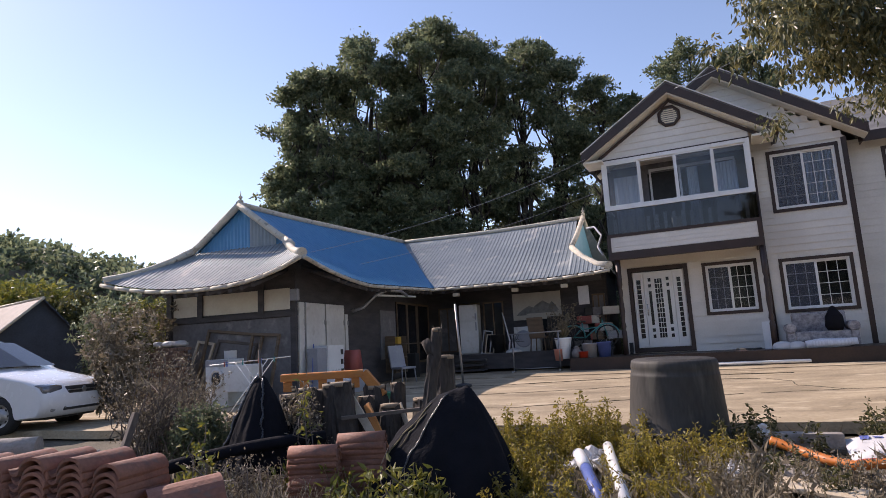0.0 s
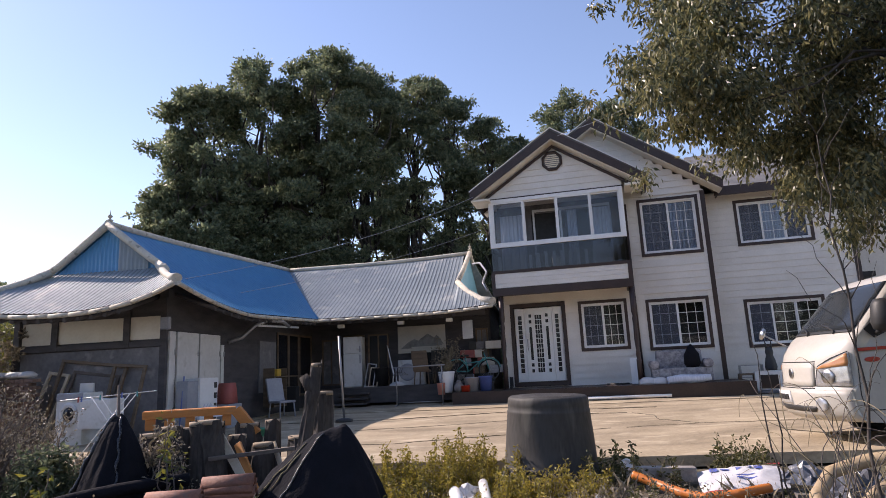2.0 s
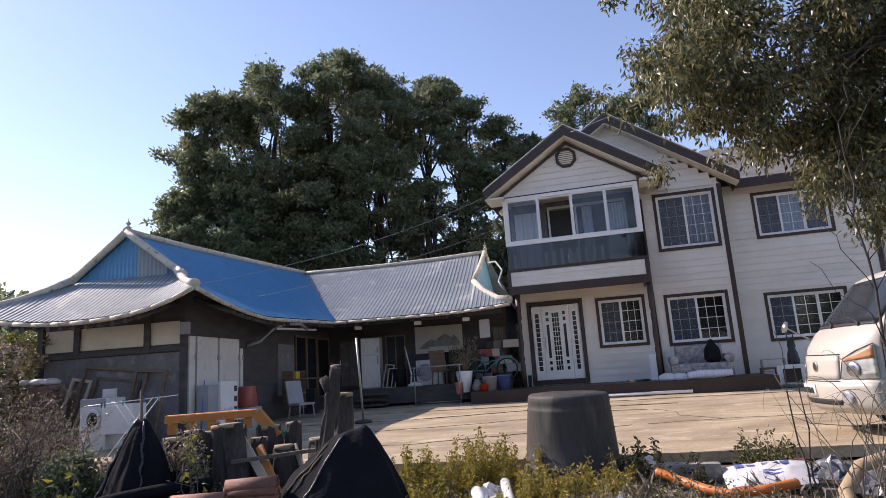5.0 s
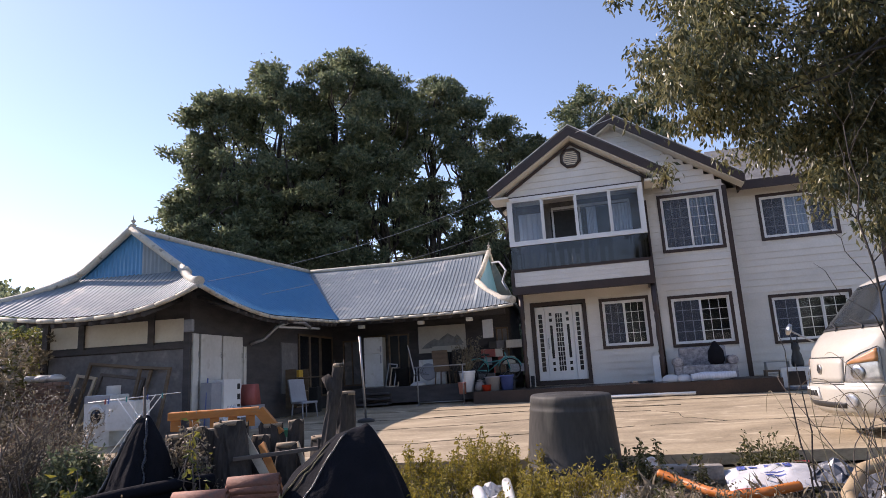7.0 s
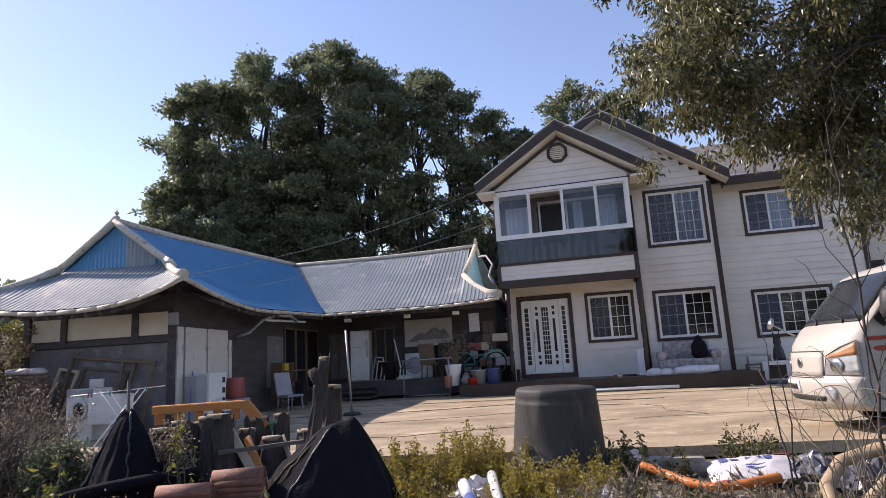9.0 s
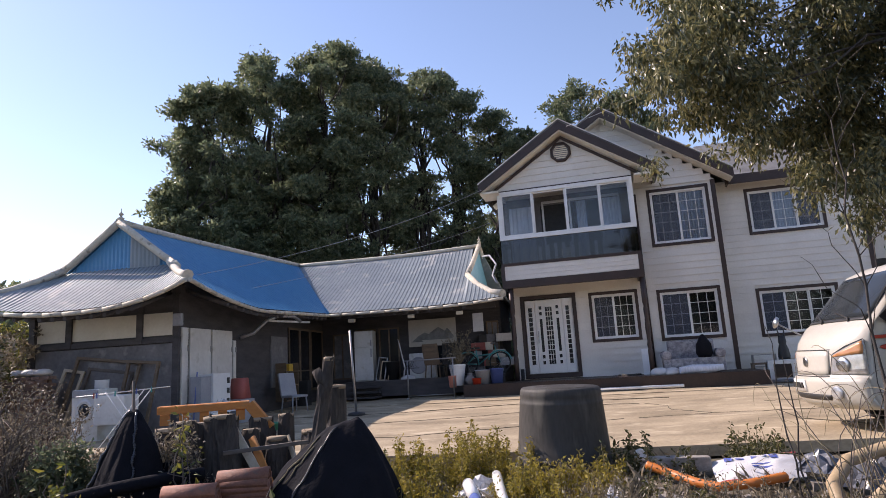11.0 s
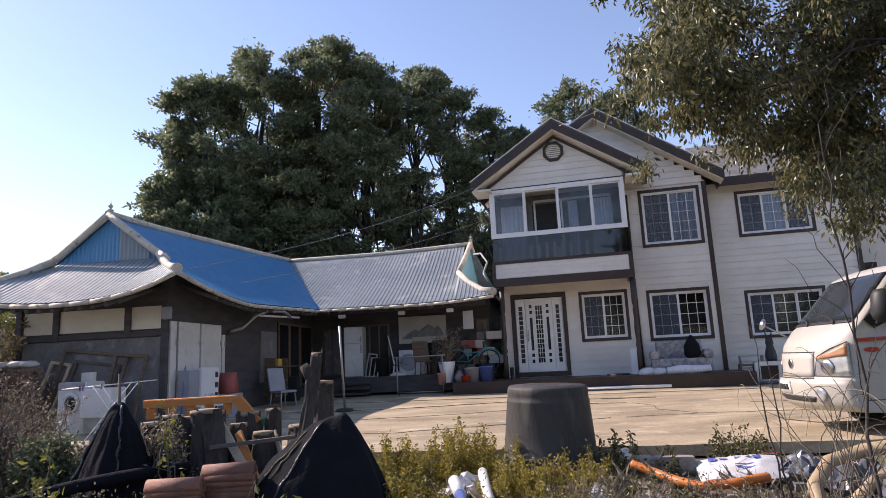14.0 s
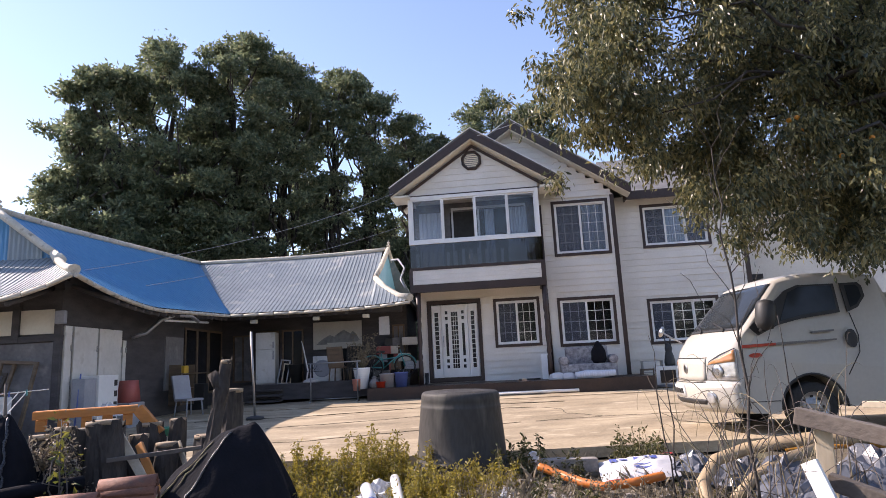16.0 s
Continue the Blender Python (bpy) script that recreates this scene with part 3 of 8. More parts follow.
    for u in (u0 + 0.18, u1 - 0.02):          # turned porch posts
        prof = [(0.07, 0.5), (0.07, 1.15), (0.05, 1.2), (0.075, 1.3), (0.05, 1.42), (0.075, 1.75), (0.055, 2.1), (0.07, 2.3), (0.05, 2.4), (0.075, 2.5), (0.075, zf - 0.15)]
        part("porch_post", lathe(bmesh.new(), prof, 12, pose(u, P + 0.06, 0)), brown, b, "turned dark brown post")


white_house()


def decks():
    d = thing("deck", "dark brown timber deck along the house front", "deck", H)
    for i in range(12):
        v = 17.75 + i * 0.155
        part("plank", boxed(-4.3, 3.7, v, v + 0.147, 0.44, 0.48), brown, d)
    part("skirt", boxed(-4.3, 3.7, 17.72, 17.75, 0.12, 0.47), brown, d, "brown skirting board")
    part("end_skirt", boxed(3.7, 3.73, 17.72, 19.6, 0.12, 0.47), brown, d)


decks()


# ---------------------------------------------------------------- old house
def sheet(name, parent, low, high, n_sag, count, mat, bow=0.12, rib=0.018, label=""):
    """Ribbed roof metal: low(s) and high(s) are the lower and upper edges, s from 0 to 1; a rib at every step."""
    bm = bmesh.new()
    prof = [(0.0, 0), (0.62, 0), (0.70, 1), (0.92, 1)]
    cols = []
    for i in range(count):
        for q, h in prof:
            s = (i + q) / count
            a, b = Vector(low(s)), Vector(high(s))
            col = []
            for k in range(n_sag + 1):
                t = k / n_sag
                p = a.lerp(b, t)
                p.z += h * rib - bow * 4 * t * (1 - t) * (b - a).length / 4
                col.append(bm.verts.new(p))
            cols.append(col)
    s = 1.0
    a, b = Vector(low(1)), Vector(high(1))
    cols.append([bm.verts.new(a.lerp(b, k / n_sag) - Vector((0, 0, bow * 4 * (k / n_sag) * (1 - k / n_sag) * (b - a).length / 4))) for k in range(n_sag + 1)])
    for c, d in zip(cols, cols[1:]):
        for k in range(n_sag):
            bm.faces.new((c[k], d[k], d[k + 1], c[k + 1]))
    return part(name, bm, mat, parent, label)


def lerp(a, b, t):
    return tuple(x + (y - x) * t for x, y in zip(a, b))


def along(pts, s):
    """The point at share s of a polyline with (key, point) stops."""
    for (k0, p0), (k1, p1) in zip(pts, pts[1:]):
        if s <= k1:
            return lerp(p0, p1, (s - k0) / (k1 - k0) if k1 > k0 else 0)
    return pts[-1][1]


U0, U1, V0, UR = -12.15, -6.84, 10.75, -9.55        # wing eaves left, right, front; ridge
VE, VR, UE = 18.27, 22.4, -1.42                     # long wing: eave, ridge, right end


def z_front(u):
    c = (u - (U0 + U1) / 2) / ((U1 - U0) / 2)
    return 2.58 + (0.48 * c ** 2.6 if c > 0 else 0.34 * c * c)


def z_side(v):
    t = (v - V0) / (VE - V0)
    return 2.66 + 0.40 * max(0, 1 - t * 2.1) ** 2 + 0.19 * max(0, t - 0.4) / 0.6


def z_long(u):
    return 2.85 + 0.13 * max(0, (u + 4.0) / 2.54) ** 2


def z_ridge1(v):
    return 4.62 + 0.06 * max(0, (16 - v) / 3.6) ** 2 + 0.053 * (v - 12.3)


def z_ridge2(u):
    return 5.13 + 0.14 * max(0, (u + 7) / 4.5) ** 2


def old_house():
    oh = thing("old_house", "old L-shaped tiled-form house under blue and pale metal roofs", "house", K)
    GL, GR, GV, GZ = -10.91, -8.25, 12.4, 3.66        # foot of the gable
    w0, w1 = -11.33, -7.79
    # roof of the short wing: skirt, east slope, west slope
    def hi_front(u):
        if u < GL:
            return lerp((U0, V0, z_front(U0)), (GL, GV, GZ), (u - U0) / (GL - U0))
        if u > GR:
            return lerp((U1, V0, z_front(U1)), (GR, GV, GZ), (u - U1) / (GR - U1))
        return (u, GV, GZ)
    fu = lambda s: U0 + (U1 - U0) * s
    roof = part("roof", bmesh.new(), pale_metal, oh)
    sheet("front_skirt", roof, lambda s: (fu(s), V0, z_front(fu(s))), lambda s: hi_front(fu(s)), 8, 46, pale_metal, 0.10, 0.015, label="pale grey-blue ribbed roof metal")
    def hi_east(v):
        if v < GV:
            return lerp((U1, V0, z_front(U1)), (GR, GV, GZ), (v - V0) / (GV - V0))
        r = min(1, (v - GV) / 0.02)
        return lerp((GR, GV, GZ), (UR, max(v, GV), z_ridge1(v)), r)
    def lo_east(v):
        if v <= VE:
            return (U1, v, z_side(v))
        return lerp((U1, VE, z_side(VE)), (UR, VR, 5.15), (v - VE) / (VR - VE))
    fv = lambda s: V0 + (VR - 0.01 - V0) * s
    sheet("east_slope", roof, lambda s: lo_east(fv(s)), lambda s: hi_east(fv(s)), 8, 56, blue_metal, 0.10, 0.008, "bright blue roof metal")
    part("west_slope", prism_quad([(U0, V0, z_front(U0)), (GL, GV, GZ), (UR, GV, z_ridge1(GV)), (UR, 26.0, 5.15), (U0, 26.0, 2.85)]), blue_metal, roof)
    # gable with blue sheets
    def sheets(a, b, mat, dv):
        bm = bmesh.new()
        n = int((b - a) / 0.05)
        zt = lambda u: GZ + (z_ridge1(GV) - GZ) * max(0.0, (u - GL) / (UR - GL) if u < UR else (GR - u) / (GR - UR))
        prev = None
        for i in range(n + 1):
            u = a + (b - a) * i / n
            q = [bm.verts.new((u, GV - dv - 0.012 * (i % 2), GZ - 0.02)), bm.verts.new((u, GV - dv - 0.012 * (i % 2), max(GZ, zt(u) - 0.05)))]
            if prev:
                bm.faces.new((prev[0], q[0], q[1], prev[1]))
            prev = q
        return bm
    gb = part("gable", sheets(GL, GR, blue_metal, 0.0), blue_metal, roof, "blue sheet gable")
    part("patch", sheets(-9.30, -8.55, pale_metal, 0.03), pale_metal, gb, "pale ribbed patch")
    # ridges, rakes, hips: rounded cream mortar
    rp = [(UR, v, z_ridge1(v) + 0.05) for v in np.linspace(GV - 0.15, VR, 12)]
    part("ridge", tube(bmesh.new(), rp, 0.075, 8), cream_mortar, roof, "cream mortar ridge")
    part("ridge", tube(bmesh.new(), [(u, VR, z_ridge2(u) + 0.05) for u in np.linspace(UR, -2.45, 12)], 0.075, 8), cream_mortar, roof)
    top = (UR, GV - 0.12, z_ridge1(GV) + 0.02)
    for g, c in ((GL, U0), (GR, U1)):
        tip = (c, V0 + 0.03, z_front(c) + 0.03)
        pts = [top] + [lerp(top, (g, GV - 0.1, GZ + 0.04), t) for t in (0.3, 0.6, 0.85)]
        part("rake", tube(bmesh.new(), pts + [(g, GV - 0.12, GZ + 0.06)], 0.085, 8), cream_mortar, roof)
        hip = [lerp((g, GV - 0.12, GZ + 0.05), tip, t) for t in (0, 0.25, 0.5, 0.75, 1)]
        hip = [(x, y, z - 0.10 * math.sin(math.pi * i / 4)) for i, (x, y, z) in enumerate(hip)]
        part("hip", tube(bmesh.new(), hip, [0.09, 0.08, 0.08, 0.085, 0.10], 8), cream_mortar, roof)
    part("hip_end", lathe(bmesh.new(), [(0.10, 0), (0.13, 0.1), (0.05, 0.22)], 10, pose(GR + 0.28, GV - 0.35, GZ - 0.20, 35, 25, 0)), cream_mortar, roof)
    finial(roof, (UR, GV - 0.05, z_ridge1(GV)), 0.62)
    finial(roof, (-2.48, VR, 5.32), 0.62)
    # long wing
    fl = lambda s: UR + (UE - UR) * s
    def lo_long(u):
        return (u, VE, z_long(u)) if u > U1 else lerp((UR, VR, 5.15), (U1, VE, z_side(VE)), (u - UR) / (U1 - UR))
    def hi_long(u):
        if u <= -2.70:
            return (u, VR, z_ridge2(u))
        r = min(1, (u + 2.70) / 0.05)
        a = lerp((-2.70, VR, z_ridge2(u)), (-2.65, 19.85, 3.86), r)
        return a if u < -2.65 else lerp((-2.65, 19.85, 3.86), (UE, VE, z_long(UE)), (u + 2.65) / (UE + 2.65))
    sheet("long_slope", roof, lambda s: lo_long(fl(s)), lambda s: hi_long(fl(s)), 8, 64, pale_metal, 0.08, 0.015, "pale grey-blue ribbed roof metal")
    part("valley", tube(bmesh.new(), [(UR, VR, 5.16), lerp((UR, VR, 5.00), (U1, VE, 2.75), 0.5), (U1, VE, 2.87)], 0.03, 6), blue_metal, roof)
    part("back_slope", prism_quad([(UR, VR, 5.15), (-2.5, VR, 5.26), (-1.5, 26.0, 2.85), (UR, 26.0, 2.85)]), pale_metal, roof)
    g2 = part("gable", prism_quad([(-2.55, VR, 5.22), (-2.62, 19.85, 3.88), (-2.45, 24.9, 3.88)]), sky_metal, roof, "pale blue sheet gable")
    part("rake", tube(bmesh.new(), [(-2.50, VR, 5.32), (-2.58, 20.8, 4.42), (-2.66, 19.85, 3.92)], 0.085, 8), cream_mortar, roof)
    part("rake", tube(bmesh.new(), [(-2.48, VR, 5.28), (-2.40, 23.6, 4.6), (-2.3, 24.9, 3.88)], 0.07, 8), cream_mortar, roof)
    part("hip", tube(bmesh.new(), [(-2.66, 19.85, 3.92), (-2.28, 19.3, 3.50), (-1.82, 18.7, 3.17), (UE, VE, 3.06)], [0.09, 0.09, 0.10, 0.12], 8), cream_mortar, roof)
    part("end_skirt", prism_quad([(-2.62, 19.85, 3.84), (-2.45, 24.9, 3.84), (UE, 26.0, 2.9), (UE, VE, z_long(UE))]), pale_metal, roof)
    # eaves: gutter in short lengths, dark boards below
    def gutter(pts, name):
        for a, b in zip(pts, pts[1:]):
            a, b = Vector(a), Vector(b)
            d = (b - a)
            part(name, tube(bmesh.new(), [a + d * 0.01, b - d * 0.01], 0.046, 6), cream_mortar, roof, "weathered cream gutter length")
    gutter([(u, V0 - 0.04, z_front(u) - 0.07) for u in np.linspace(U0, U1, 13)], "gutter")
    gutter([(U1 + 0.04, v, z_side(v) - 0.07) for v in np.linspace(V0, VE, 17)], "gutter")
    gutter([(u, VE - 0.04, z_long(u) - 0.07) for u in np.linspace(U1, UE, 13)], "gutter")
    for v in np.linspace(V0 + 1.5, VE - 0.2, 18):
        part("rafter", tube(bmesh.new(), [(U1 + 0.0, v, z_side(v) - 0.16), (w1 - 0.1, v, z_side(v) + 0.25)], 0.05, 6), dark_wood, roof)
    for u in np.linspace(U0 + 1.2, U1 - 1.2, 11):
        part("rafter", tube(bmesh.new(), [(u, V0 + 0.02, z_front(u) - 0.16), (u, 12.1, z_front(u) + 0.3)], 0.05, 6), dark_wood, roof)
    for u in np.linspace(U1 + 0.3, UE - 1.2, 12):
        part("rafter", tube(bmesh.new(), [(u, VE + 0.02, z_long(u) - 0.16), (u, 20.2, z_long(u) + 0.5)], 0.05, 6), dark_wood, roof)
    # walls of the short wing
    gz = 0.05
    fw = part("front_wall", boxed(w0, w1, 12.0, 12.15, gz, 3.1), dark_wood, oh, "dark timber wall")
    for a, b in ((w0 + 0.11, -10.45), (-10.36, -8.74), (-8.65, w1 - 0.08)):
        part("plaster_panel", boxed(a, b, 11.97, 12.0, 2.05, 2.53, bev=0.006), cream, fw, "cream plaster panel")
    part("lintel", boxed(w0 - 0.03, w1 + 0.03, 11.93, 12.0, 1.90, 2.01), dark_wood, fw)
    part("lower_panel", boxed(w0 + 0.1, w1 - 0.12, 11.98, 12.0, gz, 1.88), grey_plaster_and_shade, fw, "grey weathered plaster")
    for u in (w0, -10.415, -8.705, w1 - 0.06):
        part("post", boxed(u - 0.06, u + 0.08, 11.92, 12.0, 1.9 if -11 < u < -8 else gz, 2.9), dark_wood, fw)
    ew = part("east_wall", boxed(w1 - 0.15, w1, 12.15, 20.2, gz, 3.2), dark_wood, oh, "dark timber wall")
    part("west_wall", boxed(w0, w0 + 0.15, 12.15, 24, gz, 3.2), dark_wood, oh)
    for a, b in ((12.03, 12.25), (12.32, 13.15), (13.21, 14.10), (14.15, 14.29)):
        dr = part("shed_door", boxed(w1, w1 + 0.045, a, b, gz + 0.02, 2.20 if b < 14.2 else 1.98, bev=0.008), white_board, ew, "white board door")
        for z in (0.5, 1.7):
            part("hinge", boxed(w1 + 0.045, w1 + 0.06, b - 0.05, b - 0.01, z, z + 0.12), steel, dr)
    part("wall_panel", boxed(w1, w1 + 0.03, 16.25, 17.3, 0.75, 2.15), grey_plaster_and_shade, ew, "grey weathered panel")
    for a, b in ((17.4, 18.2), (18.2, 19.0), (19.05, 20.1)):
        fr = part("sliding_door", boxed(w1, w1 + 0.02, a, b, 0.55, 2.45), black_glass, ew, "dark glazed sliding door")
        bm = bmesh.new()
        box(bm, w1 + 0.02, w1 + 0.05, a, b, 2.39, 2.45), box(bm, w1 + 0.02, w1 + 0.05, a, b, 0.55, 0.62), box(bm, w1 + 0.021, w1 + 0.051, a, a + 0.05, 0.62, 2.39), box(bm, w1 + 0.021, w1 + 0.051, b - 0.05, b, 0.62, 2.39), box(bm, w1 + 0.021, w1 + 0.049, a + 0.05, b - 0.05, 1.15, 1.19)
        part("frame", bm, worn_wood, fr, "worn wooden frame")
    # long wing: back wall of the porch with openings
    lw = part("long_wall", boxed(w1, UE - 0.3, 20.2, 20.35, gz, 3.3), dark_wood, oh, "dark timber wall")
    for a, b, z0, z1, mt in ((-7.4, -6.75, 0.8, 2.3, grey_plaster_and_shade), (-6.6, -5.9, 0.7, 2.4, black_glass), (-5.8, -5.1, 0.7, 2.4, black_glass), (-4.35, -3.55, 0.62, 2.5, black_glass), (-2.2, -1.8, 1.0, 2.4, grey_plaster_and_shade)):
        fr = part("opening", boxed(a, b, 20.17, 20.2, z0, z1), mt, lw)
        bm = bmesh.new()
        for p, q in ((a, a + 0.05), (b - 0.05, b), ((a + b) / 2 - 0.02, (a + b) / 2 + 0.02)):
            box(bm, p, q, 20.13, 20.17, z0, z1)
        box(bm, a, b, 20.132, 20.168, z1 - 0.05, z1), box(bm, a, b, 20.132, 20.168, z0, z0 + 0.05)
        part("frame", bm, worn_wood, fr, "worn wooden frame")
    part("end_wall", boxed(UE - 0.45, UE - 0.3, 20.35, 24, gz, 3.3), dark_wood, oh)
    part("back_wall", boxed(w0, UE - 0.3, 24, 24.15, gz, 3.3), dark_wood, oh)
    part("porch_beam", boxed(-7.6, -1.75, 18.93, 19.08, 2.72, 2.90), dark_wood, oh)
    for u in (-6.3, -4.4, -2.9):
        part("eave_lamp", boxed(u, u + 0.2, VE + 0.25, VE + 0.4, 2.55, 2.66, bev=0.02), cream, oh, "small pale lamp box")
    pf = part("porch_floor", boxed(-6.6, -1.6, 18.9, 20.2, 0.66, 0.72), dark_wood, oh, "dark plank porch floor")
    part("porch_skirt", boxed(-6.6, -1.6, 18.92, 18.97, 0.25, 0.66), dark_wood, oh)
    for k in range(3):
        part("step", boxed(-6.4, -5.42, 18.45 + 0.15 * k, 18.9, 0.22 + 0.15 * k, 0.27 + 0.15 * k), dark_wood, oh)
    return oh


def prism_quad(pts, t=0.03):
    """A flat sheet with a little thickness."""
    bm = bmesh.new()
    f = bm.faces.new([bm.verts.new(p) for p in pts])
    ex = bmesh.ops.extrude_face_region(bm, geom=[f])
    bmesh.ops.translate(bm, vec=(0, 0, t), verts=[v for v in ex["geom"] if isinstance(v, bmesh.types.BMVert)])
    bmesh.ops.recalc_face_normals(bm, faces=bm.faces)
    return bm


def finial(parent, at, k):
    prof = [(0.10, 0), (0.10, 0.20), (0.13, 0.22), (0.05, 0.27), (0.035, 0.30), (0.085, 0.36), (0.09, 0.39), (0.04, 0.43), (0.018, 0.48), (0.004, 0.62)]
    part("finial", lathe(bmesh.new(), [(r * k, z * k) for r, z in prof], 12, pose(*at)), cream_mortar, parent, "cream turned finial")


old_house()


# ---------------------------------------------------------------- plants
def spot(az, d):
    """A place d metres from the standing point at a bearing in degrees."""
    return d * math.sin(radians(az)), d * math.cos(radians(az))


def leaves(rng, centres, radii, count, size, droop=0.0, shell=0.45, long=2.0, dome=0.0, stray=0.16):
    """Folded leaves strewn over clumps, thicker towards their outside. Returns vertices and faces."""
    centres, radii = np.array(centres), np.array(radii)
    w = (radii.prod(1)) ** (2 / 3)
    idx = rng.choice(len(centres), count, p=w / w.sum())
    d = rng.normal(size=(count, 3))
    up_side = rng.random(count) < dome
    d[up_side, 2] = np.abs(d[up_side, 2])
    d /= np.linalg.norm(d, axis=1)[:, None]
    r = 1 - shell * rng.random(count) ** 1.5
    r *= 1 + stray * rng.normal(size=count)
    p = centres[idx] + d * r[:, None] * radii[idx]
    ax = d * 0.6 + rng.normal(size=(count, 3)) * 0.8
    ax[:, 2] -= droop
    ax /= np.linalg.norm(ax, axis=1)[:, None]
    sd = np.cross(ax, rng.normal(size=(count, 3)))
    sd /= np.linalg.norm(sd, axis=1)[:, None]
    up = np.cross(ax, sd)
    s = (size * (0.6 + 0.8 * rng.random(count)))[:, None]
    a, tip = p, p + ax * s
    mid = p + ax * s * 0.45 + up * s * 0.06
    left, right = mid + sd * s / long * 0.5 + up * s * 0.05, mid - sd * s / long * 0.5 + up * s * 0.05
    v = np.stack([a, left, tip, right], 1).reshape(-1, 3)
    i = np.arange(count) * 4
    f = np.concatenate([np.stack([i, i + 1, i + 2], 1), np.stack([i, i + 2, i + 3], 1)])
    return v, f


def leaf_object(name, v, f, mat):
    me = bpy.data.meshes.new(name)
    me.from_pydata(v.tolist(), [], f.tolist())
    me.materials.append(mat)
    return new(name, me)


def limb(bm, rng, a, b, r0, r1, n=6, wob=0.1, sides=7):
    a, b = Vector(a), Vector(b)
    ln = (b - a).length
    pts = []
    for i in range(n + 1):
        t = i / n
        p = a.lerp(b, t) + Vector(rng.normal(size=3)) * wob * ln * 0.25 * math.sin(math.pi * t)
        p.z += 0.06 * ln * math.sin(math.pi * t)
        pts.append(p)
    tube(bm, pts, [r0 + (r1 - r0) * i / n for i in range(n + 1)], sides)
    return pts


def tree(name, label, x, y, z0, height, spread, base, seed, count, size, mat, lobes=34, lobe_r=(1.1, 2.1), trunk_r=0.32, droop=0.0, lean=(0, 0), squash=0.8, dome=0.0, inner=0.55):
    """A trunk that forks into limbs, each ending in flat pads of leaves with smaller tufts round them."""
    rng = np.random.default_rng(seed)
    t = thing(name, label, "tree", pose(x, y, z0))
    zc, hz = (height + base) / 2, (height - base) / 2
    cs, rs = [], []
    for i in range(lobes):
        th, ph = rng.random() * 2 * math.pi, math.acos(1 - 2 * rng.random())
        k = inner + (0.98 - inner) * rng.random() ** 0.5
        r = lobe_r[0] + (lobe_r[1] - lobe_r[0]) * rng.random()
        c = (math.sin(ph) * math.cos(th) * (spread - r * 0.6) * k + lean[0], math.sin(ph) * math.sin(th) * (spread - r * 0.6) * k + lean[1], zc + math.cos(ph) * (hz - r * squash * 0.8) * (0.75 + 0.25 * k))
        cs.append(c), rs.append((r, r, r * squash))
        for j in range(6):                         # smaller tufts that break the outline
            q = rng.normal(size=3) * (1, 1, 0.8)
            q *= (0.75 + 0.75 * rng.random()) / np.linalg.norm(q)
            rr = r * (0.20 + 0.28 * rng.random())
            cs.append(tuple(np.array(c) + q * r * (1.0, 1.0, squash))), rs.append((rr, rr, rr * 0.7))
    v, f = leaves(rng, cs, rs, count, size, droop, shell=0.75, dome=dome, stray=0.26)
    crown = leaf_object("crown", v, f, mat)
    crown.parent = t
    bm = bmesh.new()
    top = (lean[0] * 0.6, lean[1] * 0.6, zc + hz * 0.45)
    limb(bm, rng, (0, 0, -0.3), top, trunk_r, trunk_r * 0.3, 8, 0.08, 9)
    tagged(part("trunk", bm, bark, t), "dark rough trunk")
    for i in range(0, min(lobes, 30)):
        bm = bmesh.new()
        s = 0.25 + 0.6 * rng.random()
        limb(bm, rng, Vector((0, 0, 0)).lerp(Vector(top), s), cs[i * 7], trunk_r * 0.26, 0.03, 7, 0.14, 5)
        part("limb", bm, bark, t)
    return t


bark = material("bark", (0.080, 0.067, 0.057), (0.026, 0.022, 0.019), 7, 0.95, 1.0, stretch=(1, 1, 0.3), fine=5)
leaf_dark = leaf_material("oak_leaves", (0.105, 0.140, 0.082), (0.28, 0.30, 0.165), 0.55, 0.34)
leaf_mid = leaf_material("mixed_leaves", (0.050, 0.055, 0.018), (0.165, 0.150, 0.048), 0.35)
leaf_warm = leaf_material("autumn_leaves", (0.10, 0.12, 0.025), (0.32, 0.28, 0.05), 0.40)
leaf_persimmon = leaf_material("persimmon_leaves", (0.055, 0.072, 0.038), (0.34, 0.30, 0.13), 0.45, 0.33)
leaf_dry = leaf_material("dry_leaves", (0.15, 0.125, 0.085), (0.33, 0.28, 0.20), 0.30)
leaf_weed = leaf_material("weed_leaves", (0.19, 0.16, 0.03), (0.46, 0.36, 0.06), 0.45)
straw = material("straw", (0.30, 0.25, 0.15), (0.20, 0.16, 0.09), 8, 0.9, 0.2)


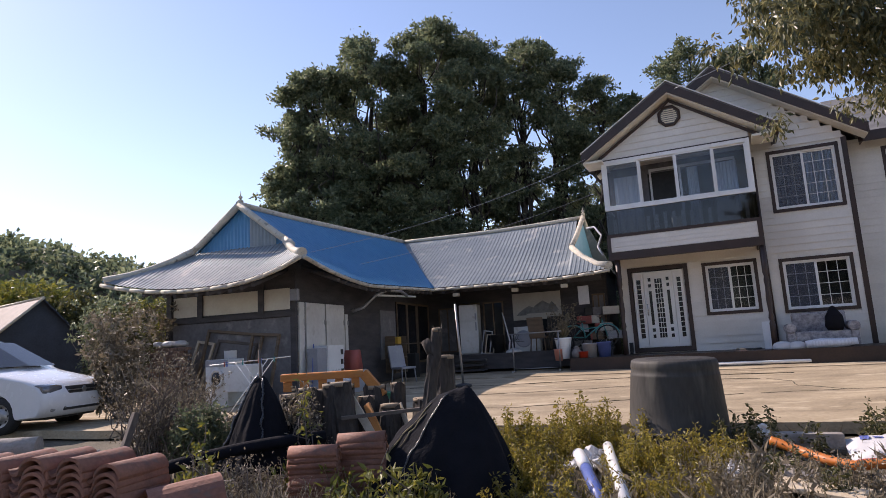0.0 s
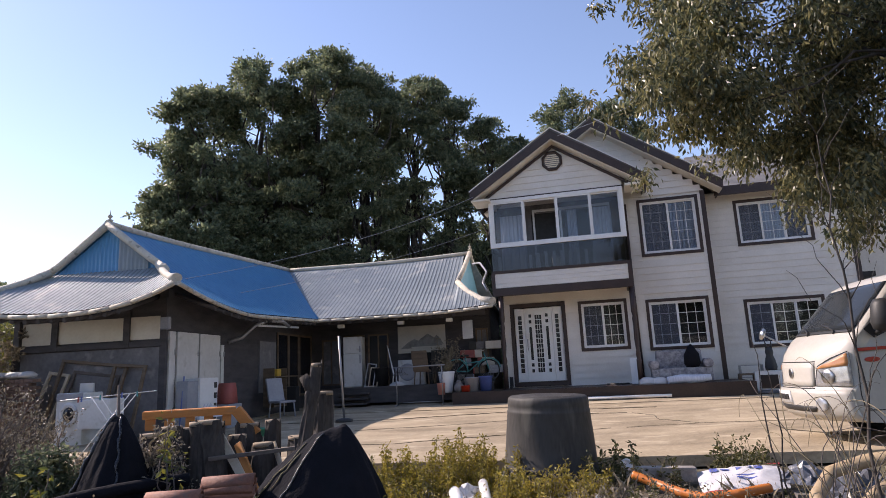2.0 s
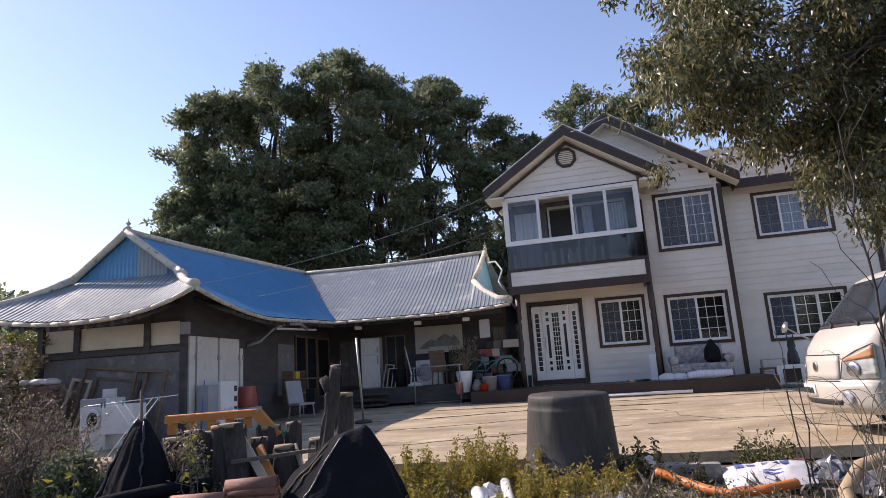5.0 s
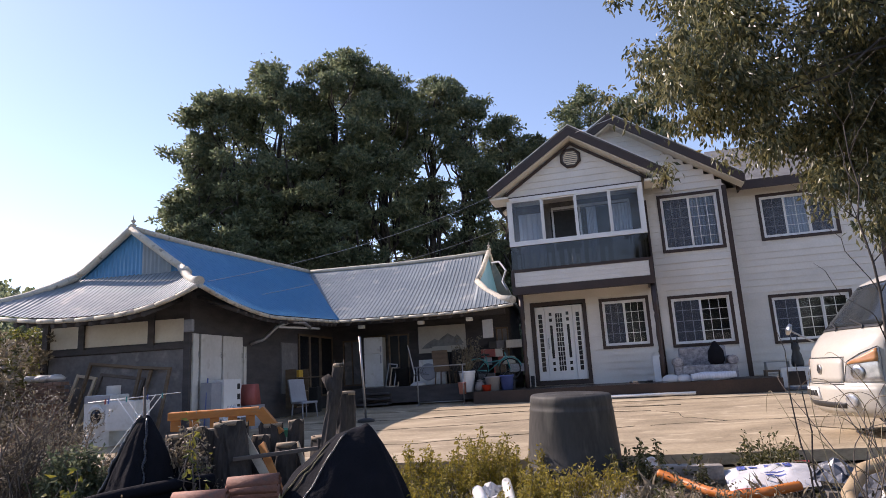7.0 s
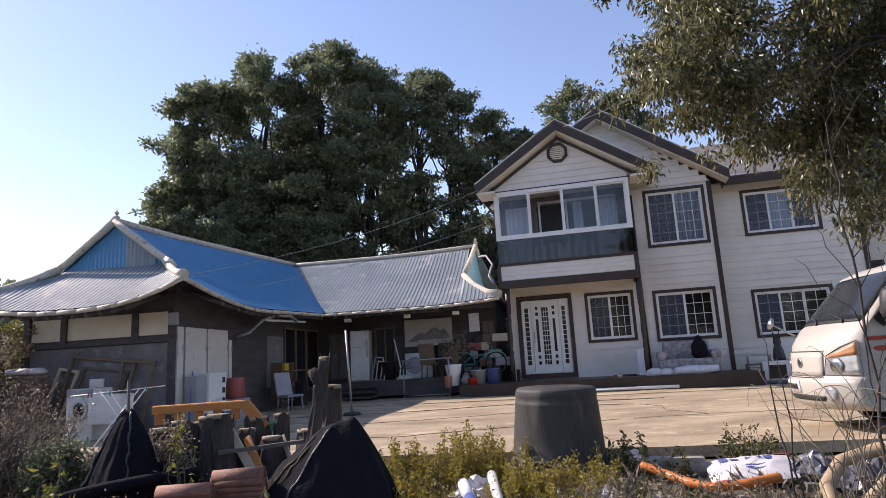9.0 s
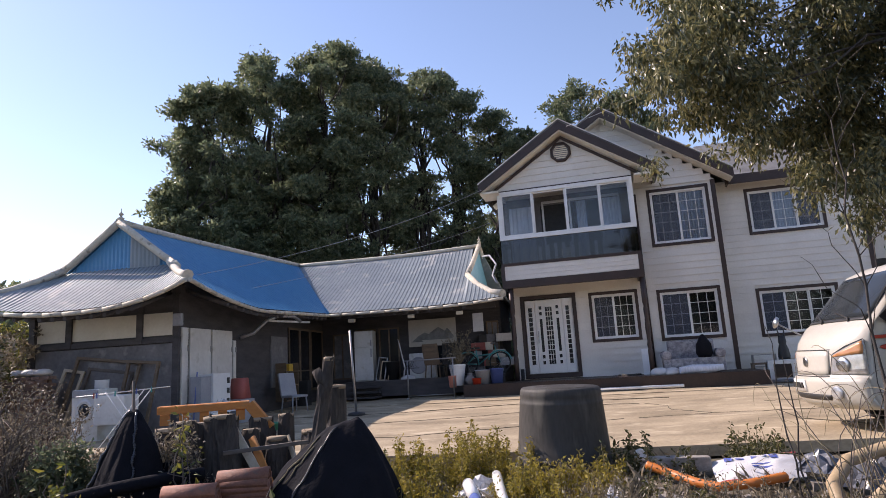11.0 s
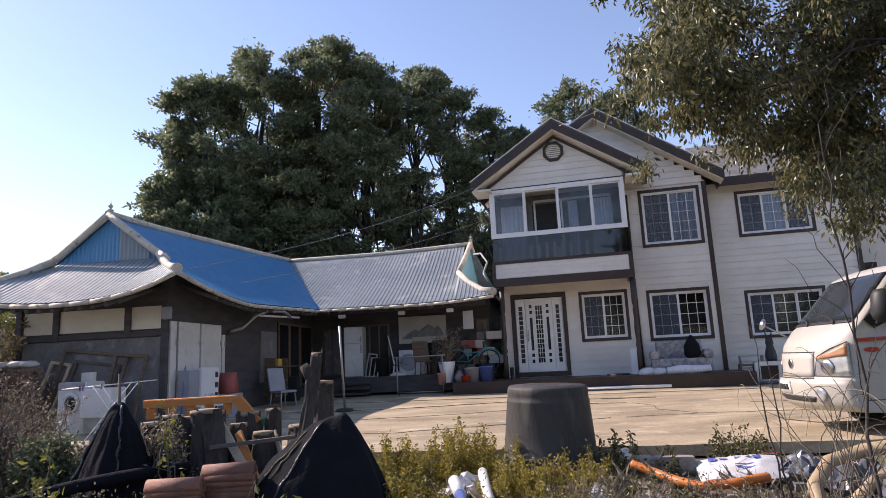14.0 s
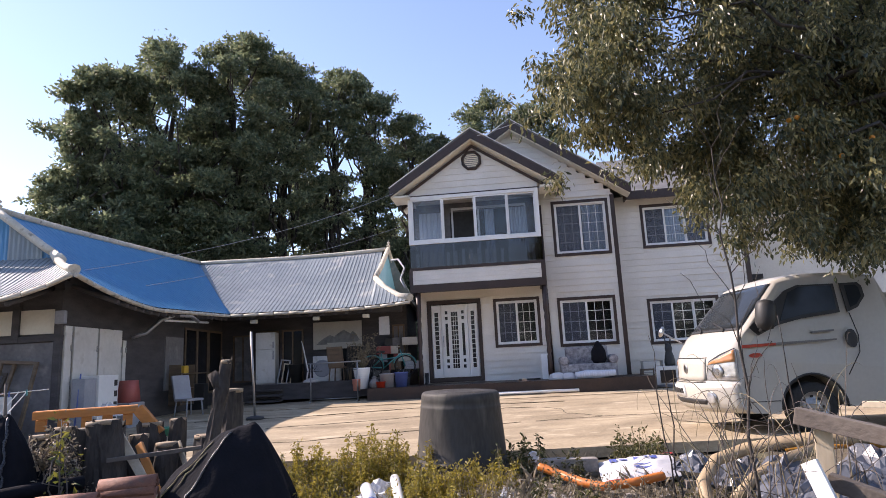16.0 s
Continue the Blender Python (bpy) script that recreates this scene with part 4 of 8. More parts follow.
def wood():
    big = "tall dark green oak on the slope behind the houses"
    spec = [  # bearing, distance, height, spread, crown base, leaves, pads
        (-20.2, 34.0, 16.9, 3.3, 4.0, 48000, 84), (-23.4, 34.5, 11.7, 1.7, 2.0, 16000, 34), (-22.4, 34.3, 14.5, 2.0, 4.0, 22000, 40), (-15.4, 34.5, 19.1, 3.7, 4.0, 52000, 90), (-10.2, 34.0, 20.2, 3.4, 4.0, 52000, 86),
        (-5.8, 35.0, 19.5, 3.3, 3.0, 46000, 78), (-1.3, 36.0, 19.5, 2.5, 2.0, 26000, 50), (2.0, 36.5, 19.4, 2.5, 2.0, 25000, 50), (6.0, 37.0, 17.3, 2.6, 1.5, 24000, 48), (8.4, 37.5, 15.7, 1.8, 1.0, 12000, 30),
        (13.6, 36.0, 17.2, 2.3, 5.0, 18000, 36), (17.8, 37.0, 17.0, 2.9, 4.0, 18000, 36),
        (-17.0, 40.0, 14.5, 5.0, 1.0, 26000, 54), (-9.0, 41.0, 16.0, 5.5, 1.0, 26000, 54), (0.5, 42.0, 14.0, 6.0, 0.5, 24000, 50), (6.0, 43.0, 11.5, 4.5, 0.5, 14000, 30), (-19.6, 37.5, 10.0, 3.6, 0.5, 22000, 44)]
    for i, (az, d, h, sp, b, n, l) in enumerate(spec):
        x, y = spot(az, d)
        tree("oak_tree", big, x, y, ground_z(x, y), h - ground_z(x, y), sp, b, 20 + i, n, 0.215, leaf_dark, l, (0.45, 0.92), 0.32, squash=0.66, dome=0.5, inner=0.48)
    rng = np.random.default_rng(8)
    cs, rs = [], []
    for k in range(70):
        az, d = -30 + 46 * rng.random(), 27.5 + 3.0 * rng.random()
        x, y = spot(az, d)
        cs.append((x, y, 0.6 + 2.2 * rng.random())), rs.append((1.3, 1.0, 1.3))
    v, f = leaves(rng, cs, rs, 22000, 0.28)
    tagged(leaf_object("underwood", v, f, leaf_dark), "dense dark undergrowth below the oaks", "bushes", kind="stuff")
    for i, (az, d, h, sp, b, m) in enumerate([(-44.0, 30, 4.7, 0.8, 0.6, leaf_warm), (-42.2, 29, 4.3, 0.7, 0.5, leaf_warm), (-40.8, 27, 3.6, 0.9, 0.4, leaf_mid), (-38.6, 34, 4.0, 1.2, 0.6, leaf_mid), (-37.0, 33, 4.4, 1.3, 0.5, leaf_dark), (-35.0, 31, 3.7, 1.2, 0.4, leaf_mid), (-46.5, 28, 3.8, 1.2, 0.4, leaf_warm)]):
        x, y = spot(az, d)
        tree("garden_tree", "slender yellow-green tree beyond the yard", x, y, ground_z(x, y), h, sp, b, 60 + i, 5200, 0.20, m, 14, (0.5, 0.9), 0.10)


wood()


def wood_behind():
    """The belt of trees across the lane, seen as the dark mirror image in the windows."""
    rng = np.random.default_rng(77)
    cs, rs = [], []
    for k in range(150):
        x, y = spot(125 + 120 * rng.random(), 24 + 4 * rng.random())
        r = 1.3 + 0.9 * rng.random()
        cs.append((x, y, 0.5 + 7.5 * rng.random())), rs.append((r, r, r))
    v, f = leaves(rng, cs, rs, 26000, 0.5)
    tagged(leaf_object("tree_belt", v, f, leaf_dark), "dark belt of trees mirrored in the windows", "trees", kind="stuff")


wood_behind()


def hill():
    """A far wooded ridge: a swelling ground form under a cover of tree crowns."""
    rng = np.random.default_rng(3)
    verts, faces = [], []
    n, m = 60, 8
    for i in range(n + 1):
        az = -80 + 62 * i / n
        top = 22.8 + 2.0 * noise.noise((i * 0.2, 0, 0))
        top -= max(0.0, az + 45) * 0.5
        for j in range(m + 1):
            x, y = spot(az, 92 + j * 6)
            verts.append((x, y, -1 + (top + 1) * math.sin(j / m * math.pi / 2)))
    for i in range(n):
        for j in range(m):
            a = i * (m + 1) + j
            faces.append((a, a + m + 1, a + m + 2, a + 1))
    h = tagged(new("hill", raw("hill", verts, faces, earth, True)), "far wooded hill", "hill", kind="structure")
    cs, rs = [], []
    for k in range(900):
        i = rng.integers(0, len(verts))
        r = 1.2 + 1.4 * rng.random()
        x, y, z = verts[i]
        cs.append((x + rng.normal() * 2, y + rng.normal() * 2, z + 0.4)), rs.append((r, r, r))
    v, f = leaves(rng, cs, rs, 70000, 0.95, long=1.4)
    tagged(leaf_object("hill_wood", v, f, leaf_dark), "dark woods covering the far hill", "woods", kind="stuff")


hill()


FRUITS = ((4.97, 5.93, 3.60), (5.05, 5.90, 3.62), (5.10, 5.93, 3.48), (5.99, 5.93, 3.40), (5.56, 5.93, 3.18), (5.87, 5.93, 2.89))


def persimmon():
    rng = np.random.default_rng(11)
    bx, by = spot(51, 9.6)
    t = thing("persimmon_tree", "large dark persimmon tree with drooping leaves and a few fruits", "tree", pose(0, 0, 0))
    cs, rs = [], []
    tips = []
    while len(tips) < 360:
        c = np.array((rng.uniform(2.2, 9.5), rng.uniform(5.9, 8.6), rng.uniform(2.0, 8.6)))
        k = 7.0 / c[1]
        u, w = c[0] * k, 1.1 + (c[2] - 1.1) * k          # seen against the plane 7 m off
        edge = np.interp(w, (2.0, 2.85, 3.4, 3.75, 4.0, 4.4, 4.7, 5.05, 5.5, 7.5), (4.8, 3.34, 2.98, 2.74, 2.50, 2.36, 2.42, 2.75, 2.60, 2.8))
        low = np.interp(u, (2.4, 3.3, 4.2, 4.6, 4.8, 5.3, 7.0), (3.9, 2.95, 2.85, 2.58, 2.10, 1.98, 1.88))
        if u < edge + 0.40 or w < low + 0.44 or (u < 4.7 and noise.noise(c * 0.75) < -0.25):
            continue
        tips.append(c)
        cs.append(tuple(c)), rs.append((0.40, 0.40, 0.30))
        for j in range(3):
            q = rng.normal(size=3) * (0.34, 0.34, 0.26)
            cs.append(tuple(c + q)), rs.append((0.20, 0.20, 0.20))
    v, f = leaves(rng, cs, rs, 240000, 0.078, droop=1.5, shell=0.9, long=2.5)
    crown = leaf_object("crown", v, f, leaf_persimmon)
    crown.parent = t
    bm = bmesh.new()
    limb(bm, rng, (bx, by, -0.3), (bx - 0.5, by + 0.2, 4.5), 0.22, 0.13, 8, 0.08, 10)
    part("trunk", bm, bark, t)
    fork = (bx - 0.4, by + 0.2, 3.2)
    for i in range(0, 360, 9):
        bm = bmesh.new()
        limb(bm, rng, Vector(fork) + Vector((0, 0, 1.4 * rng.random())), tips[i], 0.034, 0.008, 6, 0.22, 5)
        part("limb", bm, bark, t)
    for x, y, z in FRUITS:
        part("fruit", lathe(bmesh.new(), [(0.006, -0.025), (0.025, -0.015), (0.032, 0.004), (0.022, 0.025), (0.004, 0.028)], 12, pose(x, y, z)), fruit_mat, t, "ripe orange fruit")


fruit_mat = material("persimmon_fruit", (0.65, 0.22, 0.02), (0.55, 0.25, 0.03), 4, 0.4, 0.05)
persimmon()


# ---------------------------------------------------------------- vehicles
def loft(bm, profile, stations):
    """A body from a side outline (x, z): one ring for each station (y, inset, lift), each drawn in towards the middle by inset."""
    cx = sum(p[0] for p in profile) / len(profile)
    cz = sum(p[1] for p in profile) / len(profile)
    rings = []
    for y, inset, tum in stations:
        ring = []
        for x, z in profile:
            d = Vector((cx - x, cz - z))
            d = d / max(d.length, 1e-6) * inset
            hi = max(0, z - 1.1) * tum
            ring.append(bm.verts.new((x + d.x, y - math.copysign(hi, y), z + d.y)))
        rings.append(ring)
    n = len(profile)
    for a, b in zip(rings, rings[1:]):
        for i in range(n):
            bm.faces.new((a[i], a[(i + 1) % n], b[(i + 1) % n], b[i])).smooth = True
    bm.faces.new(rings[0]), bm.faces.new(rings[-1][::-1])
    bmesh.ops.recalc_face_normals(bm, faces=bm.faces)
    return bm


def wheel(parent, x, y, z, r, w, side):
    m = pose(x, y, z, 90 * side, 0, 0)
    wh = part("wheel", lathe(bmesh.new(), [(r * 0.62, -w / 2), (r * 0.93, -w / 2), (r, -w * 0.32), (r, w * 0.32), (r * 0.93, w / 2), (r * 0.62, w / 2)], 32, m, False), rubber, parent, "black tyre")
    part("rim", lathe(bmesh.new(), [(r * 0.62, 0), (r * 0.62, w / 2 - 0.005), (r * 0.56, w / 2 - 0.03), (r * 0.38, w / 2 - 0.06), (r * 0.30, w / 2 - 0.01), (0.04, w / 2 - 0.01)], 28, m), steel_rim, wh, "dull steel rim")
    bm = bmesh.new()
    for k in range(8):
        a = k * math.pi / 4
        lathe(bm, [(0.025, w / 2 - 0.055), (0.025, w / 2 - 0.043)], 8, m @ pose(r * 0.46 * math.cos(a), r * 0.46 * math.sin(a), 0))
    part("rim_hole", bm, rubber, wh)


def plate(poly, y0, y1):
    return prism(bmesh.new(), poly, y0, y1)


NOSE = ((0.28, 0.12), (0.34, 0.05), (0.42, 0.01), (0.62, -0.02), (0.67, 0.0), (0.70, 0.03), (0.95, 0.04), (1.08, 0.08), (1.18, 0.16), (1.27, 0.26), (1.345, 0.38), (1.96, 0.97), (2.03, 1.10), (2.07, 1.40))


def nose_x(y, z, half=0.86):
    """How far back the front of the truck's cab lies at a height and a distance from its middle line."""
    x = np.interp(z, [p[0] for p in NOSE], [p[1] for p in NOSE])
    bow = np.interp(z, (1.0, 1.34, 2.0), (0.33, 0.13, 0.09))
    return float(x + bow * (abs(y) / half) ** 2.6)


def nose_patch(corners, out, n=8, m=5, thick=0.012):
    """A plate that follows the cab's front. corners: (y, z) at inner low, outer low, outer high, inner high."""
    bm = bmesh.new()
    layers = []
    for o in (out, out - thick):
        g = []
        for j in range(m + 1):
            row = []
            for i in range(n + 1):
                s, t = i / n, j / m
                y = (1 - t) * ((1 - s) * corners[0][0] + s * corners[1][0]) + t * ((1 - s) * corners[3][0] + s * corners[2][0])
                z = (1 - t) * ((1 - s) * corners[0][1] + s * corners[1][1]) + t * ((1 - s) * corners[3][1] + s * corners[2][1])
                row.append(bm.verts.new((nose_x(y, z) - o, y + math.copysign(o * (abs(y) / 0.86) ** 2, y), z)))
            g.append(row)
        for j in range(m):
            for i in range(n):
                bm.faces.new((g[j][i], g[j][i + 1], g[j + 1][i + 1], g[j + 1][i])).smooth = True
        layers.append(g)
    a, b = layers
    rim = [(0, i) for i in range(n)] + [(j, n) for j in range(m)] + [(m, i) for i in range(n, 0, -1)] + [(j, 0) for j in range(m, 0, -1)]
    for (j0, i0), (j1, i1) in zip(rim, rim[1:] + rim[:1]):
        bm.faces.new((a[j0][i0], a[j1][i1], b[j1][i1], b[j0][i0]))
    bmesh.ops.recalc_face_normals(bm, faces=bm.faces)
    return bm


def truck():
    """A small cab-over truck: nose to -x, its driver's side towards the road."""
    t = thing("truck", "white small cab-over truck with dented bumper", "truck", pose(4.68, 8.30, 0.0, 0, 0, -7))
    W = 0.86
    cx, cz, cr = 1.27, 0.31, 0.42
    arch = [(cx + cr * math.cos(a), cz + cr * math.sin(a)) for a in np.linspace(math.pi, 0, 15)]
    front = [(x, z) for z, x in NOSE]
    prof = [(0.80, 0.26)] + arch + [(2.50, 0.30), (2.54, 0.75), (2.50, 1.55), (2.40, 1.98), (2.2, 2.06), (1.8, 2.08)] + front[::-1]
    bm, rings = bmesh.new(), []
    for y in (-0.86, -0.85, -0.82, -0.74, -0.62, -0.45, -0.22, 0.0, 0.22, 0.45, 0.62, 0.74, 0.82, 0.85, 0.86):
        edge = max(0.0, (abs(y) - 0.80) / 0.06) ** 2
        ring = []
        for x, z in prof:
            w = 1.0 if x < 0.6 else max(0.0, (1.6 - x) / 1.0) if z > 1.3 else max(0.0, (0.80 - x) / 0.2)
            fx = x + (nose_x(y, z) - nose_x(0, z)) * min(1, w)
            yy = y - math.copysign(max(0, z - 1.15) * 0.13 * (abs(y) / W) ** 2, y)
            if z > 1.9:
                yy *= 0.97
            k = edge * 0.035
            ring.append(bm.verts.new((fx + (k if x < 1 and not (x > 0.7 and z < 1) else 0), yy, z - (k if z > 1.9 else 0) - 0.05 * (abs(y) / W) ** 4 * (z > 2.0))))
        rings.append(ring)
    n = len(prof)
    for a, b in zip(rings, rings[1:]):
        for i in range(n):
            bm.faces.new((a[i], a[(i + 1) % n], b[(i + 1) % n], b[i])).smooth = True
    bm.faces.new(rings[0]), bm.faces.new(rings[-1][::-1])
    bmesh.ops.recalc_face_normals(bm, faces=bm.faces)
    part("cab", bm, truck_white, t, "white cab")
    # bumper, plate, intake, lamps: plates that follow the curved nose
    b = part("bumper", nose_patch(((-0.855, 0.30), (0.855, 0.30), (0.855, 0.655), (-0.855, 0.655)), 0.022, 28, 6, 0.03), truck_white, t, "white bumper")
    part("intake", nose_patch(((-0.44, 0.385), (0.44, 0.385), (0.50, 0.455), (-0.50, 0.455)), 0.026, 14, 2), black_plastic, b, "black air intake")
    part("number_plate", nose_patch(((-0.02, 0.475), (0.46, 0.475), (0.46, 0.63), (-0.02, 0.63)), 0.034, 6, 2), pvc, b, "white number plate")
    bm = bmesh.new()
    for k in range(4):
        y = 0.04 + k * 0.095
        x = nose_x(y, 0.55) - 0.037
        box(bm, x - 0.008, x + 0.004, y, y + 0.06, 0.52, 0.59)
    part("plate_bar", bm, black_plastic, b)
    for sg in (-1, 1):
        part("fog_lamp", lathe(bmesh.new(), [(0.085, 0), (0.085, 0.014), (0.065, 0.024), (0.01, 0.028)], 18, pose(nose_x(0.56, 0.48) - 0.02, sg * 0.56, 0.48, 0, -90, -sg * 24)), glass_lamp, b, "round fog lamp")
        lamp = part("headlamp", nose_patch(((sg * 0.47, 0.70), (sg * 0.845, 0.70), (sg * 0.835, 1.10), (sg * 0.52, 0.93)), 0.018, 10, 6, 0.02), glass_lamp, t, "clear headlamp")
        part("indicator", nose_patch(((sg * 0.51, 0.905), (sg * 0.82, 0.935), (sg * 0.825, 1.088), (sg * 0.545, 0.935)), 0.023, 8, 3), amber, lamp, "amber indicator")
        part("reflector", lathe(bmesh.new(), [(0.09, 0), (0.085, 0.012), (0.03, 0.004)], 18, pose(nose_x(0.64, 0.81) - 0.022, sg * 0.64, 0.81, 0, -90, -sg * 26)), steel, lamp)
        part("lamp_seal", tube(bmesh.new(), [(nose_x(y, z) - 0.012, sg * y, z) for y, z in ((0.465, 0.695), (0.50, 0.88), (0.52, 0.94), (0.66, 1.03), (0.835, 1.105))], 0.006, 5), black_plastic, lamp)
    part("grille_panel", nose_patch(((-0.44, 0.69), (0.44, 0.69), (0.46, 0.985), (-0.46, 0.985)), 0.012, 14, 4), truck_white, t, "white front panel")
    for z in (0.672, 0.995):
        part("panel_gap", tube(bmesh.new(), [(nose_x(y, z) - 0.004, y, z) for y in np.linspace(-0.47, 0.47, 13)], 0.006, 5), black_plastic, t)
    part("badge", lathe(bmesh.new(), [(0.065, 0), (0.065, 0.008), (0.05, 0.014)], 20, pose(nose_x(0.0, 0.85) - 0.014, 0.02, 0.85, 0, -90, 0)), steel, t, "oval metal badge")
    part("windscreen", nose_patch(((-0.755, 1.37), (0.755, 1.37), (0.70, 1.93), (-0.70, 1.93)), 0.010, 18, 8), cab_glass, t, "sky-reflecting windscreen")
    part("cowl", nose_patch(((-0.74, 1.335), (0.74, 1.335), (0.75, 1.37), (-0.75, 1.37)), 0.010, 18, 2), black_plastic, t, "black cowl strip")
    for y in (-0.50, 0.12):
        part("wiper", tube(bmesh.new(), [(nose_x(y, 1.33) - 0.02, y, 1.33), (nose_x(y, 1.37) - 0.045, y + 0.03, 1.37), (nose_x(y + 0.45, 1.46) - 0.03, y + 0.45, 1.46)], 0.012, 5), black_plastic, t, "black wiper")
    def side(poly, mat, name, out=0.0, label=""):
        bm = bmesh.new()
        vs = [bm.verts.new((x, -W + 0.006 - out + max(0, z - 1.15) * 0.13 + (0.03 * W if z > 1.9 else 0), z)) for x, z in poly]
        f = bm.faces.new(vs)
        ex = bmesh.ops.extrude_face_region(bm, geom=[f])
        bmesh.ops.translate(bm, vec=(0, -0.016, 0), verts=[v for v in ex["geom"] if isinstance(v, bmesh.types.BMVert)])
        bmesh.ops.recalc_face_normals(bm, faces=bm.faces)
        return part(name, bm, mat, t, label)
    side([(0.56, 1.36), (0.66, 1.25), (0.94, 1.37), (1.26, 1.44), (1.80, 1.50), (1.80, 1.885), (1.30, 1.885), (1.12, 1.82)], black_plastic, "window_surround", 0.0, "black window surround")
    side([(0.98, 1.42), (1.27, 1.485), (1.76, 1.54), (1.76, 1.86), (1.32, 1.86), (1.16, 1.79)], cab_glass, "side_window", 0.006, "dark side window")
    side([(1.90, 1.50), (2.05, 1.555), (2.18, 1.70), (2.17, 1.84), (2.12, 1.89), (1.88, 1.885)], black_plastic, "window_surround", 0.0)
    side([(1.95, 1.56), (2.04, 1.595), (2.13, 1.70), (2.12, 1.82), (2.08, 1.855), (1.94, 1.855)], cab_glass, "rear_window", 0.006)
    side([(0.42, 1.095), (1.67, 1.145), (1.67, 1.165), (0.42, 1.14)], grey_stripe, "stripe", 0.0, "grey side stripe")
    side([(0.42, 1.098), (0.86, 1.115), (0.86, 1.148), (0.42, 1.136)], red_plastic, "stripe", 0.004, "red side stripe")
    side([(0.50 + 0.085 * (1 + math.cos(a)), 1.0 + 0.03 * math.sin(a)) for a in np.linspace(0, 2 * math.pi, 14)[:-1]], red_plastic, "side_marker", 0.004, "red side marker")
    side([(1.88 + 0.085 * math.cos(a) * (0.7 if math.cos(a) > 0 else 1.1), 1.16 + 0.12 * math.sin(a)) for a in np.linspace(0, 2 * math.pi, 14)[:-1]], black_plastic, "door_handle", 0.006, "black door handle")
    side([(1.36, 1.245), (1.66, 1.26), (1.66, 1.285), (1.36, 1.272)], grey_stripe, "lettering_bar", 0.0, "faded grey lettering")
    gy = lambda z: -W - 0.002 + max(0, z - 1.15) * 0.13
    for pts in (((0.43, 1.27), (0.42, 1.0), (0.40, 0.6), (0.44, 0.34)), ((1.92, 1.50), (1.97, 1.2), (1.95, 0.98), (1.76, 0.70)), ((0.44, 0.42), (0.83, 0.42))):
        part("door_gap", tube(bmesh.new(), [(x, gy(z), z) for x, z in pts], 0.006, 5), black_plastic, t)
    mir = part("mirror", lathe(bmesh.new(), [(0.02, -0.19), (0.09, -0.17), (0.12, -0.10), (0.12, 0.12), (0.09, 0.18), (0.02, 0.20)], 14, pose(0.70, -1.02, 1.50, 0, 8, 0)), black_plastic, t, "black door mirror")
    part("mirror_arm", tube(bmesh.new(), [(0.70, -W + 0.02, 1.30), (0.68, -0.98, 1.34)], 0.03, 6), black_plastic, mir)
    rm = part("round_mirror", lathe(bmesh.new(), [(0.01, -0.02), (0.08, 0), (0.085, 0.02), (0.02, 0.05)], 16, pose(-0.02, 0.66, 1.40, 0, -70, 0)), steel, t, "round convex mirror")
    part("round_mirror_arm", tube(bmesh.new(), [(0.0, 0.66, 1.38), (nose_x(0.62, 1.2), 0.62, 1.2)], 0.012, 6), steel, rm)
    for sg in (-1, 1):
        wheel(t, cx, sg * 0.74, 0.31, 0.325, 0.20, 1 if sg < 0 else -1)
        wheel(t, 3.75, sg * 0.74, 0.31, 0.325, 0.20, 1 if sg < 0 else -1)
    part("arch_lining", tube(bmesh.new(), [(cx + (cr + 0.005) * math.cos(a), -W - 0.002, cz + (cr + 0.005) * math.sin(a)) for a in np.linspace(math.pi, 0, 15)], 0.016, 6), black_plastic, t, "black wheel arch")
    part("inner_arch", boxed(cx - 0.44, cx + 0.44, -0.60, 0.60, 0.27, 0.76), black_plastic, t)
    bm = bmesh.new()
    for a, c in ((-0.80, -0.76), (0.76, 0.80)):
        box(bm, 2.65, 5.0, a, c, 0.82, 1.18)
    box(bm, 2.65, 5.0, -0.8, 0.8, 0.74, 0.82), box(bm, 2.62, 2.66, -0.8, 0.8, 0.82, 1.75)
    part("bed", bm, truck_white, t, "white cargo bed")
    part("chassis", boxed(0.5, 4.9, -0.35, 0.35, 0.40, 0.60), black_plastic, t)


